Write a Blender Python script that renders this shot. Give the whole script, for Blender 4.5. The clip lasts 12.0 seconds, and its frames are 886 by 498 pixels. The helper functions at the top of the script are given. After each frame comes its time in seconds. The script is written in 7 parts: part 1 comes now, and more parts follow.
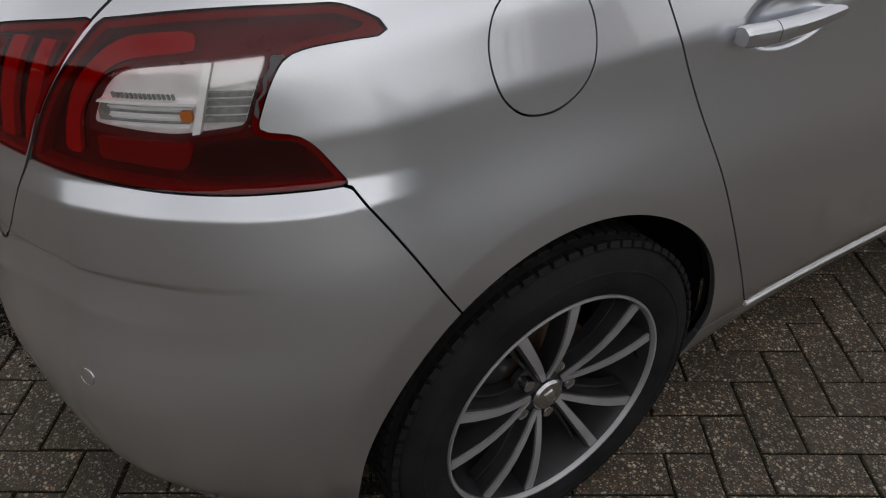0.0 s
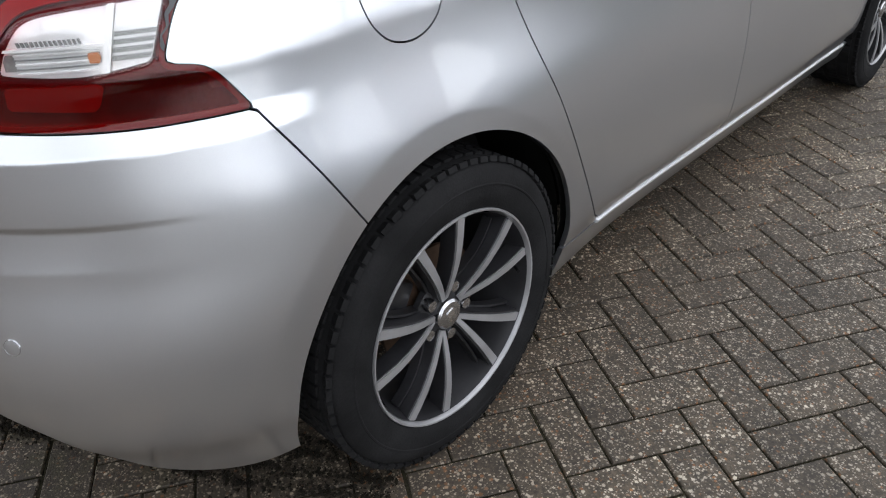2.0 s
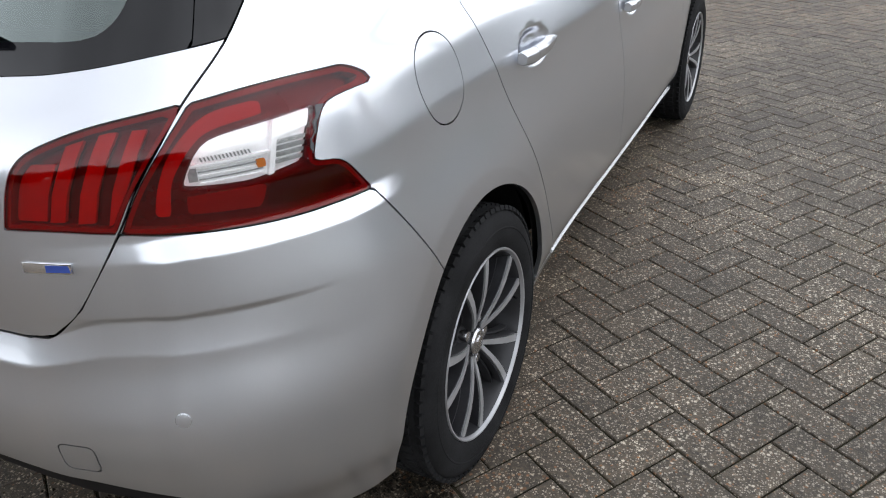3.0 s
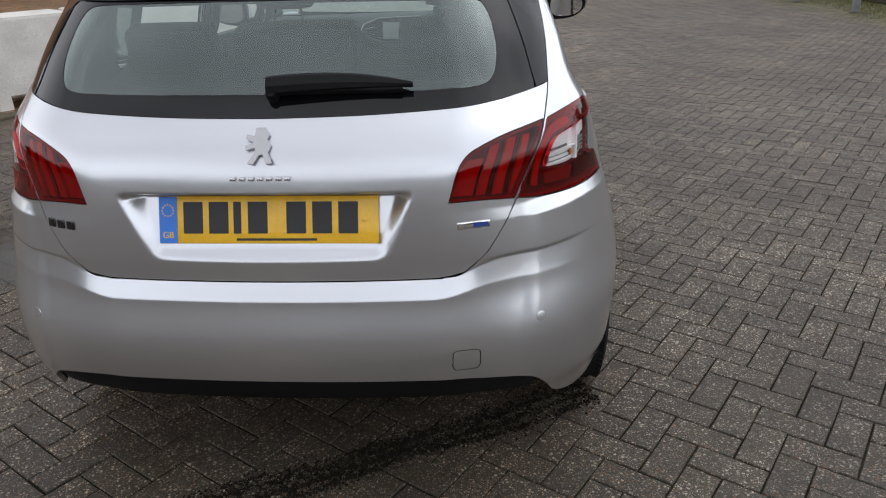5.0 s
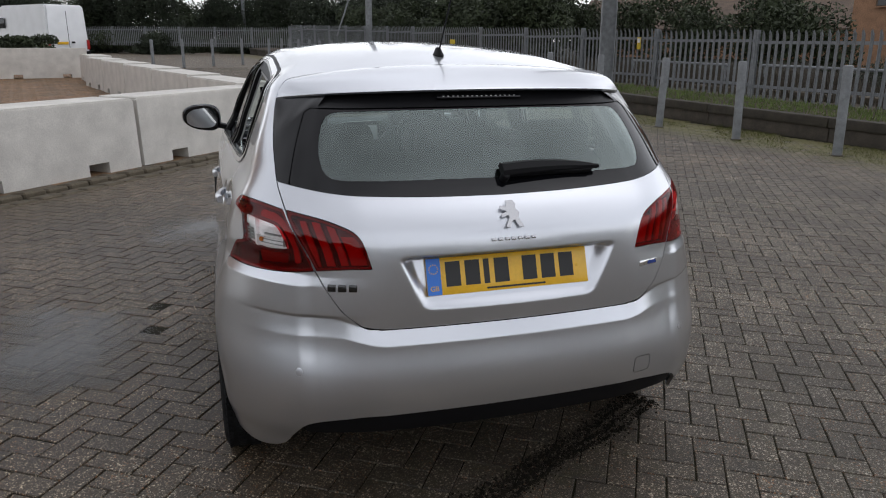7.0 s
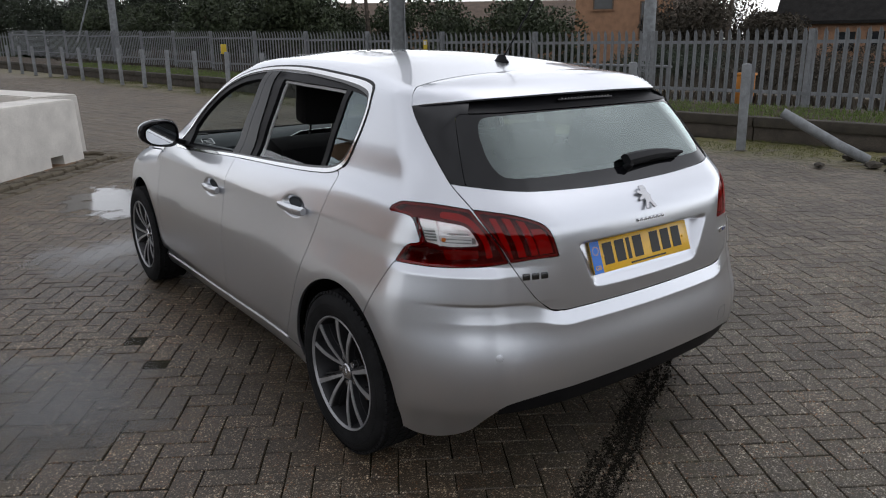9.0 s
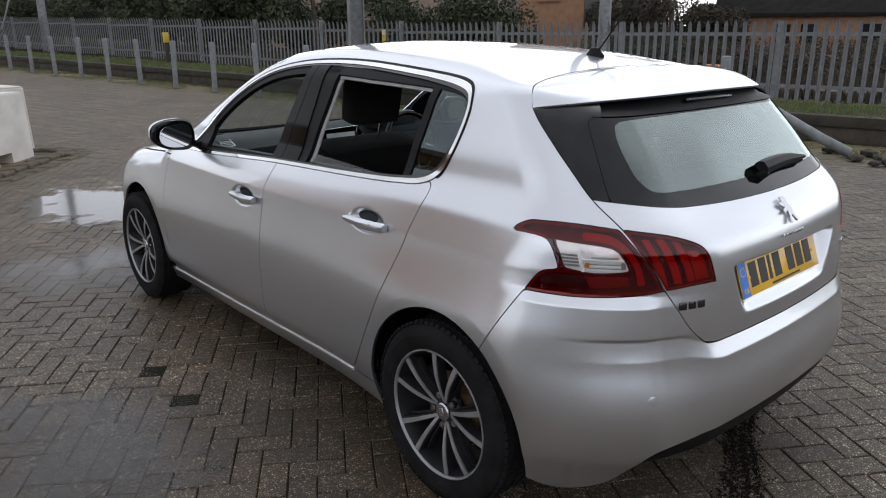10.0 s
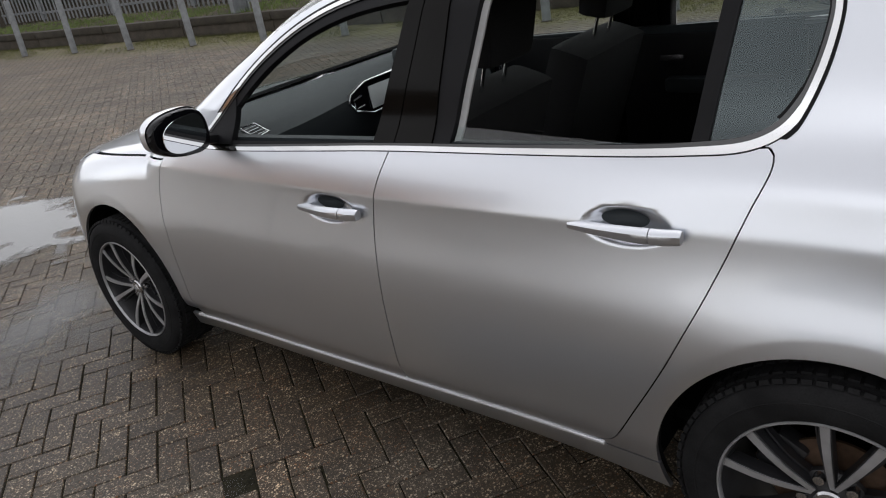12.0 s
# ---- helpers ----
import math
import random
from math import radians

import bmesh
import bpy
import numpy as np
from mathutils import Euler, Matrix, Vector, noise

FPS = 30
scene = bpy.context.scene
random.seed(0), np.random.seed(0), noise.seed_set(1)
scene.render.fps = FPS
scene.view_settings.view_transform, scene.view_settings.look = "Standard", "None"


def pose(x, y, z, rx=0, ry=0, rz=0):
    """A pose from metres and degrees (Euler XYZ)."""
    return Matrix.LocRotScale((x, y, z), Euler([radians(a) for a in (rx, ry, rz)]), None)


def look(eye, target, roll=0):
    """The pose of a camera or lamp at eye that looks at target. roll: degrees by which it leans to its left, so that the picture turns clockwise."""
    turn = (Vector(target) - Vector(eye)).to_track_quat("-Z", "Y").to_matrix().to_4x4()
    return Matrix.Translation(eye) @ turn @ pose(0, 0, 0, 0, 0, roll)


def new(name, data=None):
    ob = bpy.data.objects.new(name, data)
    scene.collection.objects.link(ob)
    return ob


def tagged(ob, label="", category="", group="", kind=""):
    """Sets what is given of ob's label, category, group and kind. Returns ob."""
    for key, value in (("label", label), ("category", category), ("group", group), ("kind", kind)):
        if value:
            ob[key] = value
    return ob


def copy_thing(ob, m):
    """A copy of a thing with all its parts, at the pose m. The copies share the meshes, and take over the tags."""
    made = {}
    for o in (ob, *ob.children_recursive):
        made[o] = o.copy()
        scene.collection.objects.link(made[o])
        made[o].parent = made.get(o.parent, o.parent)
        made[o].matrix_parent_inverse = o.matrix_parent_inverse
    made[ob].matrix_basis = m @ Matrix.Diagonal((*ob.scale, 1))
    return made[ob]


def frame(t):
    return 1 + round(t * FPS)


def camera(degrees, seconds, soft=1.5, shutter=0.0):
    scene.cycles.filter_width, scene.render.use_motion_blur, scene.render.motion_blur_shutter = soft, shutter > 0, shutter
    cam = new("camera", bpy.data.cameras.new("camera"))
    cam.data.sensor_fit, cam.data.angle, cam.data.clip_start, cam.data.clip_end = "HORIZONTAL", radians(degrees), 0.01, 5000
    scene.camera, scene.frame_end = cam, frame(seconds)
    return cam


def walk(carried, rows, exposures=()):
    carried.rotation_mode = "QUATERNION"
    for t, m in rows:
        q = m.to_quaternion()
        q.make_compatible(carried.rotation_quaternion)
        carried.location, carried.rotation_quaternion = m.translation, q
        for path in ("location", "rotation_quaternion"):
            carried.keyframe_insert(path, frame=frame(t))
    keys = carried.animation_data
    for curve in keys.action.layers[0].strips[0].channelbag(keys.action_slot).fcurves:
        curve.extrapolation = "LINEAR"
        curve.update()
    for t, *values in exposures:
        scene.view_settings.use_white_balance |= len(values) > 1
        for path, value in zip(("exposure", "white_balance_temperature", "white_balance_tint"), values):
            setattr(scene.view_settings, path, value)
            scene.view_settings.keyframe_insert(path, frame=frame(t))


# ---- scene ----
cam = camera(62.7, 12.0, 1.1)
PATH = [
    (0, (1.465, -0.593, 1.239), (0.093, 0.251, 0.054), -0.5),
    (0.5, (1.557, -0.516, 1.115), (0.215, 0.321, -0.109), -0.4),
    (1, (1.549, -0.488, 1.065), (0.263, 0.446, -0.149), 1.0),
    (1.5, (1.548, -0.569, 1.075), (0.311, 0.495, -0.082), 1.6),
    (2, (1.584, -0.784, 1.148), (0.415, 0.428, 0.069), -2.5),
    (2.5, (1.516, -0.983, 1.211), (0.446, 0.372, 0.201), -2.5),
    (2.7, (1.472, -1.065, 1.236), (0.504, 0.377, 0.245), -2.8),
    (4.3, (0.916, -1.891, 1.378), (0.55, -0.114, 0.537), -1.3),
    (4.5, (0.801, -1.975, 1.385), (0.492, -0.176, 0.567), -0.3),
    (5, (0.521, -2.211, 1.397), (0.385, -0.382, 0.598), -1.7),
    (5.5, (0.214, -2.337, 1.402), (0.228, -0.485, 0.647), -3.4),
    (6, (-0.136, -2.422, 1.446), (0.017, -0.528, 0.821), 0.5),
    (6.5, (-0.468, -2.573, 1.466), (-0.098, -0.691, 0.901), 0.7),
    (6.7, (-0.598, -2.616, 1.461), (-0.157, -0.746, 0.904), 0.4),
    (8.3, (-1.665, -2.539, 1.501), (-0.656, -0.899, 0.958), -0.7),
    (8.5, (-1.769, -2.445, 1.503), (-0.742, -0.813, 0.974), -1.3),
    (9, (-2.027, -2.222, 1.49), (-0.882, -0.676, 0.943), -0.6),
    (9.5, (-2.191, -1.946, 1.484), (-0.968, -0.488, 0.872), -0.5),
    (10, (-2.24, -1.592, 1.498), (-0.971, -0.157, 0.925), -0.2),
    (10.5, (-2.278, -1.265, 1.485), (-0.9, 0.055, 0.887), -0.3),
    (11, (-2.28, -0.914, 1.506), (-0.856, 0.348, 0.892), -2.2),
    (11.5, (-2.206, -0.546, 1.531), (-0.781, 0.712, 0.909), -3.1),
    (12, (-2.124, -0.186, 1.512), (-0.74, 1.002, 0.692), -9.4),
]
walk(cam, [(t, look(eye, target, roll)) for t, eye, target, roll in PATH],
     exposures=[(0, -0.72, 6700, 12), (0.5, -0.50, 6650, 12), (1, -0.07, 6400, 12), (1.5, 0.20, 6400, 12), (2, 0.40, 6300, 11), (2.5, 0.56, 6250, 10), (4.5, 0.04, 6350, 12), (5.5, -0.05, 6350, 12), (6.5, -0.31, 6350, 12), (8.5, -0.39, 6350, 12), (9.5, -0.22, 6300, 12), (10.5, -0.07, 6300, 12), (11.5, -0.04, 6450, 12), (12, 0.02, 6550, 12)])


# ---- world and light: an overcast day ----
world = bpy.data.worlds.new("sky")
scene.world = world
world.use_nodes = True
wn, wl = world.node_tree.nodes, world.node_tree.links
sky = wn.new("ShaderNodeTexSky")
sky.sky_type, sky.sun_disc = "NISHITA", False
sky.sun_elevation, sky.sun_rotation = radians(60), radians(70)
sky.dust_density, sky.air_density = 0.6, 1.0
grey = wn.new("ShaderNodeHueSaturation")
grey.inputs["Saturation"].default_value = 0.12
wl.new(sky.outputs[0], grey.inputs["Color"])
# an overcast sky is about three times as bright overhead as at the horizon
where = wn.new("ShaderNodeTexCoord")
split = wn.new("ShaderNodeSeparateXYZ")
wl.new(where.outputs["Generated"], split.inputs[0])
law = wn.new("ShaderNodeMapRange")
law.inputs["From Min"].default_value, law.inputs["From Max"].default_value = 0.0, 1.0
law.inputs["To Min"].default_value, law.inputs["To Max"].default_value = 1.60, 2.05
wl.new(split.outputs["Z"], law.inputs["Value"])
bright = wn.new("ShaderNodeVectorMath")
bright.operation = "SCALE"
wl.new(grey.outputs[0], bright.inputs[0])
clouds = wn.new("ShaderNodeTexNoise")
clouds.inputs["Scale"].default_value, clouds.inputs["Detail"].default_value = 2.8, 5
wl.new(where.outputs["Generated"], clouds.inputs["Vector"])
cover = wn.new("ShaderNodeMapRange")
cover.inputs["From Min"].default_value, cover.inputs["From Max"].default_value = 0.3, 0.7
cover.inputs["To Min"].default_value, cover.inputs["To Max"].default_value = 0.74, 1.26
wl.new(clouds.outputs["Fac"], cover.inputs["Value"])
both = wn.new("ShaderNodeMath")
both.operation = "MULTIPLY"
wl.new(law.outputs[0], both.inputs[0])
wl.new(cover.outputs[0], both.inputs[1])
wl.new(both.outputs[0], bright.inputs["Scale"])
wl.new(bright.outputs[0], wn["Background"].inputs["Color"])
wn["Background"].inputs["Strength"].default_value = 0.145
sun_data = bpy.data.lights.new("sun", "SUN")
sun_data.energy, sun_data.angle, sun_data.color = 0.42, radians(125), (1.0, 0.99, 0.98)
sun = new("sun", sun_data)
sun.matrix_world = look((-4.0, -1.5, 12), (0, 0, 0))


# ---- materials ----
def material(name, colour, rough=0.5, metal=0.0, **more):
    """A principled material with two scales of variation: keys mottle, grain, scale, fine, bump, coat, spec, glow."""
    m = bpy.data.materials.new(name)
    m.use_nodes = True
    nodes, links = m.node_tree.nodes, m.node_tree.links
    p = nodes["Principled BSDF"]
    p.inputs["Base Color"].default_value = (*colour, 1)
    p.inputs["Roughness"].default_value = rough
    p.inputs["Metallic"].default_value = metal
    if "coat" in more:
        p.inputs["Coat Weight"].default_value = more["coat"]
        p.inputs["Coat Roughness"].default_value = more.get("coat_rough", 0.03)
        p.inputs["Coat IOR"].default_value = more.get("coat_ior", 1.5)
    if "spec" in more:
        p.inputs["Specular IOR Level"].default_value = more["spec"]
    if "through" in more:
        p.inputs["Transmission Weight"].default_value = more["through"]
    coords = nodes.new("ShaderNodeTexCoord")
    mottle, grain = more.get("mottle", 0.0), more.get("grain", 0.0)
    if mottle or grain:
        broad = nodes.new("ShaderNodeTexNoise")
        broad.inputs["Scale"].default_value = more.get("scale", 4.0)
        broad.inputs["Detail"].default_value = 6
        small = nodes.new("ShaderNodeTexNoise")
        small.inputs["Scale"].default_value = more.get("fine", 120.0)
        small.inputs["Detail"].default_value = 3
        for n in (broad, small):
            links.new(coords.outputs["Object"], n.inputs["Vector"])
        last = None
        for n, amount in ((broad, mottle), (small, grain)):
            ramp = nodes.new("ShaderNodeMapRange")
            ramp.inputs["From Min"].default_value, ramp.inputs["From Max"].default_value = 0.3, 0.7
            ramp.inputs["To Min"].default_value, ramp.inputs["To Max"].default_value = 1 - amount, 1 + amount
            links.new(n.outputs["Fac"], ramp.inputs["Value"])
            scale = nodes.new("ShaderNodeVectorMath")
            scale.operation = "SCALE"
            if last is None:
                scale.inputs[0].default_value = colour
            else:
                links.new(last, scale.inputs[0])
            links.new(ramp.outputs[0], scale.inputs["Scale"])
            last = scale.outputs[0]
        links.new(last, p.inputs["Base Color"])
        rough_map = nodes.new("ShaderNodeMapRange")
        rough_map.inputs["To Min"].default_value, rough_map.inputs["To Max"].default_value = max(rough - more.get("wear", 0.06), 0), min(rough + more.get("wear", 0.06), 1)
        links.new(broad.outputs["Fac"], rough_map.inputs["Value"])
        links.new(rough_map.outputs[0], p.inputs["Roughness"])
        if "bump" in more:
            b = nodes.new("ShaderNodeBump")
            b.inputs["Strength"].default_value = more["bump"]
            b.inputs["Distance"].default_value = more.get("depth", 0.004)
            links.new(small.outputs["Fac"], b.inputs["Height"])
            links.new(b.outputs[0], p.inputs["Normal"])
    return m


PAINT = material("silver metallic paint", (0.665, 0.685, 0.725), 0.29, 0.95, coat=1.0, coat_ior=1.62, coat_rough=0.03, mottle=0.015, grain=0.03, scale=1.5, fine=900, wear=0.02)
BLACK = material("black plastic", (0.006, 0.006, 0.007), 0.5, spec=0.16, grain=0.15, mottle=0.1, fine=500)
GLOSS = material("gloss black trim", (0.003, 0.003, 0.004), 0.07, spec=0.40, mottle=0.1, scale=6)
DARK = material("dark underbody", (0.005, 0.005, 0.005), 0.9, spec=0.1, mottle=0.2)
FELT = material("black wheel liner", (0.006, 0.006, 0.006), 0.95, spec=0.1, grain=0.3, mottle=0.3, fine=300, bump=0.5)
PILLAR = material("black pillar film", (0.004, 0.0035, 0.003), 0.10, spec=0.12, mottle=0.1, scale=6)
# dark chrome for the model badge, and for a reflection painted on the window surround
DARK_CHROME = material("shaded chrome", (0.09, 0.09, 0.09), 0.2, 1.0, mottle=0.05, scale=8)
CHROME = material("chrome", (0.80, 0.80, 0.80), 0.08, 1.0, mottle=0.03, scale=8, wear=0.03)
MIRROR = material("mirror silver", (0.72, 0.73, 0.74), 0.02, 1.0, mottle=0.02, scale=8, wear=0.01)
SATIN = material("brushed trim", (0.55, 0.55, 0.56), 0.25, 1.0, mottle=0.04, scale=9)
BRIGHT = material("bright satin sill highlight", (0.78, 0.78, 0.79), 0.42, 0.35, mottle=0.05, scale=9)
RUBBER = material("tyre rubber", (0.014, 0.014, 0.0145), 0.88, spec=0.10, mottle=0.35, grain=0.15, scale=14, fine=260, bump=0.25, wear=0.12)
ALLOY = material("machined alloy", (0.40, 0.40, 0.41), 0.40, 0.60, mottle=0.10, grain=0.05, scale=22, fine=700, wear=0.08)
ALLOY_DARK = material("dark grey alloy", (0.020, 0.020, 0.022), 0.40, 0.1, coat=0.2, mottle=0.3, grain=0.1, scale=18)
RUST = material("rusty brake disc", (0.12, 0.075, 0.05), 0.6, 0.6, mottle=0.4, scale=30)
CLOTH = material("black seat cloth", (0.007, 0.007, 0.0075), 0.95, grain=0.3, mottle=0.2, fine=900, bump=0.3)
DASH = material("dashboard plastic", (0.024, 0.029, 0.032), 0.55, grain=0.2, mottle=0.1, fine=700, bump=0.2, spec=0.22)
LINING = material("pale headlining", (0.36, 0.36, 0.35), 0.95, grain=0.1, mottle=0.05, fine=500)
PLATE_Y = material("yellow plate", (0.80, 0.46, 0.015), 0.35, mottle=0.06, grain=0.04, scale=20, coat=0.5)
PLATE_B = material("blue plate band", (0.03, 0.18, 0.66), 0.35, mottle=0.06, scale=20)
INK = material("black print", (0.02, 0.02, 0.02), 0.5, mottle=0.1)
RED = material("red lamp lens", (0.16, 0.003, 0.005), 0.08, coat=0.1, mottle=0.15, scale=6, spec=0.3)
RED_DARK = material("dark red lamp lens", (0.055, 0.002, 0.003), 0.25, coat=0.5, mottle=0.15, scale=6)
RED_BRIGHT = material("bright red light guide", (0.34, 0.008, 0.009), 0.35, coat=0.3, mottle=0.1, scale=20)
REFLECTOR = material("lamp reflector", (0.88, 0.885, 0.89), 0.16, 0.35, mottle=0.06, grain=0.05, scale=40, fine=60, bump=0.20, depth=0.003)
AMBER = material("amber bulb", (0.42, 0.12, 0.015), 0.2, mottle=0.1)
BLUE = material("blue badge", (0.02, 0.05, 0.25), 0.2, coat=1.0, mottle=0.1)
SCREEN = material("grey screen", (0.58, 0.60, 0.60), 0.12, mottle=0.1)


def glass(name, tint, rough=0.0, shine_least=0.08, shine_more=0.92, bend=4.6, hue=(1, 1, 1)):
    """Thin pane: mostly clear, mirror-like at the surface."""
    m = bpy.data.materials.new(name)
    m.use_nodes = True
    nodes, links = m.node_tree.nodes, m.node_tree.links
    nodes.remove(nodes["Principled BSDF"])
    clearness = nodes.new("ShaderNodeBsdfTransparent")
    clearness.inputs["Color"].default_value = (*tint, 1)
    shine = nodes.new("ShaderNodeBsdfGlossy")
    shine.inputs["Roughness"].default_value = rough
    shine.inputs["Color"].default_value = (*hue, 1)
    facing = nodes.new("ShaderNodeLayerWeight")
    facing.inputs["Blend"].default_value = 0.5
    mix = nodes.new("ShaderNodeMixShader")
    steep = nodes.new("ShaderNodeMath")
    steep.operation, steep.inputs[1].default_value = "POWER", bend
    both = nodes.new("ShaderNodeMath")              # two faces of the pane mirror together
    both.operation, both.use_clamp = "MULTIPLY_ADD", True
    both.inputs[1].default_value, both.inputs[2].default_value = shine_more, shine_least
    links.new(facing.outputs["Facing"], steep.inputs[0])
    links.new(steep.outputs[0], both.inputs[0])
    links.new(both.outputs[0], mix.inputs["Fac"])
    links.new(clearness.outputs[0], mix.inputs[1])
    links.new(shine.outputs[0], mix.inputs[2])
    links.new(mix.outputs[0], nodes["Material Output"].inputs["Surface"])
    return m


GLASS = glass("window glass", (0.72, 0.78, 0.76), 0.0, 0.06)
QUARTER = glass("dark quarter glass", (0.36, 0.40, 0.39), 0.0, 0.08, 0.60, 3.2, (0.86, 1.0, 1.03))
PRIVACY = glass("tinted rear glass", (0.64, 0.75, 0.73), 0.0, 0.135, 0.86, 2.6, (0.88, 1.0, 0.97))
LENS = glass("clear lamp lens", (0.95, 0.95, 0.95), 0.0, 0.05)
# ---- the car's outer form: y runs forward, the rear axle is at y = 0 ----
def spline(xs, ys):
    """A natural cubic curve through a few control points, as a function."""
    xs, ys = np.array(xs, float), np.array(ys, float)
    n, gap = len(xs), np.diff(xs)
    m = np.eye(n)
    r = np.zeros(n)
    for i in range(1, n - 1):
        m[i, i - 1:i + 2] = gap[i - 1], 2 * (gap[i - 1] + gap[i]), gap[i]
        r[i] = 6 * ((ys[i + 1] - ys[i]) / gap[i] - (ys[i] - ys[i - 1]) / gap[i - 1])
    k = np.linalg.solve(m, r)
    fine = np.linspace(xs[0], xs[-1], 1500)
    i = np.clip(np.searchsorted(xs, fine) - 1, 0, n - 2)
    a, b, w = xs[i + 1] - fine, fine - xs[i], gap[i]
    out = (k[i] * a ** 3 + k[i + 1] * b ** 3) / (6 * w) + (ys[i] / w - k[i] * w / 6) * a + (ys[i + 1] / w - k[i + 1] * w / 6) * b
    return lambda q: np.interp(q, fine, out)


def smooth(a, b, v):
    s = np.clip((v - a) / (b - a), 0, 1)
    return s * s * (3 - 2 * s)


def bell(v, mid, wide):
    return np.exp(-((v - mid) / wide) ** 2)


DOOR = spline([0.17, 0.24, 0.30, 0.33, 0.345, 0.40, 0.50, 0.60, 0.68, 0.75, 0.80, 0.835, 0.857, 0.865, 0.873, 0.90, 0.92, 0.97, 1.03, 1.12, 1.22, 1.33, 1.42],
              [0.775, 0.813, 0.838, 0.8515, 0.8555, 0.8605, 0.862, 0.857, 0.847, 0.834, 0.8265, 0.8225, 0.8207, 0.8198, 0.8175, 0.8075, 0.799, 0.774, 0.738, 0.706, 0.668, 0.626, 0.585])
HAUNCH = spline([0.17, 0.30, 0.45, 0.58, 0.64, 0.70, 0.75, 0.79, 0.825, 0.857, 0.872, 0.887, 0.93, 0.98, 1.03, 1.12, 1.22, 1.33, 1.42],
                [0.845, 0.866, 0.877, 0.878, 0.870, 0.8545, 0.8375, 0.8245, 0.815, 0.808, 0.8048, 0.8005, 0.788, 0.771, 0.740, 0.706, 0.668, 0.626, 0.585])
PLAN = spline([-0.8, -0.5, -0.2, 0.2, 1.2, 2.2, 2.8, 3.5], [-0.055, -0.02, 0.0, 0.0, 0.004, -0.004, -0.03, -0.12])
TAIL = spline([0.17, 0.30, 0.45, 0.52, 0.60, 0.70, 0.80, 0.88, 0.94, 0.99, 1.03, 1.15, 1.29, 1.46],
              [-0.645, -0.687, -0.7200, -0.7180, -0.7030, -0.701, -0.698, -0.690, -0.672, -0.632, -0.588, -0.487, -0.368, -0.22])
NOSE = spline([0.17, 0.35, 0.55, 0.70, 0.80, 1.46], [3.36, 3.45, 3.46, 3.42, 3.36, 2.9])
ROOF = spline([-0.5, -0.3, 0.1, 0.5, 0.9, 1.25, 1.45, 1.8, 2.12, 2.36], [1.297, 1.334, 1.411, 1.448, 1.460, 1.450, 1.418, 1.265, 1.092, 0.955])
BONNET = spline([2.0, 2.3, 2.6, 3.0, 3.3, 3.5], [0.985, 0.965, 0.930, 0.862, 0.775, 0.66])
LEDGE = 0.626                                    # height of the bumper's upper edge


def handle_bowl(y, z):
    d = 0.0
    for y0, z0 in ((0.415, 0.862), (1.315, 0.808)):
        d = d + 0.019 * smooth(1.05, 0.10, ((y - y0 - 0.015) / 0.105) ** 2 + ((z - z0 - 0.004) / 0.044) ** 2)
    return d


def side(y, z):
    h = np.maximum(bell(y, 0.0, 0.46), 0.60 * bell(y, 2.64, 0.40))
    x = DOOR(z) * (1 - h) + HAUNCH(z) * h + PLAN(y) * (0.35 + 0.65 * smooth(1.3, 0.9, z))
    for y0, r in ((-0.015, 0.345), (2.625, 0.355)):
        q = np.hypot(y - y0, z - 0.305)
        x = x - 0.085 * np.clip(r + 0.058 - q, 0, 0.06) * smooth(0.26, 0.40, z)         # flat flange round the wheel arch
    x = x - 0.0065 * smooth(-0.47, -0.60, y) * smooth(0.6995, 0.6925, z) * smooth(0.56, 0.68, z)
    x = x + 0.009 * np.clip((0.814 - z) / 0.030, 0, 1) * smooth(-0.20, -0.38, y) * smooth(0.3, 0.6, z)
    return x - handle_bowl(y, z)


def gate_recess(x, z):
    """How deep the plate's hollow in the tailgate goes."""
    ax = np.abs(x)
    flank = 0.335 - (0.862 - z) * 0.40
    return smooth(flank + 0.012, flank - 0.034, ax) * smooth(0.868, 0.845, z) * smooth(0.700, 0.730, z)


def tail(x, z):
    ax = np.abs(x)
    y = TAIL(z) + 0.115 * x * x
    climb = smooth(0.38, 0.55, ax)
    up = LEDGE + 0.027 + 0.045 * climb                   # the ledge climbs to the corners
    edge = LEDGE - 0.016 + 0.026 * climb
    slope = np.clip((up - z) / (up - edge), 0, 1)
    y = y - slope * (0.021 * (1 - climb) + 0.0105 * climb * smooth(0.84, 0.68, ax)) + 0.0045 * climb * smooth(0.83, 0.70, ax) * smooth(up, up - 0.006, z)
    hollow = gate_recess(x, z)
    y = y * (1 - hollow) + (-0.634 - 0.372 * (0.847 - z)) * hollow
    y = y - 0.009 * np.clip((0.814 - z) / 0.030, 0, 1) * smooth(0.585, 0.64, ax) * smooth(0.3, 0.6, z)
    return y + 0.012 * smooth(0.36, 0.26, z)


def rounded(a, b, r, p=2.0):
    u, v = np.maximum(r - a, 0), np.maximum(r - b, 0)
    return np.where((u > 0) & (v > 0), r - (u ** p + v ** p) ** (1 / p), np.minimum(a, b))


def top(x, y):
    roof = ROOF(y) - (0.055 + 0.08 * smooth(-0.35, 0.2, y)) * x * x
    hood = np.where(y > 1.9, BONNET(y) - 0.10 * x * x, -9.0)
    return np.maximum(np.where(y < 2.36, roof, -9.0), hood)


def around(x, y, z):
    """Above zero ahead of the tail and between the flanks."""
    ax = np.abs(x)
    return rounded(side(y, z) - ax, y - tail(ax, z), 0.40 - 0.09 * smooth(0.68, 0.30, z) - 0.13 * smooth(0.85, 1.06, z))


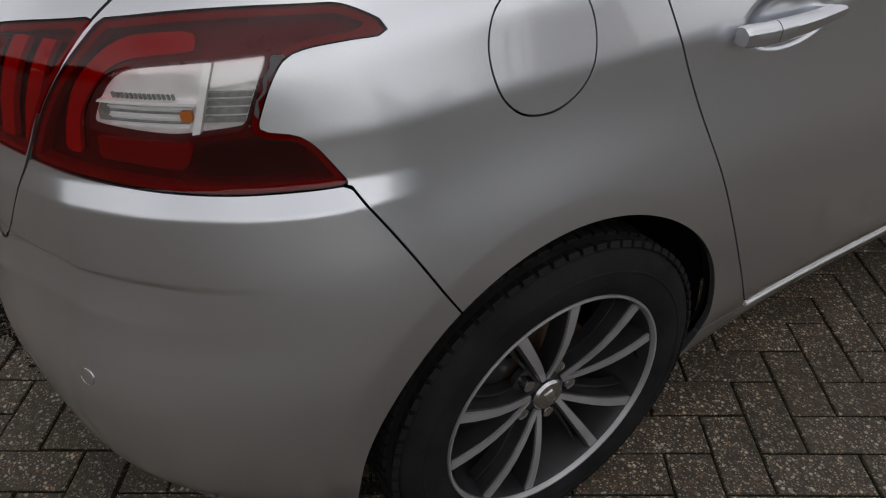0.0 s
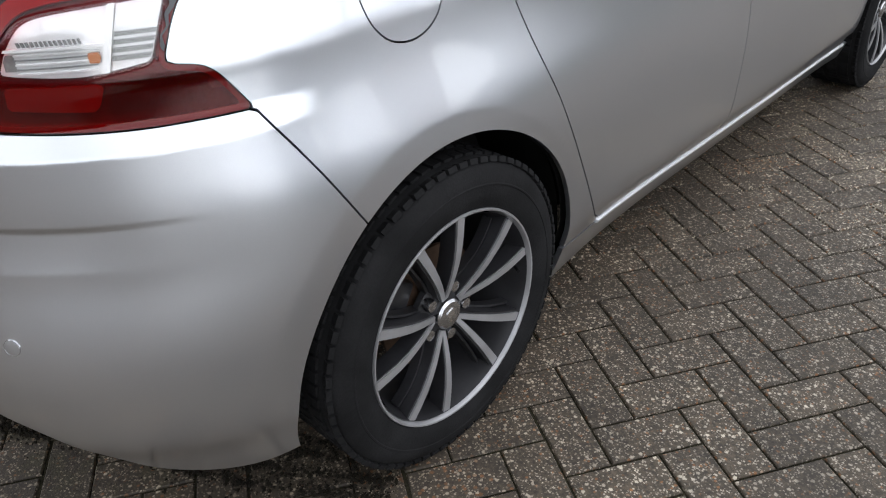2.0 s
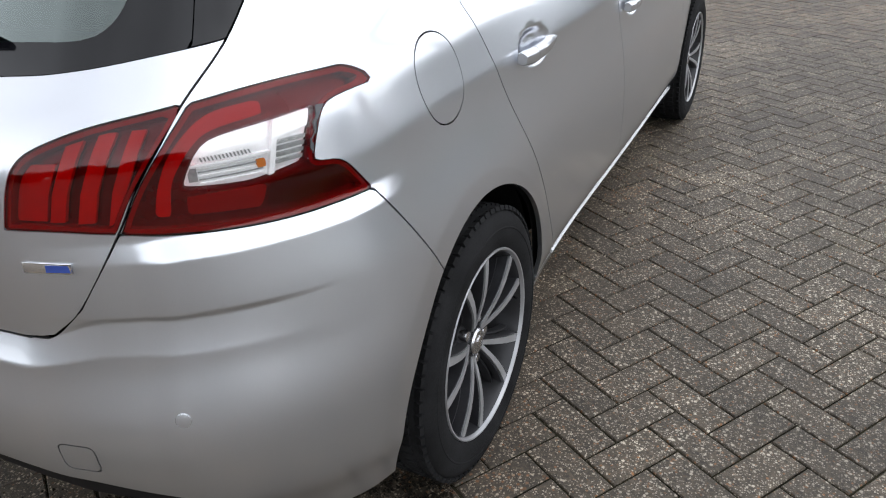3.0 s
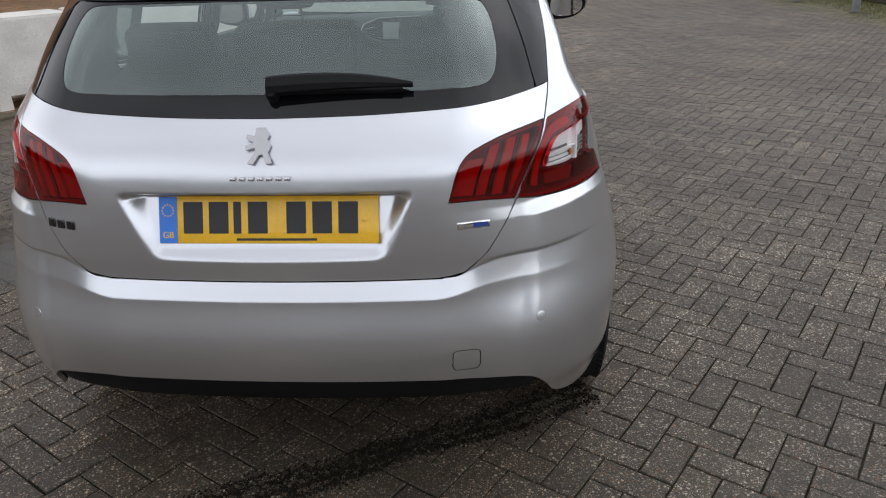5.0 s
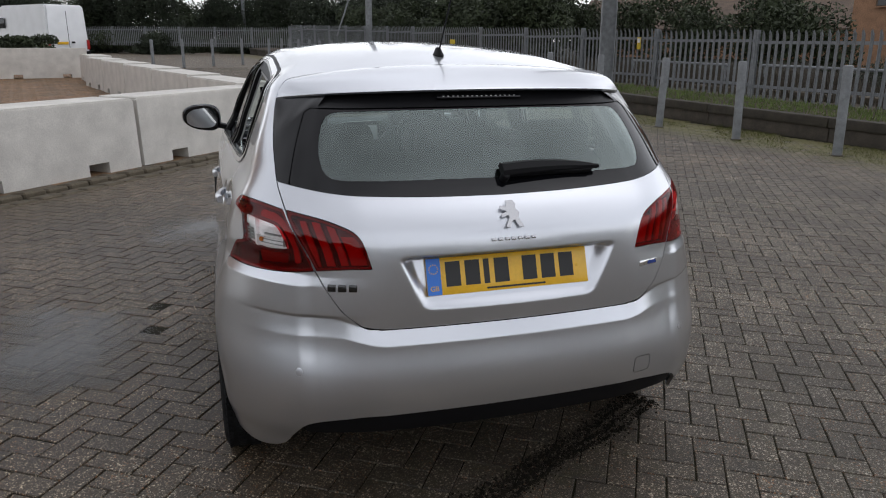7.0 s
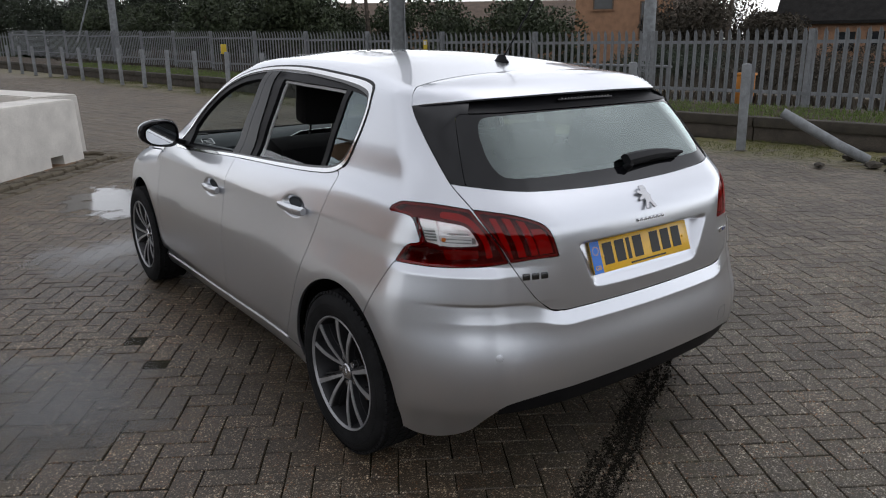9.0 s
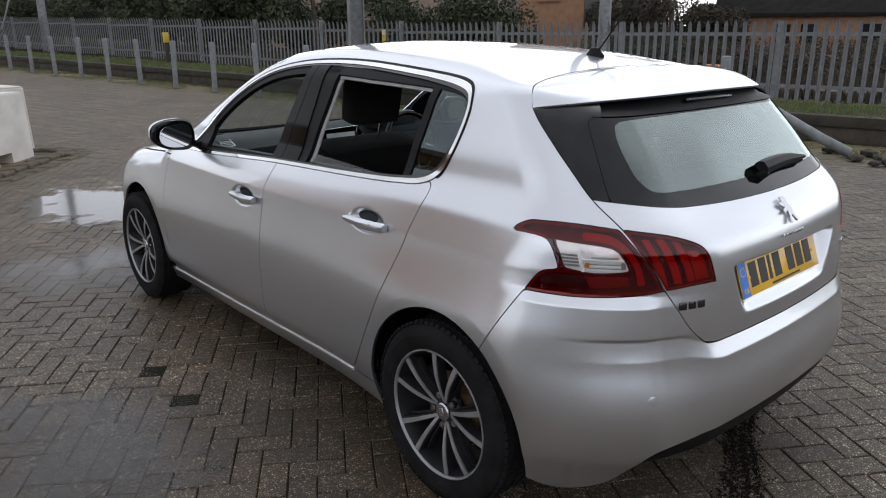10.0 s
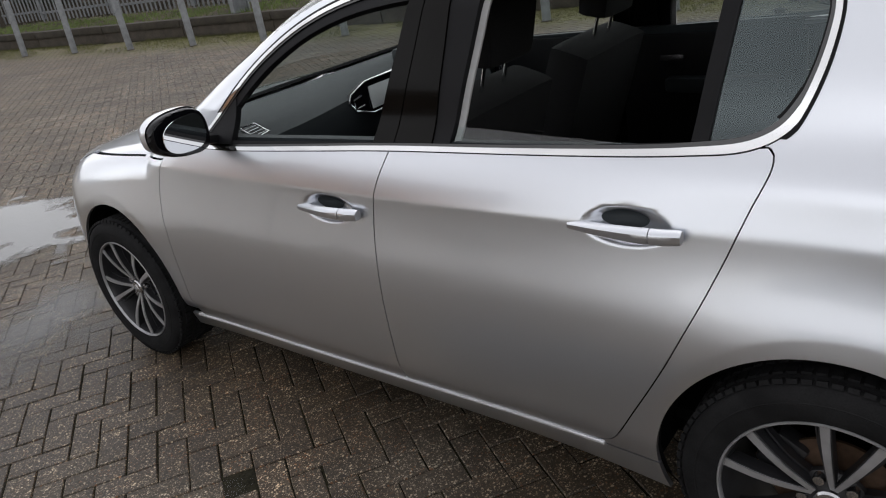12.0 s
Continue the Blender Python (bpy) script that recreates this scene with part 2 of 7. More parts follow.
def inside(x, y, z):
    """Above zero within the body."""
    d = NOSE(z) - 0.36 * x * x - y
    ab = around(x, y, z)
    ab = rounded(ab, d, 0.30)
    return rounded(ab, top(x, y) - z, 0.014 + 0.086 * smooth(-0.22, 0.25, y), 2.0)


PIVOT = 0.12


def shell_points(us, zs):
    """The body's skin over the chart (u, z): u turns round the tail up to a right angle, then runs forward along the side."""
    u, z = np.meshgrid(us, zs, indexing="ij")
    turn = np.minimum(u, math.pi / 2)
    y0 = PIVOT + np.maximum(u - math.pi / 2, 0)
    dx, dy = np.sin(turn), -np.cos(turn)
    lo, hi = np.zeros_like(u), np.full_like(u, 1.6)
    for _ in range(34):
        mid = (lo + hi) / 2
        ins = inside(dx * mid, y0 + dy * mid, z) > 0
        lo, hi = np.where(ins, mid, lo), np.where(ins, hi, mid)
    return np.stack([dx * lo, y0 + dy * lo, z], -1)


def chart(x, y):
    """The chart's u for a point of the plan."""
    return np.where(y > PIVOT, math.pi / 2 + y - PIVOT, np.arctan2(np.abs(x), PIVOT - y))


def top_points(xs, ys):
    x, y = np.meshgrid(xs, ys, indexing="ij")
    lo, hi = np.full_like(x, 0.5), np.full_like(x, 1.6)
    for level in np.linspace(0.52, 1.58, 107):          # highest level within the body
        ins = inside(x, y, np.full_like(x, level)) > 0
        lo, hi = np.where(ins, level, lo), np.where(ins, 1.6, np.where(hi > 1.59, np.where(lo > 0.51, np.minimum(hi, lo + 0.0101), hi), hi))
    hi = np.where(lo > 0.51, lo + 0.0101, hi)
    for _ in range(24):
        mid = (lo + hi) / 2
        ins = inside(x, y, mid) > 0
        lo, hi = np.where(ins, mid, lo), np.where(ins, hi, mid)
    return np.stack([x, y, lo], -1)


def normals(p, h=0.004):
    x, y, z = p[..., 0], p[..., 1], p[..., 2]
    g = -np.stack([inside(x + h, y, z) - inside(x - h, y, z), inside(x, y + h, z) - inside(x, y - h, z), inside(x, y, z + h) - inside(x, y, z - h)], -1)
    return g / np.maximum(np.linalg.norm(g, axis=-1, keepdims=True), 1e-9)
# ---- end of the car's outer form ----


# ---- mesh tools ----
def link_mesh(name, verts, faces, mat, parent=None, label="", vertex_normals=None, smooth_faces=True):
    me = bpy.data.meshes.new(name)
    me.from_pydata([tuple(v) for v in verts], [], faces)
    me.materials.append(mat)
    me.polygons.foreach_set("use_smooth", [smooth_faces] * len(me.polygons))
    if vertex_normals is not None:
        me.normals_split_custom_set_from_vertices([tuple(n) for n in vertex_normals])
    ob = new(name, me)
    if parent is not None:
        ob.parent = parent
    if label:
        ob["label"] = label
    return ob


def part(name, bm, mat, parent=None, label="", soft=40):
    """Links a bmesh as one object."""
    bm.normal_update()
    me = bpy.data.meshes.new(name)
    for f in bm.faces:
        f.smooth = soft > 0
    if soft:
        for e in bm.edges:
            if len(e.link_faces) == 2 and e.calc_face_angle(0) > radians(soft):
                e.smooth = False
    bm.to_mesh(me)
    bm.free()
    me.materials.append(mat)
    ob = new(name, me)
    if parent is not None:
        ob.parent = parent
    if label:
        ob["label"] = label
    return ob


def empty(name, label, category, m=None, group=""):
    ob = tagged(new(name), label, category, group)
    ob.empty_display_size = 0.1
    if m is not None:
        ob.matrix_world = m
    return ob


def box(bm, size, m, bevel=0.0, steps=2):
    made = bmesh.ops.create_cube(bm, size=1, matrix=m @ Matrix.Diagonal((*size, 1)))
    if bevel:
        edges = list({e for v in made["verts"] for e in v.link_edges})
        bmesh.ops.bevel(bm, geom=edges, offset=bevel, segments=steps, affect="EDGES", profile=0.5)
    return bm


def a_box(size, m, bevel=0.0, steps=2):
    return box(bmesh.new(), size, m, bevel, steps)


def lathe(profile, count=64, m=Matrix()):
    """Turns a list of (radius, height) round the local z axis."""
    bm = bmesh.new()
    rings = []
    for r, h in profile:
        rings.append([bm.verts.new(m @ Vector((r * math.cos(2 * math.pi * i / count), r * math.sin(2 * math.pi * i / count), h))) for i in range(count)])
    for a, b in zip(rings, rings[1:]):
        for i in range(count):
            j = (i + 1) % count
            bm.faces.new((a[i], a[j], b[j], b[i]))
    return bm


def closed_lathe(profile, count=32, m=Matrix()):
    bm = lathe(profile, count, m)
    bm.verts.ensure_lookup_table()
    n = len(profile)
    if profile[0][0] > 1e-6:
        bm.faces.new([bm.verts[i] for i in reversed(range(count))])
    if profile[-1][0] > 1e-6:
        bm.faces.new([bm.verts[(n - 1) * count + i] for i in range(count)])
    return bm


def tube(points, radius, count=8, taper=None):
    """A round bar along a line of points."""
    bm = bmesh.new()
    rings = []
    pts = [Vector(p) for p in points]
    for i, p in enumerate(pts):
        d = (pts[min(i + 1, len(pts) - 1)] - pts[max(i - 1, 0)]).normalized()
        s = d.orthogonal().normalized() if not rings else (side_way - d * side_way.dot(d)).normalized()
        side_way = s
        t = d.cross(s)
        r = radius if taper is None else taper[i]
        rings.append([bm.verts.new(p + r * (math.cos(a) * s + math.sin(a) * t)) for a in (2 * math.pi * k / count for k in range(count))])
    for a, b in zip(rings, rings[1:]):
        for i in range(count):
            bm.faces.new((a[i], a[(i + 1) % count], b[(i + 1) % count], b[i]))
    bm.faces.new(list(reversed(rings[0])))
    bm.faces.new(rings[-1])
    return bm


def prism(outline, depth, m=Matrix(), bevel=0.0):
    """An outline in local x and y, given depth along local z."""
    bm = bmesh.new()
    low = [bm.verts.new(m @ Vector((x, y, 0))) for x, y in outline]
    high = [bm.verts.new(m @ Vector((x, y, depth))) for x, y in outline]
    n = len(outline)
    bm.faces.new(list(reversed(low)))
    cap = bm.faces.new(high)
    for i in range(n):
        bm.faces.new((low[i], low[(i + 1) % n], high[(i + 1) % n], high[i]))
    if bevel:
        bmesh.ops.bevel(bm, geom=list(cap.edges), offset=bevel, segments=2, affect="EDGES", profile=0.5)
    return bm


# ---- panels cut from the car's skin ----
def curve(points, closed=True, steps=8, sharp=()):
    """A smooth line through control points in the chart; at the indices in sharp it has corners."""
    p = np.array(points, float)
    n = len(p)
    out = []
    for i in range(n if closed else n - 1):
        a, b = p[i], p[(i + 1) % n]
        before = a if (i in sharp or (not closed and i == 0)) else p[i - 1]
        after = b if ((i + 1) % n in sharp or (not closed and i == n - 2)) else p[(i + 2) % n]
        ta = (b - before) / 2 if before is not a else (b - a)
        tb = (after - a) / 2 if after is not b else (b - a)
        for k in range(steps):
            s = k / steps
            out.append((2 * s ** 3 - 3 * s ** 2 + 1) * a + (s ** 3 - 2 * s ** 2 + s) * ta + (-2 * s ** 3 + 3 * s ** 2) * b + (s ** 3 - s ** 2) * tb)
    if not closed:
        out.append(p[-1])
    return np.array(out)


def distance(poly, q):
    """Signed distance from points q (.., 2) to a closed polygon: below zero inside."""
    flat = q.reshape(-1, 2)
    best = np.full(len(flat), 1e9)
    odd = np.zeros(len(flat), bool)
    for a, b in zip(poly, np.roll(poly, -1, 0)):
        e = b - a
        w = flat - a
        t = np.clip((w @ e) / max(e @ e, 1e-12), 0, 1)
        best = np.minimum(best, ((w - t[:, None] * e) ** 2).sum(1))
        cross = (a[1] <= flat[:, 1]) != (b[1] <= flat[:, 1])
        with np.errstate(divide="ignore", invalid="ignore"):
            at = a[0] + (flat[:, 1] - a[1]) / (b[1] - a[1]) * e[0]
        odd ^= cross & (flat[:, 0] < at)
    d = np.sqrt(best)
    return np.where(odd, -d, d).reshape(q.shape[:-1])


U_LEVELS = np.unique(np.round(np.concatenate([
    np.linspace(0, 0.32, 20), np.linspace(0.32, 0.46, 26), np.linspace(0.46, 0.72, 46), np.linspace(0.72, 1.571, 76),
    np.linspace(1.571, 1.76, 17), np.linspace(1.76, 2.03, 44), np.linspace(2.03, 2.62, 36), np.linspace(2.62, 2.94, 52), np.linspace(2.94, 4.92, 93)]), 4))
Z_LEVELS = np.unique(np.round(np.concatenate([
    np.linspace(0.18, 0.32, 12), np.linspace(0.32, 0.35, 8), np.linspace(0.35, 0.58, 20), np.linspace(0.58, 0.73, 64), np.linspace(0.73, 0.76, 4), np.linspace(0.76, 0.90, 41),
    np.linspace(0.90, 1.26, 34), np.linspace(1.26, 1.32, 28), np.linspace(1.32, 1.45, 16)]), 4))
SHELL = shell_points(U_LEVELS, Z_LEVELS)
SHELL_N = normals(SHELL)
SHELL_Q = np.stack(np.meshgrid(U_LEVELS, Z_LEVELS, indexing="ij"), -1)
# The chart's u is an angle round the tail: scale distances there to metres.
X_LEVELS = np.unique(np.round(np.concatenate([np.linspace(0, 0.45, 24), np.linspace(0.45, 0.90, 46)]), 4))
Y_LEVELS = np.unique(np.round(np.concatenate([np.linspace(-0.46, -0.30, 40), np.linspace(-0.30, 0.1, 30), np.linspace(0.1, 3.48, 130)]), 4))
TOP = top_points(X_LEVELS, Y_LEVELS)
TOP_N = normals(TOP)
TOP_Q = np.stack(np.meshgrid(X_LEVELS, Y_LEVELS, indexing="ij"), -1)
FLAT = 0.72
SHELL_UP = np.where((SHELL[..., 2] > 1.05) | (SHELL[..., 1] > 1.75), SHELL_N[..., 2] - FLAT, -1.0) * 0.2
TOP_UP = (FLAT - TOP_N[..., 2]) * 0.2
METRE = np.where(SHELL_Q[..., 0] < math.pi / 2, 0.75, 1.0)


def cut(points, norms, fields):
    """Keeps the part of a grid where all fields are below zero: vertices, normals, faces."""
    f = np.stack([np.broadcast_to(x, points.shape[:2]) for x in fields], -1)
    corners = (f[:-1, :-1], f[1:, :-1], f[1:, 1:], f[:-1, 1:])
    low, high = np.minimum.reduce(corners), np.maximum.reduce(corners)
    data, ids = [], {}

    def corner(i, j):
        if (i, j) not in ids:
            ids[(i, j)] = len(data)
            data.append(np.concatenate([points[i, j], norms[i, j], f[i, j]]))
        return ids[(i, j)]

    faces, cuts = [], {}
    for i, j in np.argwhere((low < 0).all(-1)):
        poly = [corner(i, j), corner(i + 1, j), corner(i + 1, j + 1), corner(i, j + 1)]
        for k in np.nonzero(high[i, j] >= 0)[0]:
            out = []
            for a, b in zip(poly, poly[1:] + poly[:1]):
                fa, fb = data[a][6 + k], data[b][6 + k]
                if fa < 0:
                    out.append(a)
                if (fa < 0) != (fb < 0):
                    key = (min(a, b), max(a, b), k)
                    if key not in cuts:
                        s = fa / (fa - fb)
                        cuts[key] = len(data)
                        data.append(data[a] * (1 - s) + data[b] * s)
                    out.append(cuts[key])
            poly = out
            if len(poly) < 3:
                break
        if len(poly) > 2:
            faces.append(poly)
    used = sorted({k for p in faces for k in p})
    place = {k: n for n, k in enumerate(used)}
    table = np.array([data[k] for k in used]).reshape(len(used), -1)
    return table[:, :3], table[:, 3:6], [[place[k] for k in p] for p in faces]


def skin(name, fields, mat, parent=None, label="", sides="both", grid="shell", lift=0.0, thick=0.012, rim=True):
    """A panel of the body: sides is right, left or both (one mesh across the middle)."""
    pts, nor = (SHELL, SHELL_N) if grid == "shell" else (TOP, TOP_N)
    v, n, faces = cut(pts, nor, fields)
    if not faces:
        raise ValueError(name + " is empty")
    n = n / np.linalg.norm(n, axis=1, keepdims=True)
    v = v + n * lift
    if sides == "both":
        middle = np.abs(v[:, 0]) < 1e-5
        n[middle, 0] = 0
        v[middle, 0] = 0
        index = np.where(middle, np.arange(len(v)), len(v) + np.cumsum(~middle) - 1)
        faces = faces + [[int(index[k]) for k in reversed(p)] for p in faces]
        v = np.concatenate([v, v[~middle] * (-1, 1, 1)])
        n = np.concatenate([n, n[~middle] * (-1, 1, 1)])
    elif sides == "left":
        v, n = v * (-1, 1, 1), n * (-1, 1, 1)
        faces = [list(reversed(p)) for p in faces]
    if rim:
        used = {}
        for p in faces:
            for a, b in zip(p, p[1:] + p[:1]):
                used[(a, b)] = used.get((a, b), 0) + 1
        border = [(a, b) for a, b in used if (b, a) not in used and abs(v[a][0]) + abs(v[b][0]) > 1e-4]
        extra, deep, count = {}, {}, len(v)
        more_v, more_n = [], []
        for a, b in border:
            way = v[b] - v[a]
            out = np.cross(way, n[a])
            out = out / max(np.linalg.norm(out), 1e-9)
            four = []
            for k, inward in ((a, 0.0), (b, 0.0), (b, thick), (a, thick)):
                four.append(count + len(more_v))
                more_v.append(v[k] - n[k] * inward)
                more_n.append(out)
            faces.append([four[1], four[0], four[3], four[2]])
        if more_v:
            v, n = np.concatenate([v, more_v]), np.concatenate([n, more_n])
    return link_mesh(name, v, faces, mat, parent, label, n)


def zone(poly, gap=0.0, grid="shell", grow=0.0):
    """The field of a closed outline in the chart, shrunk by half a gap."""
    q = SHELL_Q if grid == "shell" else TOP_Q
    d = distance(np.array(poly), q)
    return d + gap - grow


def uy(y):
    """The chart's u of a place along the side ahead of the pivot."""
    return math.pi / 2 + y - PIVOT


# ---- ground: herringbone block paving that climbs gently away from the car ----
def gz(y):
    """Height of the ground at a distance ahead."""
    return 0.013 * np.log1p(np.exp(np.clip((y - 7.0) / 1.5, -30, 30))) * 1.5


def line_x(y, at4):
    """x of the row of posts, wall and fence, which run side by side."""
    return at4 - 0.15 * (y - 4.0)


def paving_material(name, dark, pale, warm):
    """Exposed-aggregate concrete block: grey body, pale and rusty stones, damp and dirty patches, painted shade under
    the car.
    """
    m = bpy.data.materials.new(name)
    m.use_nodes = True
    nodes, links = m.node_tree.nodes, m.node_tree.links
    p = nodes["Principled BSDF"]
    geo = nodes.new("ShaderNodeNewGeometry")
    info = nodes.new("ShaderNodeObjectInfo")
    pos = geo.outputs["Position"]

    def noise(scale, detail=4, rough=0.6):
        n = nodes.new("ShaderNodeTexNoise")
        n.inputs["Scale"].default_value, n.inputs["Detail"].default_value, n.inputs["Roughness"].default_value = scale, detail, rough
        links.new(pos, n.inputs["Vector"])
        return n.outputs["Fac"]

    shake = nodes.new("ShaderNodeTexNoise")          # makes the stones angular and uneven
    shake.inputs["Scale"].default_value, shake.inputs["Detail"].default_value = 330, 2
    links.new(pos, shake.inputs["Vector"])
    shaken = nodes.new("ShaderNodeVectorMath")
    shaken.operation = "MULTIPLY_ADD"
    shaken.inputs[1].default_value = (0.005, 0.005, 0.005)
    links.new(shake.outputs["Color"], shaken.inputs[0])
    links.new(pos, shaken.inputs[2])

    def cells(scale):
        n = nodes.new("ShaderNodeTexVoronoi")
        n.inputs["Scale"].default_value = scale
        links.new(shaken.outputs[0], n.inputs["Vector"])
        return n

    def ramp(value, lo, hi, a=0.0, b=1.0):
        n = nodes.new("ShaderNodeMapRange")
        n.inputs["From Min"].default_value, n.inputs["From Max"].default_value = lo, hi
        n.inputs["To Min"].default_value, n.inputs["To Max"].default_value = a, b
        links.new(value, n.inputs["Value"])
        return n.outputs[0]

    def mixed(fac, a, b):
        n = nodes.new("ShaderNodeMix")
        n.data_type = "RGBA"
        links.new(fac, n.inputs["Factor"])
        for value, socket in ((a, n.inputs["A"]), (b, n.inputs["B"])):
            if isinstance(value, tuple):
                socket.default_value = (*value, 1)
            else:
                links.new(value, socket)
        return n.outputs["Result"]

    def maths(op, a, b):
        n = nodes.new("ShaderNodeMath")
        n.operation = op
        for value, socket in ((a, n.inputs[0]), (b, n.inputs[1])):
            if isinstance(value, (int, float)):
                socket.default_value = value
            else:
                links.new(value, socket)
        return n.outputs[0]

    body = mixed(ramp(noise(95, 5, 0.7), 0.36, 0.64), tuple(0.62 * c for c in dark), tuple(1.95 * c for c in dark))
    small, large = cells(200), cells(105)
    chips = ramp(small.outputs["Distance"], 0.50, 0.30)
    some = nodes.new("ShaderNodeSeparateColor")
    links.new(small.outputs["Color"], some.inputs[0])
    chips = maths("MULTIPLY", chips, maths("MULTIPLY", ramp(some.outputs[0], 0.48, 0.54), ramp(some.outputs[1], 0, 1, 0.25, 1.15)))
    body = mixed(chips, body, pale)
    some2 = nodes.new("ShaderNodeSeparateColor")
    links.new(large.outputs["Color"], some2.inputs[0])
    stones = maths("MULTIPLY", ramp(large.outputs["Distance"], 0.48, 0.32), maths("GREATER_THAN", some2.outputs[1], 0.84))
    body = mixed(stones, body, pale)
    rusty = maths("MULTIPLY", ramp(large.outputs["Distance"], 0.52, 0.34), ramp(some2.outputs[2], 0.74, 0.94, 0.0, 0.85))
    body = mixed(rusty, body, warm)
    # every block its own shade
    own = maths("FRACT", maths("ADD", geo.outputs["Random Per Island"], info.outputs["Random"]), 0.0)
    tone = nodes.new("ShaderNodeVectorMath")
    tone.operation = "SCALE"
    links.new(body, tone.inputs[0])
    links.new(ramp(own, 0, 1, 0.80, 1.20), tone.inputs["Scale"])
    # wear and grime at hand's width
    grime = ramp(noise(7.0, 6, 0.65), 0.34, 0.66, 0.70, 1.22)
    worn = nodes.new("ShaderNodeVectorMath")
    worn.operation = "SCALE"
    links.new(tone.outputs[0], worn.inputs[0])
    links.new(grime, worn.inputs["Scale"])
    tone = worn
    blot = ramp(noise(38, 4, 0.7), 0.34, 0.64, 0.62, 1.28)
    blotted = nodes.new("ShaderNodeVectorMath")
    blotted.operation = "SCALE"
    links.new(tone.outputs[0], blotted.inputs[0])
    links.new(blot, blotted.inputs["Scale"])
    tone = blotted
    # broad dirt
    dirt = ramp(noise(0.9, 6), 0.36, 0.62)
    body = mixed(maths("MULTIPLY", dirt, 0.50), tone.outputs[0], tuple(0.45 * c for c in dark))
    brown = ramp(noise(2.3, 5), 0.52, 0.70)
    body = mixed(maths("MULTIPLY", brown, 0.45), body, (0.050, 0.038, 0.025))
    # moss along the foot of the wall and of the barriers
    side_way = nodes.new("ShaderNodeSeparateXYZ")
    links.new(pos, side_way.inputs[0])
    to_wall = maths("ADD", side_way.outputs["X"], maths("MULTIPLY", side_way.outputs["Y"], 0.15))
    mossy = maths("MULTIPLY", ramp(to_wall, 7.0, 7.9), ramp(noise(4.0, 6), 0.34, 0.50))
    body = mixed(maths("MULTIPLY", mossy, 0.92), body, (0.105, 0.096, 0.024))
    # brown soil washed out along the barriers' kerb
    off_kerb = maths("SUBTRACT", maths("MULTIPLY", side_way.outputs["X"], 0.7526), maths("MULTIPLY", side_way.outputs["Y"], 0.6585))
    soil = maths("MULTIPLY", ramp(off_kerb, -4.0, -5.2), ramp(noise(3.0, 5), 0.30, 0.62))
    body = mixed(maths("MULTIPLY", soil, 0.55), body, (0.095, 0.070, 0.040))
    speck = maths("MULTIPLY", ramp(noise(0.55, 3), 0.50, 0.66), ramp(noise(14, 4), 0.50, 0.60))
    body = mixed(maths("MULTIPLY", speck, 0.40), body, (0.045, 0.044, 0.016))
    # damp: a wet band on the car's near side, and scattered damp patches; the car's shade is painted in with it
    where = nodes.new("ShaderNodeSeparateXYZ")
    links.new(pos, where.inputs[0])
    near_side = maths("MULTIPLY", ramp(where.outputs["X"], 0.2, -0.9), ramp(where.outputs["X"], -4.4, -2.6))
    near_side = maths("MULTIPLY", near_side, ramp(where.outputs["Y"], 5.4, 3.6))
    wet = maths("MULTIPLY", ramp(noise(1.3, 4), 0.30, 0.50), near_side)
    # shade under the car, painted into the colour over its footprint
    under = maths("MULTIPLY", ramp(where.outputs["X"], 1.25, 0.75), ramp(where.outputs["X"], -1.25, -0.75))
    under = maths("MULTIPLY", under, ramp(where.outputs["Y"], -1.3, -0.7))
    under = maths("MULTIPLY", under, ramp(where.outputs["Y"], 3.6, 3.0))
    # real wet and the painted car shade darken the colour together
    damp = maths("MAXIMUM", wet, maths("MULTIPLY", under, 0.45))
    wet_shade_tone = nodes.new("ShaderNodeVectorMath")
    wet_shade_tone.operation = "MULTIPLY"
    links.new(body, wet_shade_tone.inputs[0])
    wet_shade = mixed(maths("MAXIMUM", chips, stones), (0.56, 0.46, 0.36), (1.15, 1.02, 0.86))
    links.new(mixed(damp, (1.0, 1.0, 1.0), wet_shade), wet_shade_tone.inputs[1])
    links.new(wet_shade_tone.outputs[0], p.inputs["Base Color"])
    links.new(ramp(wet, 0, 1, 0.68, 0.50), p.inputs["Roughness"])
    bump = nodes.new("ShaderNodeBump")
    bump.inputs["Strength"].default_value, bump.inputs["Distance"].default_value = 0.5, 0.003
    links.new(maths("ADD", noise(260, 2), maths("MULTIPLY", small.outputs["Distance"], 0.5)), bump.inputs["Height"])
    links.new(bump.outputs[0], p.inputs["Normal"])
    return m


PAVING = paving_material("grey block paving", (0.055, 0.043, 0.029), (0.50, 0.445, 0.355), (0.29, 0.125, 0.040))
RED_PAVING = paving_material("brown block paving", (0.230, 0.120, 0.052), (0.36, 0.24, 0.13), (0.26, 0.115, 0.042))
SAND = material("dark jointing sand and earth", (0.019, 0.017, 0.010), 0.95, spec=0.15, mottle=0.6, grain=0.6, scale=5.0, fine=140, bump=0.6)
MOSS = material("moss and thin grass", (0.085, 0.092, 0.022), 0.95, mottle=0.5, grain=0.5, scale=5, fine=220, bump=0.8, depth=0.01)

ys = [-60, -8, 4, 5, 6, 7, 8, 9, 10, 12, 15, 20, 30, 45, 60, 150, 400]
ground = link_mesh("ground", [(x, y, float(gz(y)) - 0.007 if y < 60 else float(gz(60)) - 0.007) for y in ys for x in (-400, 400)],
                   [[2 * i, 2 * i + 1, 2 * i + 3, 2 * i + 2] for i in range(len(ys) - 1)], SAND, None, "dark sandy ground under and round the paving", smooth_faces=False)
tagged(ground, category="ground", kind="structure")


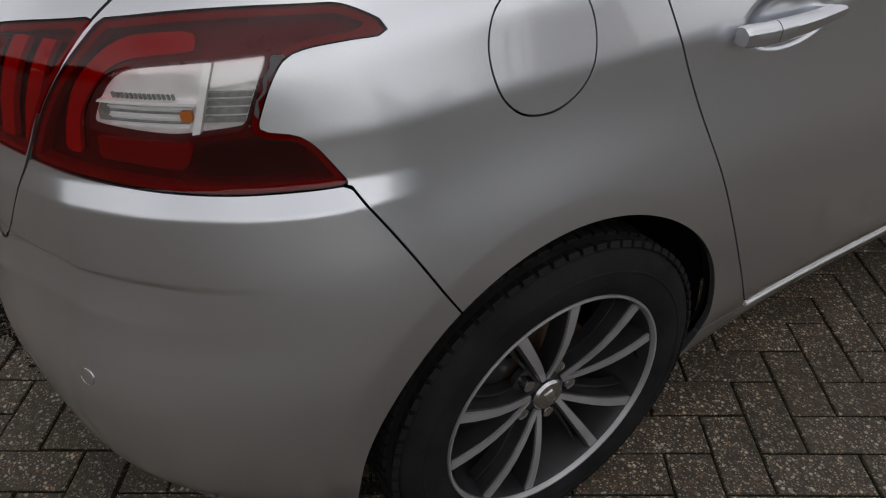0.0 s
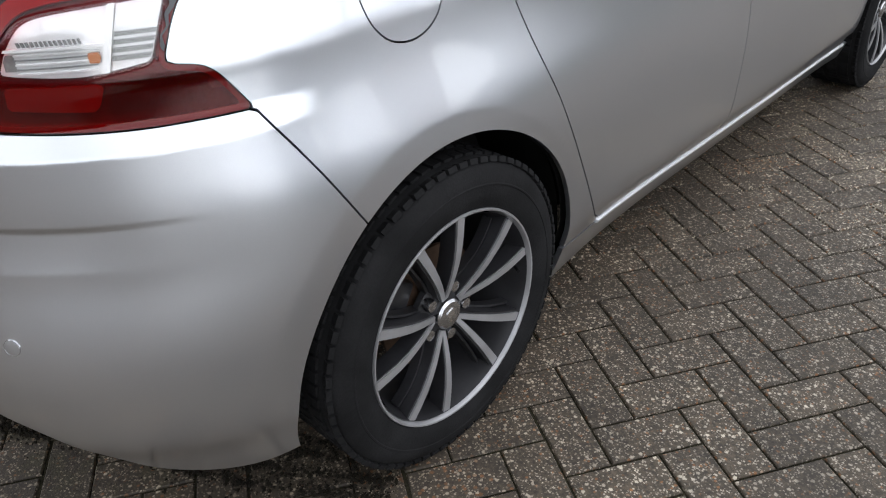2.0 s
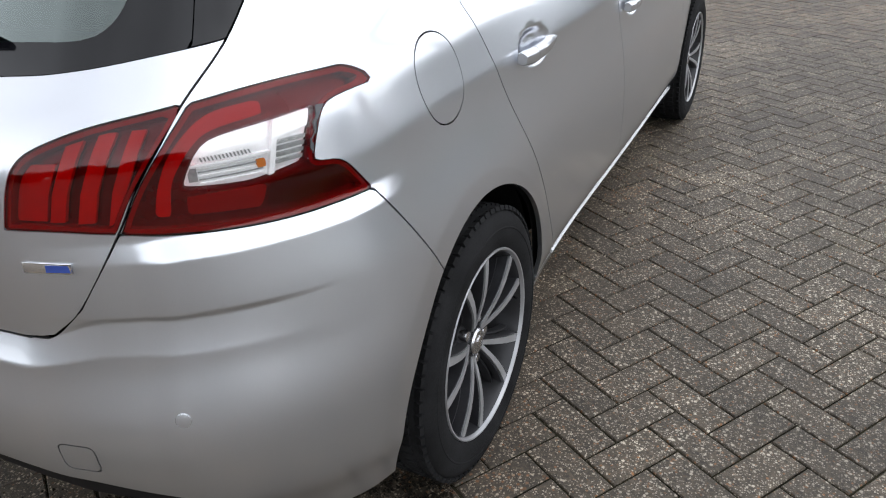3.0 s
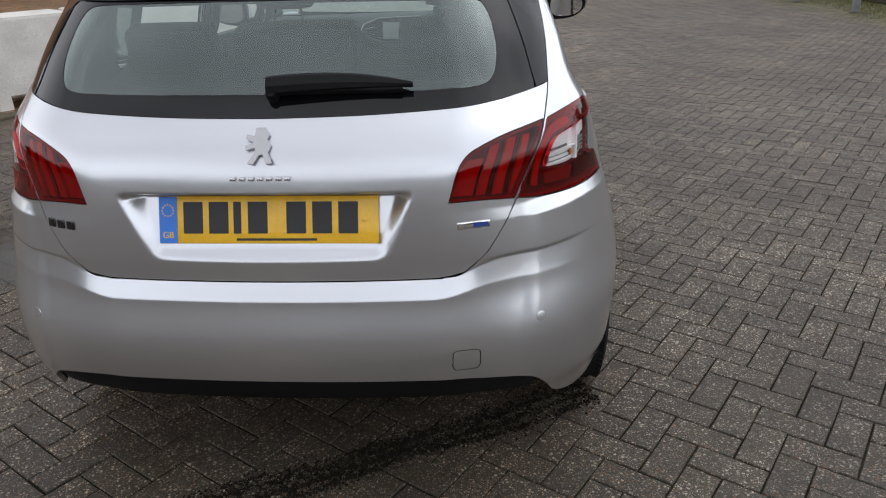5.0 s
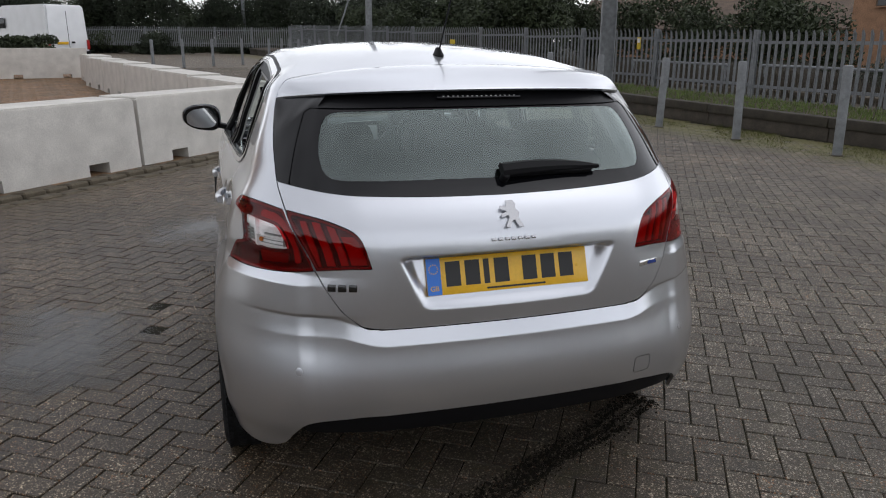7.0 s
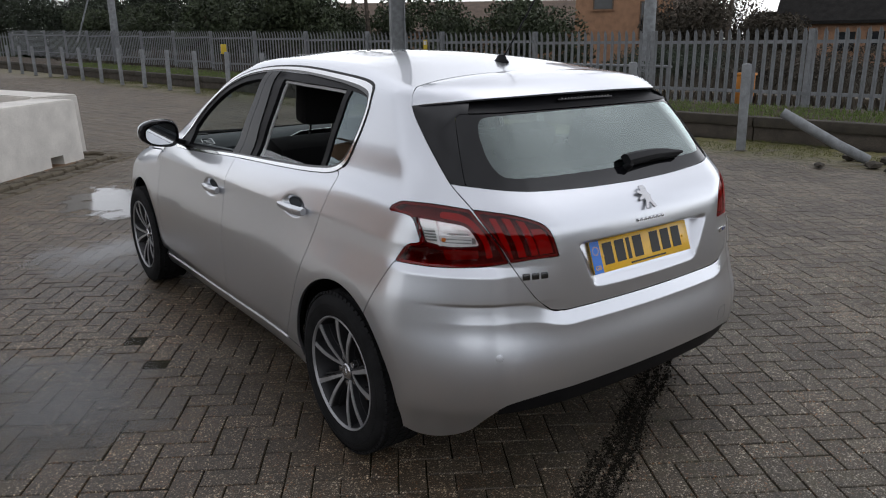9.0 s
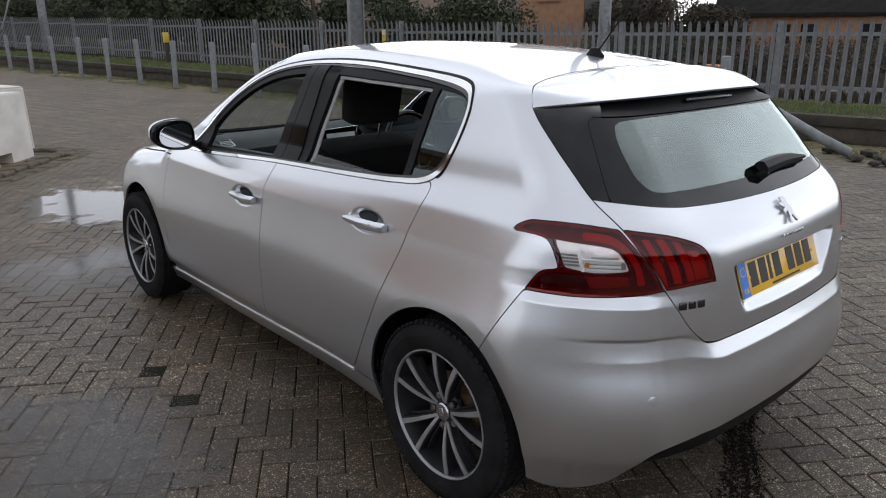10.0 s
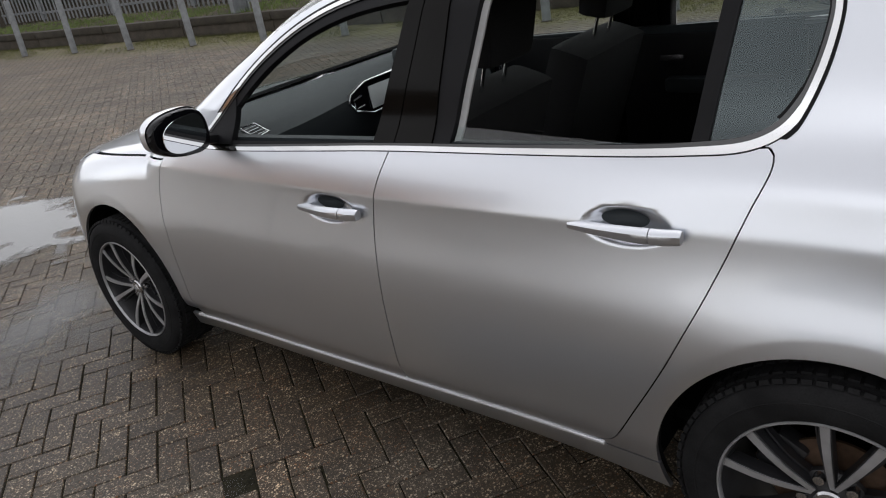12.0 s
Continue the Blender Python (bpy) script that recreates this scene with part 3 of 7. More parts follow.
# ---- the car: a silver five-door hatchback ----
car = empty("car", "silver five-door hatchback car parked on wet block paving", "car")
SY, SZ, SX = SHELL[..., 1], SHELL[..., 2], SHELL[..., 0]
GAP = 0.0016
SU_ = SHELL_Q[..., 0]

LAMP_OUT = curve([(0.806, 0.990), (0.890, 0.998), (0.970, 1.001), (1.048, 0.999), (1.082, 0.996), (1.115, 0.984), (1.137, 0.972), (1.139, 0.965), (1.131, 0.961), (1.093, 0.962),
                  (1.045, 0.960), (1.017, 0.952), (1.000, 0.930), (0.988, 0.905), (0.981, 0.886), (0.987, 0.879), (1.020, 0.873), (1.038, 0.863), (1.052, 0.848), (1.081, 0.810), (1.005, 0.810),
                  (0.921, 0.810), (0.828, 0.813), (0.736, 0.819), (0.671, 0.827), (0.708, 0.885), (0.755, 0.940)], sharp=(0, 19, 24))
LAMP_IN = curve([(0.800, 0.991), (0.663, 0.974), (0.571, 0.950), (0.532, 0.927), (0.511, 0.895), (0.489, 0.837), (0.573, 0.836), (0.663, 0.828),
                 (0.702, 0.885), (0.749, 0.940)], sharp=(0, 5, 7))
SHUT_Y = spline([0.0, 0.30, 0.40, 0.50, 0.555, 0.590, 0.606], [-0.062, -0.066, -0.072, -0.090, -0.108, -0.128, -0.142])
SHUT_X = spline([1.284, 1.300, 1.318, 1.338], [0.623, 0.618, 0.608, 0.590])     # where the shut line turns down the side
SEAM = curve([(1.180, 1.360), (1.172, 1.338), (1.163, 1.318), (1.156, 1.300), (1.148, 1.284), (1.110, 1.250), (1.041, 1.195), (0.965, 1.130), (0.887, 1.057), (0.801, 0.993), (0.751, 0.940),
              (0.705, 0.885), (0.667, 0.827), (0.581, 0.715), (0.520, 0.666), (0.470, 0.656), (0.400, 0.653), (0.0, 0.652)], closed=False, steps=6, sharp=(4, 14))
GATE = np.concatenate([SEAM, [(-0.2, 0.652), (-0.2, 1.6), (1.180, 1.6)]])
BLACK_LOW = curve([(0.90, 1.062), (0.876, 1.057), (0.774, 1.048), (0.648, 1.036), (0.53, 1.028), (0.307, 1.021), (0.0, 1.018)], closed=False)
DARK_GATE = np.concatenate([BLACK_LOW, [(-0.2, 1.018), (-0.2, 1.5), (1.3, 1.5), (1.3, 1.07)]])
PANE = np.concatenate([curve([(0.922, 1.277), (0.908, 1.240), (0.874, 1.162), (0.833, 1.060), (0.825, 1.052)], closed=False),
                       curve([(0.774, 1.048), (0.648, 1.036), (0.53, 1.028), (0.307, 1.021), (0.0, 1.018)], closed=False), [(-0.2, 1.018), (-0.2, 1.277)]])
CLEAR = curve([(-0.2, 1.258), (0.3, 1.258), (0.60, 1.256), (0.770, 1.252), (0.803, 1.230), (0.785, 1.180), (0.745, 1.120), (0.705, 1.086), (0.655, 1.071), (0.55, 1.067), (0.40, 1.065), (-0.2, 1.064)], sharp=(0, 11))
BUMP_TOP = curve([(-0.2, 0.652), (0.400, 0.653), (0.470, 0.656), (0.520, 0.666), (0.581, 0.715), (0.669, 0.828), (0.736, 0.819), (0.828, 0.813), (0.921, 0.810),
                  (1.005, 0.810), (1.080, 0.810), (1.127, 0.749), (1.172, 0.685), (1.235, 0.585)], closed=False, sharp=(4, 5, 10))
BUMPER = np.concatenate([BUMP_TOP, curve([(1.30, 0.36), (1.07, 0.236), (0.985, 0.214), (0.896, 0.220), (0.80, 0.256), (0.735, 0.318), (0.67, 0.366), (0.55, 0.385), (0.40, 0.392), (-0.2, 0.395)], closed=False, sharp=(1,))])
WINDOW = curve([(uy(0.46), 1.003), (1.772, 1.012), (1.665, 1.024), (1.600, 1.052), (1.560, 1.100), (1.522, 1.180), (1.503, 1.265), (1.520, 1.310), (1.571, 1.333), (1.657, 1.349),
                (1.852, 1.366), (2.147, 1.384), (2.388, 1.386), (2.599, 1.374), (2.780, 1.345), (2.95, 1.290), (3.11, 1.205), (3.26, 1.090), (3.37, 0.985), (3.395, 0.945),
                (3.196, 0.948), (2.85, 0.966), (2.554, 0.981), (2.133, 0.994)], sharp=(19,))
REAR_EDGE = [(1.640, 1.030), (1.612, 1.03), (1.606, 0.995), (1.636, 0.918), (1.668, 0.832), (1.706, 0.738), (1.744, 0.653), (1.787, 0.560), (1.850, 0.440), (1.915, 0.325), (1.967, 0.293)]
SPLIT = [(2.552, 1.000), (2.557, 0.975), (2.590, 0.885), (2.606, 0.770), (2.602, 0.640), (2.593, 0.450), (2.590, 0.282)]
FRONT_EDGE = [(3.50, 0.990), (3.560, 0.960), (3.622, 0.880), (3.660, 0.800), (3.668, 0.700), (3.655, 0.600), (3.640, 0.450), (3.640, 0.330), (3.635, 0.268)]
DOOR_R = np.concatenate([curve(REAR_EDGE, closed=False), curve([(1.99, 0.291), (2.2, 0.288), (2.590, 0.282)], closed=False), curve(SPLIT[::-1], closed=False), [(2.552, 1.06), (1.70, 1.06)]])
DOOR_F = np.concatenate([curve(SPLIT, closed=False), curve([(2.9, 0.278), (3.3, 0.273), (3.635, 0.268)], closed=False), curve(FRONT_EDGE[::-1], closed=False), [(3.45, 1.06), (2.552, 1.06)]])
FLAP = curve([(1.300, 0.965), (1.286, 0.939), (1.285, 0.907), (1.300, 0.868), (1.328, 0.842), (1.362, 0.831), (1.403, 0.831), (1.445, 0.845), (1.473, 0.869),
              (1.485, 0.902), (1.480, 0.937), (1.460, 0.965), (1.425, 0.984), (1.380, 0.990), (1.335, 0.984)])

arch_r = 0.358 - np.hypot(SY, SZ - 0.310)
arch_f = 0.366 - np.hypot(SY - 2.625, SZ - 0.312)
ARCH = np.maximum(arch_r, arch_f)
BOTTOM = 0.205 - SZ
gate, lamp_out, lamp_in = zone(GATE), zone(LAMP_OUT), zone(LAMP_IN)
bumper, window, door_r, door_f, flap = zone(BUMPER), zone(WINDOW), zone(DOOR_R), zone(DOOR_F), zone(FLAP)
dark_gate, pane_zone, clear_zone = zone(DARK_GATE), zone(PANE), zone(CLEAR)
UP = SHELL_UP
OPEN = 0.004 - window                             # clear of the side windows

# painted panels
tailgate = skin("tailgate", [gate + GAP, -dark_gate + 0.001, 0.0008 - lamp_in, UP], PAINT, car, "silver painted tailgate")
TOW = curve([(0.474, 0.424), (0.505, 0.421), (0.536, 0.424), (0.539, 0.449), (0.536, 0.474), (0.505, 0.477), (0.474, 0.474), (0.471, 0.449)])
tow = zone(TOW)
bumper_right = skin("rear_bumper", [bumper + GAP, ARCH, 0.0006 - lamp_out, 0.0012 - tow], PAINT, car, "silver painted rear bumper", sides="right")
skin("rear_bumper", [bumper + GAP, ARCH, 0.0006 - lamp_out], PAINT, car, "silver painted rear bumper", sides="left")
skin("towing_eye_cover", [tow + 0.0012], PAINT, bumper_right, "small square towing eye cover", sides="right")
LIP_TOP = np.interp(SHELL_Q[..., 0], [0, 0.40, 0.55, 0.66, 0.72], [0.394, 0.391, 0.386, 0.370, 0.33])
skin("bumper_lip", [SZ - LIP_TOP - 0.02, 0.318 - SZ, SHELL_Q[..., 0] - 0.70], BLACK, car, "black plastic lower bumper lip", lift=-0.012, thick=0.06)
LINE_Y, LINE_Z = [2.05, 2.17, 2.39, 2.88, 2.96, 3.1, 3.4], [0.930, 0.892, 0.879, 0.838, 0.810, 0.770, 0.60]
bonnet_line = SZ - np.interp(SY, LINE_Y, LINE_Z)
FLANK = np.where((SY < 0.0) & (SZ < 0.55), 0.05, -1.0)      # the bumper's own side
for hand in ("right", "left"):
    no_flap = 0.0015 - flap if hand == "right" else -1.0
    skin("rear_quarter", [GAP - gate, GAP - bumper, 0.0006 - lamp_out, OPEN, GAP - door_r, no_flap, ARCH, UP, SY - 0.62, FLANK,
                          np.where(SY > 0.2, 0.2865 - SZ, -1)], PAINT, car, sides=hand)
    skin("rear_door", [door_r + GAP, OPEN], PAINT, car, "silver painted rear door", sides=hand)
    skin("front_door", [door_f + GAP, OPEN], PAINT, car, "silver painted front door", sides=hand)
    skin("front_wing", [GAP - door_f, OPEN, 1.75 - SY, ARCH, BOTTOM, SY - 3.05, bonnet_line + 0.003, np.where((SY < 2.3) & (SZ < 0.30), 1, -1)], PAINT, car, sides=hand)
    skin("bonnet_flank", [0.003 - bonnet_line, 2.02 - SY, UP, OPEN, SY - 3.05], PAINT, car, sides=hand)
    skin("pillar", [OPEN, np.maximum(1.005 - SZ, -1), GAP - door_r, GAP - gate, UP, SY - 2.02, 0.62 - SY], PAINT, car, sides=hand)
    skin("sill", [0.30 - SY, SY - 2.32, ARCH, SZ - np.interp(SY, [0.5, 2.2], [0.2800, 0.2600]), 0.195 - SZ], PAINT, car, sides=hand)
    # highlight along the sill ledge, added as a thin bright strip
    skin("sill_highlight", [0.50 - SY, SY - 2.22, SZ - np.interp(SY, [0.5, 2.2], [0.2875, 0.2650]), np.interp(SY, [0.5, 2.2], [0.2790, 0.2570]) - SZ], BRIGHT, car, "thin highlight on the sill ledge, put in as a bright strip", sides=hand, lift=0.004)
skin("fuel_flap", [flap + 0.0015], PAINT, car, "oval fuel filler flap", sides="right")
skin("front_bumper", [3.053 - SY, UP, BOTTOM], PAINT, car)
SHUT_LINE = [(x, float(SHUT_Y(x))) for x in np.linspace(0.0, 0.600, 49)]
SPOIL = np.array(SHUT_LINE + [(0.62, -0.155), (0.66, -0.20), (0.7, -0.6), (-0.2, -0.6), (-0.2, -0.062)])
spoil = zone(SPOIL, grid="top")
TY, TX = TOP_Q[..., 1], TOP_Q[..., 0]
SCREEN_TOP, SCREEN_LOW = 1.36, 2.34
screen_edge = TX - (0.565 + 0.155 * np.clip((TY - 1.3) / 1.0, 0, 1))
shield = np.maximum.reduce([SCREEN_TOP - 0.06 * TX ** 2 - TY, TY - SCREEN_LOW + 0.35 * TX ** 2, screen_edge])
scuttle = TY - SCREEN_LOW + 0.35 * TX ** 2
skin("cowl", [-0.001 - scuttle, TY - 2.343 + 0.35 * TX ** 2, TOP_UP, TX - 0.62], BLACK, car, "black plastic scuttle below the windscreen", grid="top")
skin("roof", [0.001 - spoil, TOP_UP, TY - 2.34, 0.002 - shield, np.where(TX < 0.62, scuttle, -1.0)], PAINT, car, "silver painted roof", grid="top")
crest = np.where((TX > 0.45) & (TY > 2.02) & (TY < 3.05), TOP[..., 2] - np.interp(TY, LINE_Y, LINE_Z), 0.5)
skin("bonnet", [2.345 - 0.35 * TX ** 2 - TY, 0.004 - shield, TOP_UP, 0.003 - crest], PAINT, car, "silver bonnet", grid="top")
for hand in ("right", "left"):
    skin("wing_crest", [crest + 0.003, TOP_UP, 0.50 - TX, 2.03 - TY, TY - 3.05, 0.004 - shield], PAINT, car, sides=hand, grid="top")
skin("windscreen", [shield], GLASS, car, "clear windscreen", grid="top", lift=-0.004, rim=False).visible_shadow = False

# dark backing seen in the joints and through the windows
skin("inner_shell", [0.006 - window, ARCH, UP, np.minimum(0.02 - dark_gate, np.maximum(0.02 - gate, -1)), np.where(SY < 0.12, 0.43, 0.21) - SZ], DARK, car, lift=-0.027, rim=False)
skin("headlining", [TOP_UP, 0.01 - shield, TY - 1.5, -0.12 - TY], LINING, car, "pale fabric headlining", grid="top", lift=-0.030, rim=False)

# tailgate glass
FIN_U, FIN_Z = [0.86, 0.90, 0.96, 1.035, 1.110, 1.148], [1.2625, 1.2625, 1.205, 1.190, 1.250, 1.2835]
skin("side_fin", [dark_gate + 0.001, gate + GAP, 0.0015 - pane_zone, UP, SZ - np.interp(SU_, FIN_U, FIN_Z) - 0.0005], GLOSS, car, "gloss black glass-side fin", sides="right")
skin("side_fin", [dark_gate + 0.001, gate + GAP, 0.0015 - pane_zone, UP, SZ - np.interp(SU_, FIN_U, FIN_Z) - 0.0005], GLOSS, car, "gloss black glass-side fin", sides="left")
rear_window = skin("rear_window", [pane_zone + 0.001, gate + GAP, -clear_zone, SZ - 1.266], GLOSS, car, "black printed border of the rear window", lift=-0.002)
skin("pane", [pane_zone + 0.001, clear_zone, SZ - 1.266], PRIVACY, rear_window, "lightly tinted rear glass", lift=-0.003, rim=False).visible_shadow = False


# roof spoiler: a wing over the rear glass, from the roof's shut line to its own straight edge
EDGE_X = [0.0, 0.15, 0.25, 0.35, 0.43, 0.48, 0.52, 0.56, 0.60, 0.6225]
EDGE_Y = spline(EDGE_X, [-0.378, -0.374, -0.367, -0.351, -0.325, -0.297, -0.266, -0.230, -0.186, -0.1575])
EDGE_Z = spline(EDGE_X, [1.316, 1.315, 1.3135, 1.311, 1.3075, 1.304, 1.300, 1.2955, 1.2895, 1.2845])


def wing_rows():
    """Lines of the spoiler's half: the wing from its shut line to its lip, its underside, and the fin beside the glass."""
    k = np.linspace(0, 1, 61)
    bow = 1 - (1 - k) ** 1.35                             # closer together towards the corner
    ex = 0.6225 * bow
    edge = np.stack([ex, EDGE_Y(ex), EDGE_Z(ex)], -1)
    hx = np.linspace(0.0, 0.590, 80)
    head = np.stack([hx, SHUT_Y(hx), 0 * hx], -1)
    for p in head:
        p[2] = top_points(p[:1], p[1:2])[0, 0, 2]
    dz = np.linspace(1.334, 1.2845, 14)
    down = np.stack([SHUT_X(dz), np.interp(dz, [1.2845, 1.300, 1.318, 1.338], [-0.1575, -0.149, -0.139, -0.128]), dz], -1)
    shut = np.concatenate([head, down])
    run = np.concatenate([[0], np.cumsum(np.linalg.norm(np.diff(shut, axis=0), axis=1))])
    start = np.stack([np.interp(bow * run[-1], run, shut[:, a]) for a in range(3)], -1)
    way = edge - start
    start = start + way / np.maximum(np.linalg.norm(way, axis=1, keepdims=True), 1e-6) * np.minimum(0.0032, np.linalg.norm(way, axis=1, keepdims=True) * 0.5)
    rows = [start - (0, 0, 0.012), start]
    for f in (0.12, 0.25, 0.4, 0.55, 0.7, 0.82, 0.92, 0.97):
        p = start + (edge - start) * f
        rise = np.linalg.norm(edge - start, axis=1) * 0.085
        p[:, 2] += rise * 4 * f * (1 - f)
        rows.append(p)
    tip = np.clip(np.linalg.norm(edge - start, axis=1) / 0.06, 0, 1)[:, None]
    rows += [edge + (0, 0.001, 0.0015) * tip, edge, edge + (0, 0.0025, -0.0045) * tip, edge + (0, 0.007, -0.0065) * tip]
    turn = chart(ex, edge[:, 1])
    lip = rows[-1]
    foot = np.stack([shell_points(np.array([u]), np.array([1.264]))[0, 0] for u in turn])
    under = [lip, lip + (0, 0.024, -0.003), lip * 0.45 + foot * 0.55 + (0, 0.020, 0), foot + (0, 0.004, 0.003), foot + (0, -0.003, 0), foot + (0, 0.012, -0.002)]
    low = np.interp(turn, FIN_U, FIN_Z)
    fin = []
    for f in np.linspace(0, 1, 9):
        line = []
        for u, z0, p in zip(turn, low, lip):
            z1 = max(p[2], z0 + 0.0002)
            at, end = shell_points(np.array([u]), np.array([z0 + (z1 - z0) * f, z1]))[0]
            line.append(at + (p - end) * f * f)
        fin.append(np.array(line))
    return rows, under, fin, ex


def loft(name, rows, mat, label, keep=None, sides=(1, -1)):
    """Joins lines of points into one sheet, on one side or mirrored over the middle."""
    rows = [np.asarray(r) if keep is None else np.asarray(r)[keep] for r in rows]
    bm = bmesh.new()
    for hand in sides:
        grid = [[bm.verts.new((hand * p[0], p[1], p[2])) for p in r] for r in rows]
        for a, b in zip(grid, grid[1:]):
            for i in range(len(a) - 1):
                ring = (a[i], a[i + 1], b[i + 1], b[i])
                bm.faces.new(ring if hand > 0 else ring[::-1])
    bmesh.ops.remove_doubles(bm, verts=bm.verts, dist=0.0004)
    bmesh.ops.recalc_face_normals(bm, faces=bm.faces)
    return part(name, bm, mat, car, label, soft=50)


WING, UNDER, FIN, WING_X = wing_rows()
loft("roof_spoiler", WING, PAINT, "silver roof spoiler")
loft("spoiler_underside", UNDER, BLACK, "black spoiler underside", WING_X < 0.490)
for hand in (1, -1):
    loft("fin_top", FIN, GLOSS, "gloss black top of the glass-side fin", WING_X > 0.478, (hand,))



# ---- tail lamps ----
SU = SHELL_Q[..., 0]
RED_LENS = glass("red lamp lens shell", (0.74, 0.022, 0.028), 0.05, 0.035, 0.45)
FIN_GREY = material("dark grey lamp strip", (0.07, 0.07, 0.075), 0.3, mottle=0.1, scale=20)
CLEAR_LENS = curve([(0.769, 0.880), (0.786, 0.909), (0.811, 0.936), (0.845, 0.947), (0.927, 0.954), (1.000, 0.9585), (0.985, 0.928), (0.964, 0.882), (0.915, 0.876), (0.870, 0.872),
                    (0.800, 0.876)], sharp=(0, 5, 7))
clear_lens = zone(CLEAR_LENS)
seam_u = np.interp(SZ, [0.80, 0.827, 0.885, 0.940, 0.993, 1.01], [0.650, 0.667, 0.705, 0.751, 0.801, 0.815])
off = SU - seam_u
fin_zone = np.maximum.reduce([lamp_out + 0.002, SU - 1.03, 0.003 - clear_lens, SZ - 0.957, 0.8835 - SZ, 0.960 - SU])
guide_out = np.maximum(lamp_out + 0.008, zone(curve([(0.722, 0.843), (0.745, 0.842), (0.759, 0.891), (0.801, 0.939), (0.839, 0.956), (0.913, 0.964), (0.916, 0.985), (0.828, 0.976),
                                                     (0.770, 0.937), (0.738, 0.889)], sharp=(0, 1, 5, 6))))
guide_low = zone(curve([(0.774, 0.866), (0.900, 0.864), (0.885, 0.832), (0.771, 0.840)], sharp=(0, 1, 2, 3)))
deep_block = zone(curve([(0.907, 0.861), (0.969, 0.868), (1.020, 0.857), (1.042, 0.827), (0.968, 0.829), (0.895, 0.829)], sharp=(0, 1, 2, 3, 4, 5)))
rib_at = SU - 0.919 - 0.32 * (SZ - 0.915)
bar_at = off + 0.3 * (SZ - 0.85)
RED_DEEP = material("almost black red lens", (0.012, 0.0012, 0.0016), 0.25, coat=0.5, mottle=0.15, scale=6)
LAMP_WHITE = material("bright silvered plastic", (0.86, 0.86, 0.86), 0.22, 0.25, mottle=0.05, scale=30)
LAMP_SHADE = material("smoked lamp plastic", (0.22, 0.225, 0.22), 0.25, 0.3, mottle=0.2, grain=0.2, scale=40, fine=160)
for hand in ("right", "left"):
    lamp = skin("tail_lamp", [lamp_out + 0.0003, 0.002 - clear_lens, -fin_zone + 0.001], RED_LENS, car, "glossy red wrap-round tail lamp with clear window", sides=hand, lift=0.0, rim=False)
    skin("lamp_housing", [lamp_out + 0.002], RED_DARK, lamp, "dark red lamp housing", sides=hand, lift=-0.020, thick=0.001)
    skin("light_guide", [guide_out], RED_BRIGHT, lamp, "bright red curved light guide", sides=hand, lift=-0.012, thick=0.006)
    skin("light_guide", [guide_low], RED, lamp, "red reflector block", sides=hand, lift=-0.013, thick=0.006)
    skin("lamp_edge", [lamp_out + 0.0012, -(lamp_out + 0.008), -fin_zone], RED, lamp, sides=hand, lift=-0.0045, thick=0.016)
    skin("clear_window", [clear_lens], LENS, lamp, "clear reversing lamp window", sides=hand, lift=0.0, rim=False).visible_shadow = False
    skin("reflector", [clear_lens + 0.002], REFLECTOR, lamp, "silvered reflector", sides=hand, lift=-0.0165, thick=0.0)
    skin("reflector_rib", [clear_lens + 0.002, rib_at - 0.0045, -0.0045 - rib_at], LAMP_WHITE, lamp, "bright dividing rib", sides=hand, lift=-0.004, thick=0.014)
    skin("reflector_plate", [clear_lens + 0.003, 0.006 - rib_at, 0.926 + 0.12 * (SU - 0.93) - SZ], LAMP_WHITE, lamp, "bright silvered plate", sides=hand, lift=-0.009, thick=0.008)
    for z0 in (0.889, 0.898, 0.907, 0.916):
        skin("reflector_louvre", [clear_lens + 0.003, 0.006 - rib_at, SZ - z0 - 0.0052, z0 - SZ], LAMP_SHADE, lamp, "smoked louvre", sides=hand, lift=-0.009, thick=0.008)
    skin("reflector_shelf", [clear_lens + 0.003, rib_at + 0.005, SZ - 0.9105, 0.9075 - SZ], LAMP_WHITE, lamp, "bright shelf across the reflector", sides=hand, lift=-0.006, thick=0.013)
    for k in range(5):
        z0 = 0.881 + 0.0052 * k
        skin("reflector_flute", [clear_lens + 0.005, rib_at + 0.012, 0.798 - SU, SZ - z0 - 0.0016, z0 - SZ], LAMP_SHADE if k % 2 else LAMP_WHITE, lamp, sides=hand, lift=-0.012, thick=0.007)
    for k in range(14):
        u0 = 0.806 + 0.0058 * k
        skin("reflector_tooth", [clear_lens + 0.004, SU - u0 - 0.0026 + 0.3 * (SZ - 0.912), u0 - SU - 0.3 * (SZ - 0.912), 0.9115 - SZ, SZ - 0.9175], LAMP_SHADE, lamp, sides=hand, lift=-0.013, thick=0.006)
    skin("reflector_step", [clear_lens + 0.004, SU - 0.800, 0.885 - SZ, SZ - 0.9035, np.abs(SU - 0.790) - 0.0075], LAMP_SHADE, lamp, sides=hand, lift=-0.014, thick=0.005)
    skin("amber_bulb", [((SU - 0.896) / 0.0085) ** 2 + ((SZ - 0.895) / 0.0085) ** 2 - 1], AMBER, lamp, "amber indicator bulb", sides=hand, lift=-0.010, thick=0.006)
    skin("deep_block", [deep_block], RED_DEEP, lamp, "almost black red lower block", sides=hand, lift=-0.012, thick=0.006)
    skin("grey_fin", [fin_zone], FIN_GREY, lamp, "dark grey strip beside the clear window", sides=hand, lift=0.0005, thick=0.004)
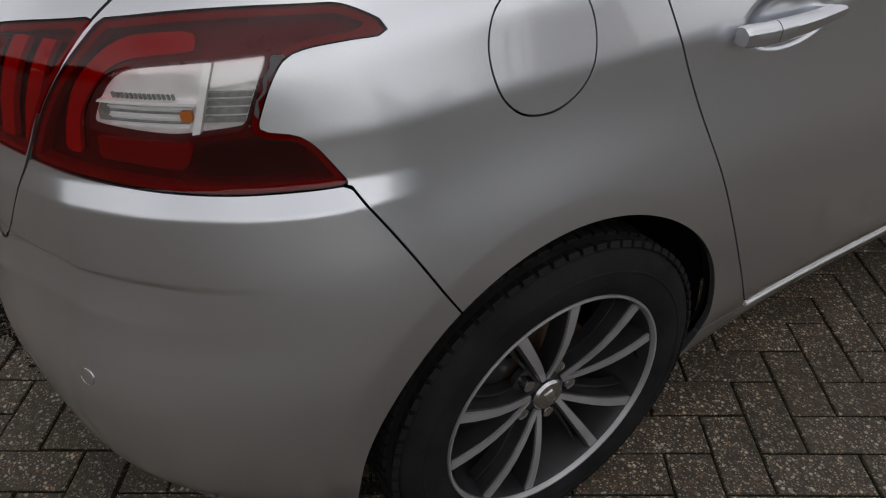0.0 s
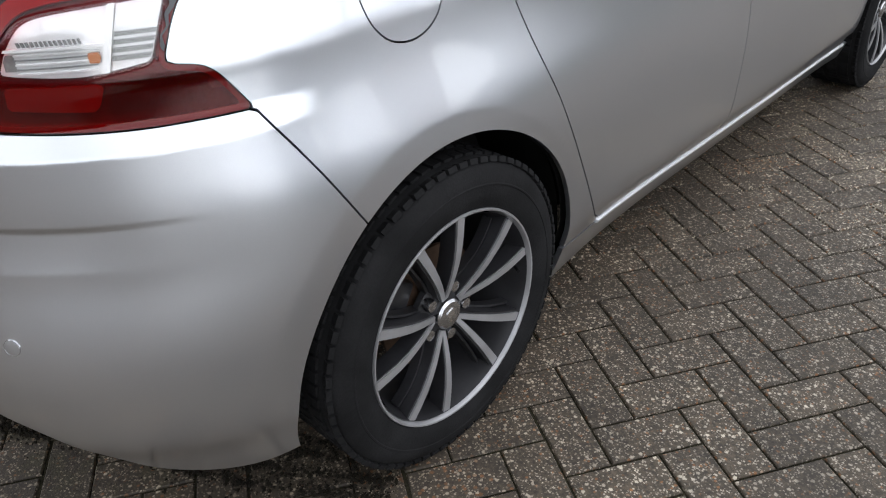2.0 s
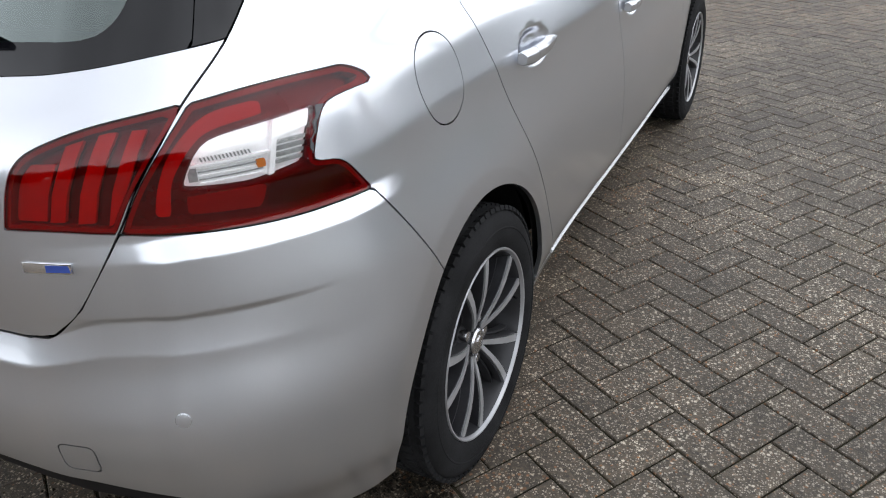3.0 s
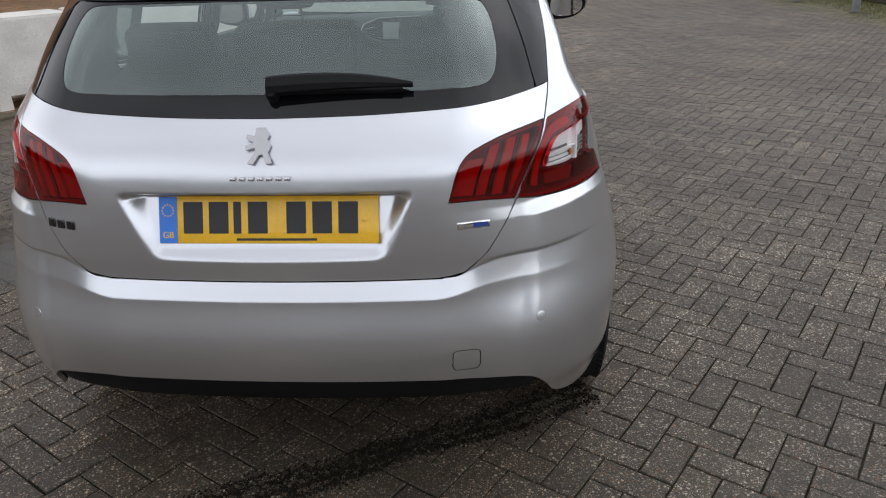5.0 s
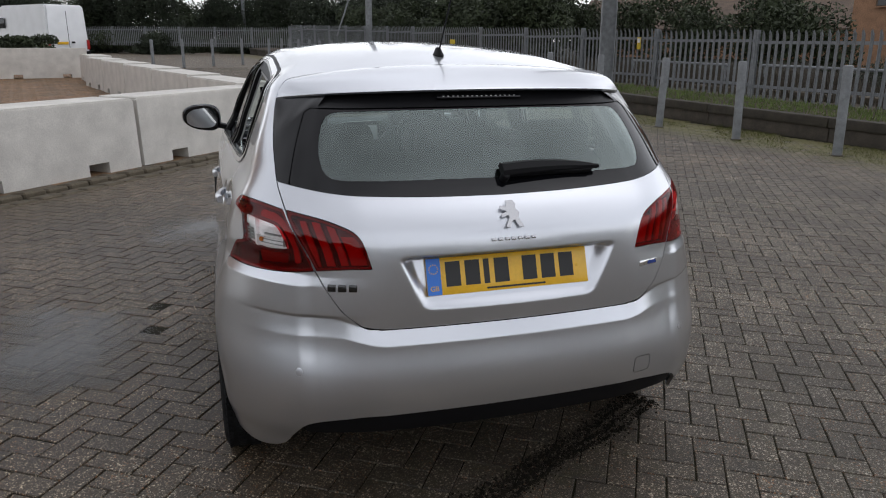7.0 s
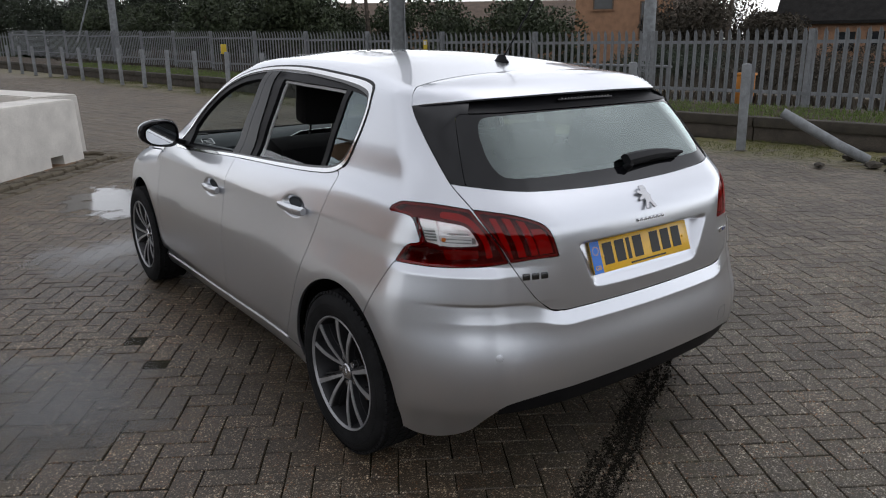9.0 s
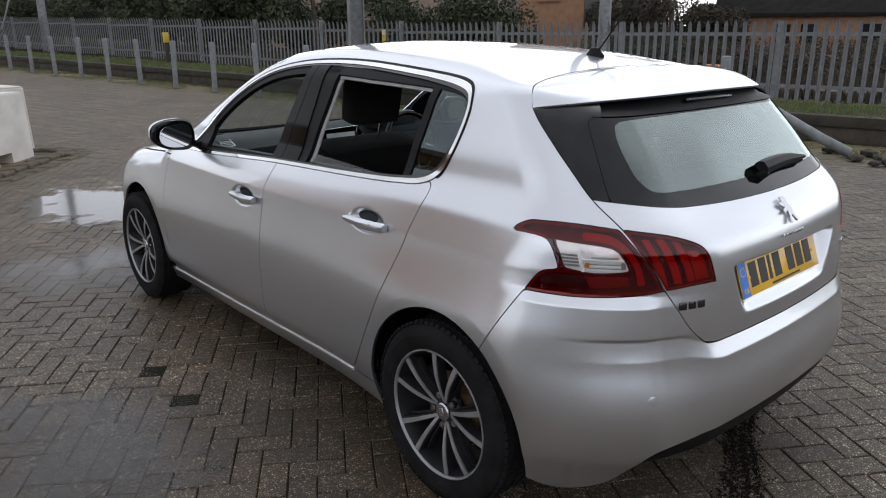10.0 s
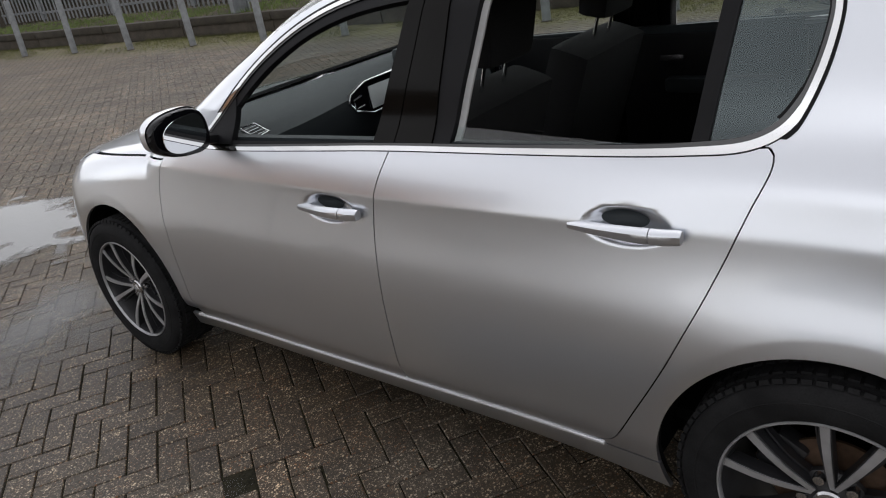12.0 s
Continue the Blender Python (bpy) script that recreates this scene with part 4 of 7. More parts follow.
    gate_lamp = skin("tail_lamp_inner", [lamp_in + 0.0006], RED_LENS, tailgate, "red tailgate lamp with claw-shaped bars", sides=hand, rim=False)
    skin("lamp_housing", [lamp_in + 0.003], RED_DARK, gate_lamp, "dark red lamp housing", sides=hand, lift=-0.022, thick=0.001)
    for a, b, lo in ((-0.003, -0.025, 0.838), (-0.047, -0.073, 0.843), (-0.094, -0.118, 0.846)):
        skin("claw", [lamp_in + 0.009, bar_at - a, b - bar_at, lo - SZ, SZ - 0.968], RED_BRIGHT, gate_lamp, "slanting bright red claw bar", sides=hand, lift=-0.011, thick=0.008)
    skin("reflector_block", [lamp_in + 0.010, bar_at + 0.126, 0.846 - SZ, SZ - 0.930], RED_BRIGHT, gate_lamp, "bright red reflector block", sides=hand, lift=-0.015, thick=0.006)
    skin("lamp_edge", [lamp_in + 0.0012, -(lamp_in + 0.007)], RED, gate_lamp, sides=hand, lift=-0.0045, thick=0.016)
for o in bpy.data.objects:
    if o.name.startswith("tail_lamp"):
        o.visible_shadow = False


# ---- number plate, badges, sensors, wiper, aerial ----
def on_tail(x, z, lift=0.0, tip=None):
    """A frame on the tailgate: local x across, local y up the skin, local z outward."""
    p = shell_points(np.array([math.atan2(abs(x), PIVOT + 0.66)]), np.array([z]))[0, 0]
    q = np.array([x, tail(abs(x), z), z])
    lean = math.atan2(tail(abs(x), z + 0.02) - tail(abs(x), z - 0.02), 0.04) if tip is None else radians(tip)
    yaw = math.atan2(tail(abs(x) + 0.02, z) - tail(abs(x) - 0.02, z), 0.04) * (1 if x > 0 else -1)
    m = Matrix.Translation(Vector(q)) @ Matrix.Rotation(yaw, 4, "Z") @ Matrix.Rotation(radians(90) - lean, 4, "X")
    return m @ Matrix.Translation((0, 0, lift))


def on_skin(x, z, lift):
    """A frame on the body's skin round the tail: local x across, local y up, local z outward."""
    us = np.linspace(0, 1.3, 600)
    pts = shell_points(us, np.array([z]))[:, 0]
    p = pts[int(np.argmin(np.abs(pts[:, 0] - abs(x))))]
    n = Vector(normals(p))
    if x < 0:
        p, n = p * (-1, 1, 1), Vector((-n.x, n.y, n.z))
    across = Vector((0, 0, 1)).cross(n).normalized()
    up_skin = n.cross(across)
    return Matrix.Translation(Vector(p) + n * lift) @ Matrix((across, up_skin, n)).transposed().to_4x4()


PLATE_M = Matrix.Translation((0, -0.6615, 0.7945)) @ Matrix.Rotation(radians(90 - 19.5), 4, "X")
plate = part("number_plate", a_box((0.520, 0.111, 0.004), PLATE_M, 0.0015), PLATE_Y, tailgate, "yellow rear number plate with a blue band")
part("band", a_box((0.043, 0.109, 0.002), PLATE_M @ Matrix.Translation((-0.2380, 0, 0.0024))), PLATE_B, plate, "blue band")
text = bpy.data.curves.new("country_letters", "FONT")
text.body, text.size, text.align_x, text.align_y, text.extrude = "GB", 0.021, "CENTER", "CENTER", 0.0006
letters = new("country_letters", text)
letters_mesh = bpy.data.meshes.new_from_object(letters.evaluated_get(bpy.context.evaluated_depsgraph_get()))
bpy.data.objects.remove(letters)
letters_mesh.transform(PLATE_M @ Matrix.Translation((-0.2380, -0.036, 0.0040)))
letters_mesh.materials.clear()
letters_mesh.materials.append(PLATE_Y)
new("country_letters", letters_mesh).parent = plate
for k in range(12):
    a = 2 * math.pi * k / 12
    part("star", a_box((0.0032, 0.0032, 0.001), PLATE_M @ Matrix.Translation((-0.2380 + 0.0135 * math.cos(a), 0.022 + 0.0135 * math.sin(a), 0.0036))), PLATE_Y, plate)
for x in (-0.166, -0.105, -0.0605, -0.012, 0.079, 0.140, 0.201):
    wide = 0.018 if x == -0.0605 else 0.046
    part("bar", a_box((wide, 0.074, 0.001), PLATE_M @ Matrix.Translation((x - 0.012, 0.005, 0.0026))), INK, plate, "plain black bar")
part("small_bar", a_box((0.190, 0.0055, 0.001), PLATE_M @ Matrix.Translation((0.02, -0.046, 0.0026))), INK, plate, "thin printed bar")
for x in (-0.207, 0.226):
    part("screw", closed_lathe([(0.006, 0), (0.006, 0.002), (0.003, 0.003)], 14, PLATE_M @ Matrix.Translation((x, 0, 0.002))), PLATE_Y, plate)

# chrome emblem kept as a plain upright shape, and bars in place of lettering
EM = on_tail(0.004, 0.964, 0.004)
emblem = prism([(-0.012, 0.046), (0.010, 0.046), (0.018, 0.034), (0.014, 0.020), (0.024, 0.004), (0.018, -0.012), (0.030, -0.040), (0.016, -0.042), (0.006, -0.018), (-0.004, -0.022),
                (-0.014, -0.042), (-0.026, -0.040), (-0.010, -0.010), (-0.012, -0.002), (-0.032, -0.008), (-0.034, 0.002), (-0.014, 0.010), (-0.034, 0.020), (-0.032, 0.030), (-0.014, 0.026)], 0.006, EM)
part("emblem", emblem, SATIN, tailgate, "small plain chrome emblem")
for k in range(7):
    part("badge_bar", a_box((0.0140, 0.0100, 0.003), on_tail(-0.060 + 0.0208 * k, 0.902, 0.004), 0.001), SATIN, tailgate, "small chrome badge bar")
for k in range(3):
    part("badge_bar", a_box((0.024, 0.021, 0.003), on_skin(-0.536 + 0.029 * k, 0.783, 0.001), 0.002), DARK_CHROME, tailgate, "dark chrome model badge bar")
blue_badge = part("side_badge", a_box((0.078, 0.017, 0.002), on_skin(0.478, 0.782, 0.001), 0.001), CHROME, tailgate, "slim chrome and blue badge")
part("blue_field", a_box((0.040, 0.011, 0.001), on_skin(0.496, 0.782, 0.0026)), BLUE, blue_badge)

for x in (-1, 1):
    p = Vector(shell_points(np.array([chart(0.648, -0.651)]), np.array([0.534]))[0, 0])
    n = Vector(normals(np.array(p))) 
    p.x, n.x = p.x * x, n.x * x
    m = Matrix.Translation(p) @ n.to_track_quat("Z", "Y").to_matrix().to_4x4()
    sensor = part("parking_sensor", closed_lathe([(0.0118, -0.004), (0.0118, 0.0006), (0.0100, 0.0010)], 24, m), PAINT, bumper_right, "round parking sensor")
    part("sensor_ring", lathe([(0.0118, 0.0), (0.0120, 0.0009), (0.0124, 0.0009), (0.0126, -0.001)], 24, m), SATIN, sensor)

wiper = part("wiper", closed_lathe([(0.014, -0.012), (0.014, 0.008), (0.011, 0.014), (0.004, 0.016)], 20, on_tail(0.016, 1.058, 0.010)), BLACK, tailgate, "black rear wiper arm and blade")
arm = bmesh.new()
AM = on_tail(0.17, 1.070, 0.020)
rows = []
for k in range(15):
    s = k / 14
    x = -0.165 + 0.335 * s
    half = 0.018 * (1 - s) ** 0.7 + 0.005 + 0.004 * math.sin(math.pi * s)
    mid_y, high = 0.004 + 0.010 * math.sin(math.pi * s * 0.9) - 0.006 * s, 0.018 * (1 - 0.6 * s)
    bow = -0.115 * ((x + 0.17) ** 2 - 0.0289 - 0.34 * x)
    rows.append([arm.verts.new(AM @ Vector((x, mid_y + half * cy, cz * high + bow))) for cy, cz in ((-1, -0.6), (-1, 0.4), (-0.5, 1), (0.5, 1), (1, 0.3), (1, -0.6))])
for a, b in zip(rows, rows[1:]):
    for k in range(6):
        arm.faces.new((a[k], a[(k + 1) % 6], b[(k + 1) % 6], b[k]))
arm.faces.new(rows[-1])
arm.faces.new(list(reversed(rows[0])))
part("wiper_arm", arm, BLACK, wiper, "tapered black wiper arm", soft=35)
part("wiper_blade", a_box((0.30, 0.012, 0.018), on_tail(0.165, 1.066, 0.009), 0.002), RUBBER, wiper)

brake = part("brake_light", a_box((0.285, 0.012, 0.008), on_tail(0.0, 1.292, -0.002), 0.003), GLOSS, car, "high brake light strip under the spoiler")
for k in range(16):
    part("light_dot", a_box((0.006, 0.004, 0.002), on_tail(-0.12 + 0.016 * k, 1.292, 0.003), 0.001), LINING, brake)

aerial = part("aerial_base", closed_lathe([(0.001, 0.030), (0.010, 0.027), (0.016, 0.012), (0.022, 0.002), (0.022, -0.01)][::-1], 20,
              Matrix.Translation((0, 0.10, float(ROOF(0.10)))) @ Matrix.Diagonal((0.85, 1.9, 1, 1))), BLACK, car, "black roof aerial")
part("aerial_mast", tube([(0, 0.085, 1.430), (0, 0.055, 1.465), (0, -0.03, 1.570), (0, -0.09, 1.645)], 0.003, 8), BLACK, aerial, "thin leaning mast")


# ---- side windows, trim, handles, mirrors ----
RUN_GREY = material("pale grey rubber", (0.36, 0.36, 0.355), 0.7, mottle=0.1, scale=12)
chrome_in = window + np.interp(SU, [1.45, 1.62, 1.80, 2.3, 3.4], [0.026, 0.026, 0.020, 0.016, 0.015])
frame_in = window + np.interp(SU, [1.45, 1.75, 2.1, 2.7, 3.4], [0.030, 0.036, 0.048, 0.042, 0.038])
low_line = SZ - np.interp(SU, [1.6, 2.1, 2.6, 3.4], [1.046, 1.012, 0.998, 0.967])
frame_in = np.where(low_line < 0.03, np.maximum(window + 0.016, -low_line), frame_in)
front_line, rear_line = np.interp(SZ, [0.98, 1.38], [2.622, 2.516]), np.interp(SZ, [0.98, 1.38], [2.421, 2.392])
frame_edge = np.interp(SZ, [0.98, 1.38], [2.372, 2.300])
div_mid = np.interp(SZ, [1.02, 1.34], [1.751, 1.711])
divider = np.abs(SU - div_mid) - 0.017
chan_mid = np.interp(SZ, [0.98, 1.38], [2.363, 2.290])
split_at = np.interp(SZ, [0.98, 1.38], [2.547, 2.466])
pane_front = np.maximum.reduce([frame_in, front_line + 0.002 - SU])
pane_rear = np.maximum.reduce([frame_in, SU - frame_edge + 0.002, div_mid + 0.017 - SU])
pane_fixed = np.maximum.reduce([frame_in, SU - div_mid + 0.017])
for hand in ("right", "left"):
    chrome_mid = window + 0.58 * (chrome_in - window)
    trim = skin("window_trim", [window - 0.002, -chrome_mid, np.maximum(SU - 3.40, -1)], CHROME, car, "bright chrome window surround", sides=hand, lift=0.004, thick=0.010)
    # dark reflection of the curved chrome, put in as a darker inner half
    skin("trim_dark_half", [chrome_mid, -chrome_in, np.maximum(SU - 3.40, -1)], DARK_CHROME, trim, "inner half of the chrome surround, its dark reflection in the colour", sides=hand, lift=0.0015, thick=0.008)
    skin("window_seal", [-(window - 0.003), window - 0.011, np.where((SZ < 1.045) & (SU > 1.58), 1, -1)], BLACK, trim, "black rubber outline", sides=hand, lift=0.0015, thick=0.008)
    frame_ob = skin("window_frame", [chrome_in + 0.0005, -np.minimum.reduce([frame_in, np.ones_like(frame_in)])], BLACK, car, "black window frame", sides=hand, lift=-0.003, thick=0.022)
    skin("door_pillar", [chrome_in + 0.001, SU - front_line, split_at + 0.0018 - SU], PILLAR, car, "gloss black centre pillar trim", sides=hand, lift=0.001, thick=0.018)
    skin("door_pillar", [chrome_in + 0.001, rear_line - SU, SU - split_at + 0.0018], PILLAR, car, "gloss black centre pillar trim", sides=hand, lift=0.001, thick=0.018)
    skin("rear_frame_edge", [chrome_in + 0.001, SU - rear_line + 0.0015, frame_edge - 0.002 - SU], BLACK, car, "black rear door frame edge", sides=hand, lift=-0.003, thick=0.020)
    skin("glass_divider", [frame_in + 0.001, SU - div_mid - 0.017, div_mid - 0.017 - SU], BLACK, car, "black glass divider bar", sides=hand, lift=-0.001, thick=0.020)
    skin("glass_channel", [frame_in - 0.004, SU - chan_mid - 0.011, chan_mid - 0.011 - SU], RUN_GREY, car, "pale glass guide channel", sides=hand, lift=-0.020, thick=0.006)
    skin("glass_run", [pane_rear, -(frame_in + 0.010), 1.06 - SZ], RUN_GREY, car, "pale grey glass run along the window frame", sides=hand, lift=-0.014, thick=0.006)
    if hand == "right":
      skin("window_pane", [pane_front], GLASS, car, "clear front door glass", sides=hand, lift=-0.012, rim=False).visible_shadow = False
    skin("window_pane", [pane_fixed], QUARTER, car, "tinted fixed quarter glass", sides=hand, lift=-0.006, rim=False).visible_shadow = False
    drop = np.interp(SU, [1.74, 1.95, 2.43], [1.020, 1.028, 1.046]) if hand == "left" else np.full_like(SU, 2.0)
    skin("window_pane", [pane_rear, SZ - drop], GLASS, car, "clear rear door glass, wound down" if hand == "left" else "clear rear door glass", sides=hand, lift=-0.012,
         rim=hand == "left", thick=0.004).visible_shadow = False
    side_sign = 1 if hand == "right" else -1
    # mirror sail and door mirror
    skin("mirror_sail", [chrome_in + 0.001, 3.225 - SU], BLACK, car, "black mirror mounting panel", sides=hand, lift=0.0, thick=0.02)
    mm = Matrix.Translation((side_sign * 0.905, 1.865, 1.032))
    shell_bm = bmesh.new()
    bmesh.ops.create_uvsphere(shell_bm, u_segments=40, v_segments=26, radius=1)
    for v in shell_bm.verts:
        x, y, z = v.co
        y = max(y, -0.35)
        wide = 0.103 * (abs(x) ** 0.8) * (1 if x > 0 else -1)
        tall = 0.072 * (abs(z) ** 0.72) * (1 if z > 0 else -1) * (1 - 0.20 * x)
        v.co = Vector((wide * side_sign, 0.105 * y * (1 - 0.25 * max(x, 0)), tall + 0.008 * x))
    if side_sign < 0:
        bmesh.ops.reverse_faces(shell_bm, faces=shell_bm.faces[:])
    bmesh.ops.transform(shell_bm, matrix=mm, verts=shell_bm.verts[:])
    mirror = part("door_mirror", shell_bm, GLOSS, car, "door mirror with silver cap and black housing", soft=50)
    cap_bm = bmesh.new()
    bmesh.ops.create_uvsphere(cap_bm, u_segments=40, v_segments=26, radius=1)
    for plane, way in (((0, -0.10, 0), (0, -1, 0)), ((0, 0, -0.45), (0, 0, -1))):
        bmesh.ops.bisect_plane(cap_bm, geom=cap_bm.verts[:] + cap_bm.edges[:] + cap_bm.faces[:], plane_co=plane, plane_no=way, clear_outer=True)
    for v in cap_bm.verts:
        x, y, z = v.co
        wide = 0.106 * (abs(x) ** 0.8) * (1 if x > 0 else -1)
        tall = 0.075 * (abs(z) ** 0.72) * (1 if z > 0 else -1) * (1 - 0.20 * x)
        v.co = Vector((wide * side_sign, 0.109 * y * (1 - 0.25 * max(x, 0)), tall + 0.008 * x))
    if side_sign < 0:
        bmesh.ops.reverse_faces(cap_bm, faces=cap_bm.faces[:])
    bmesh.ops.transform(cap_bm, matrix=mm, verts=cap_bm.verts[:])
    part("mirror_cap", cap_bm, PAINT, mirror, "silver mirror cap", soft=60)
    outline = [(0.082 * math.copysign(abs(math.cos(a)) ** 0.75, math.cos(a)), (0.055 - 0.010 * math.cos(a)) * math.copysign(abs(math.sin(a)) ** 0.75, math.sin(a))) for a in (2 * math.pi * k / 36 for k in range(36))]
    part("mirror_glass", prism(outline, 0.003, Matrix.Translation((side_sign * 0.905, 1.8145, 1.032)) @ Matrix.Rotation(radians(7 if side_sign < 0 else -4), 4, "Z") @ Matrix.Rotation(radians(94), 4, "X") @ Matrix.Diagonal((side_sign, 1, 1, 1))),
         MIRROR, mirror, "mirror glass")
    part("mirror_arm", a_box((0.10, 0.075, 0.030), Matrix.Translation((side_sign * 0.815, 1.880, 0.985)) @ Matrix.Rotation(radians(-14 * side_sign), 4, "Y"), 0.010), BLACK, mirror)
    # door handles
    for y0, z0, lock in ((0.432, 0.857, False), (1.325, 0.805, True)):
        handle = None
        for name, first, last, text in (("door_handle", 0, 24, "silver pull handle"), ("handle_cap", 24.25, 32, "fixed rear end of the handle")):
            bm = bmesh.new()
            rings = []
            for k in np.linspace(first, last, 25 if first == 0 else 9):
                s = float(k) / 32
                y = y0 + 0.132 - 0.262 * s
                base = float(side(np.array(y), np.array(z0))) + float(handle_bowl(np.array(y), np.array(z0)))
                out = 0.031 * math.sin(math.pi * min(s * 1.25 + 0.02, 1.0) * 0.5) * (1.0 if s < 0.86 else 1.0 - 1.3 * (s - 0.86))
                tall = 0.0085 + 0.0085 * math.sin(math.pi * min(s + 0.06, 1) * 0.62)
                tall *= 1.0 if s < 0.97 else 0.82
                z = z0 + 0.010 * s - 0.002
                ring = [bm.verts.new((side_sign * (base + out - 0.009 + 0.012 * c), y, z + tall * d)) for c, d in
                        ((-0.9, 0.75), (-0.3, 1.0), (0.25, 0.92), (0.85, 0.52), (1.0, 0.34), (0.98, -0.30), (0.88, -0.72), (0.45, -0.98), (-0.3, -1.0), (-0.9, -0.8))]
                rings.append(ring)
            for a, b in zip(rings, rings[1:]):
                for i in range(10):
                    bm.faces.new((a[i], a[(i + 1) % 10], b[(i + 1) % 10], b[i]))
            bm.faces.new(rings[-1])
            bm.faces.new(list(reversed(rings[0])))
            bmesh.ops.recalc_face_normals(bm, faces=bm.faces[:])
            made = part(name, bm, PAINT, car if handle is None else handle, text, soft=32)
            handle = handle or made
        # reflection in the left handles' bowls, painted as a dark ellipse
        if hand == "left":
            skin("recess_reflection", [((SY - y0 - 0.004) / 0.054) ** 2 + ((SZ - z0 - 0.020) / 0.021) ** 2 - 1], DASH, handle, "dark reflection in the finger recess, put in as a patch", sides=hand, lift=0.0015, rim=False)
        if lock and hand == "left":
            base = float(side(np.array(y0), np.array(z0))) + 0.024
            part("key_lock", closed_lathe([(0.008, 0), (0.008, 0.004), (0.005, 0.005)], 16, Matrix.Translation((-(base + 0.016), y0 - 0.105, z0 + 0.008)) @ Matrix.Rotation(radians(-90), 4, "Y")), SATIN, handle, "round key lock")


# ---- wheels ----
def spoke_blade(bm, a0, a1, r0, r1, w0, w1, h0, h1, depth, m):
    """A tapering spoke from radius r0 at angle a0 to r1 at a1; h: its face's height, depth: its thickness."""
    rows = []
    for k in range(7):
        s = k / 6
        w = w0 + (w1 - w0) * s
        ex, ey = r0 * math.cos(a0) * (1 - s) + r1 * math.cos(a1) * s, r0 * math.sin(a0) * (1 - s) + r1 * math.sin(a1) * s
        a, r = math.atan2(ey, ex), math.hypot(ex, ey)
        h = h0 + (h1 - h0) * s + 0.010 * math.sin(math.pi * s)
        p, t = Vector((r * math.cos(a), r * math.sin(a), 0)), Vector((-math.sin(a), math.cos(a), 0))
        rows.append([bm.verts.new(m @ (p + t * x + Vector((0, 0, z)))) for x, z in ((-w / 2, h - depth), (-w / 2, h), (w / 2, h), (w / 2, h - depth))])
    for a, b in zip(rows, rows[1:]):
        for k in range(4):
            bm.faces.new((a[k], b[k], b[(k + 1) % 4], a[(k + 1) % 4]))
    bm.faces.new(rows[0])
    bm.faces.new(list(reversed(rows[-1])))


def build_wheel(start, parent):
    """A wheel about the local z axis, z pointing outward; start: the turn of its spokes in degrees."""
    tyre = part("tyre", lathe([(0.214, 0.090), (0.222, 0.098), (0.250, 0.103), (0.272, 0.1025), (0.287, 0.098), (0.297, 0.091), (0.303, 0.081), (0.306, 0.070), (0.307, 0.0),
                               (0.306, -0.070), (0.303, -0.085), (0.294, -0.097), (0.270, -0.108), (0.235, -0.104), (0.214, -0.094)], 96), RUBBER, parent, "worn black tyre")
    tread = bmesh.new()
    for k in range(72):
        a = 2 * math.pi * k / 72
        for z, tall in ((0.079, 0.024), (-0.083, 0.024), (0.048, 0.026), (0.0, 0.034), (-0.048, 0.026)):
            a2 = a + (0.02 if abs(z) < 0.06 else 0)
            m = Matrix.Rotation(a2, 4, "Z") @ Matrix.Translation((0.3065 - (0.004 if abs(z) > 0.07 else 0), 0, z)) @ Matrix.Rotation(radians(22 if z > 0.07 else (-22 if z < -0.07 else 0)), 4, "Y")
            box(tread, (0.010, 0.0195, tall), m)
    part("tread", tread, RUBBER, tyre, "blocky tyre tread", soft=0)
    part("sidewall_ring", lathe([(0.262, 0.1024), (0.2635, 0.1039), (0.266, 0.1039), (0.2675, 0.1024)], 96), RUBBER, tyre)
    rim = part("rim", lathe([(0.206, 0.070), (0.2115, 0.092), (0.2145, 0.099), (0.2175, 0.0995), (0.2190, 0.096), (0.2190, 0.090)], 96), ALLOY, parent, "machined alloy rim lip")
    part("rim_barrel", lathe([(0.209, 0.092), (0.203, 0.070), (0.198, 0.040), (0.185, 0.0), (0.185, -0.06), (0.205, -0.09)], 72), ALLOY_DARK, rim, "dark rim barrel")
    for k in range(5):
        mid = radians(start + 72 * k)
        for hand in (-1, 1):
            bm = bmesh.new()
            spoke_blade(bm, mid + hand * radians(4.5), mid + hand * radians(14.5), 0.036, 0.2105, 0.0095, 0.0185, 0.066, 0.091, 0.004, Matrix())
            spoke = part("spoke", bm, ALLOY, rim, "machined face of a dark spoke", soft=30)
            bm = bmesh.new()
            spoke_blade(bm, mid + hand * radians(5.5), mid + hand * radians(14.8), 0.036, 0.207, 0.0150, 0.0245, 0.0615, 0.0865, 0.034, Matrix())
            part("spoke_body", bm, ALLOY_DARK, spoke, soft=30)
            bm = bmesh.new()
            spoke_blade(bm, mid + hand * radians(20), mid + hand * radians(21), 0.064, 0.196, 0.006, 0.004, 0.046, 0.066, 0.020, Matrix())
            part("spoke_flank", bm, ALLOY_DARK, spoke, "recessed dark flank of a spoke", soft=30)
        a = mid + radians(36)
        part("wheel_bolt", closed_lathe([(0.0130, 0.035), (0.0130, 0.060), (0.0110, 0.065), (0.004, 0.0655)], 12, Matrix.Translation((0.054 * math.cos(a), 0.054 * math.sin(a), 0))), SATIN, rim, "grey wheel bolt")
    part("hub_face", closed_lathe([(0.070, 0.035), (0.068, 0.046), (0.046, 0.056), (0.040, 0.060)], 40), ALLOY_DARK, rim)
    cap = part("centre_cap", closed_lathe([(0.031, 0.055), (0.031, 0.068), (0.027, 0.0725), (0.010, 0.0745)], 32), SATIN, rim, "round centre cap")
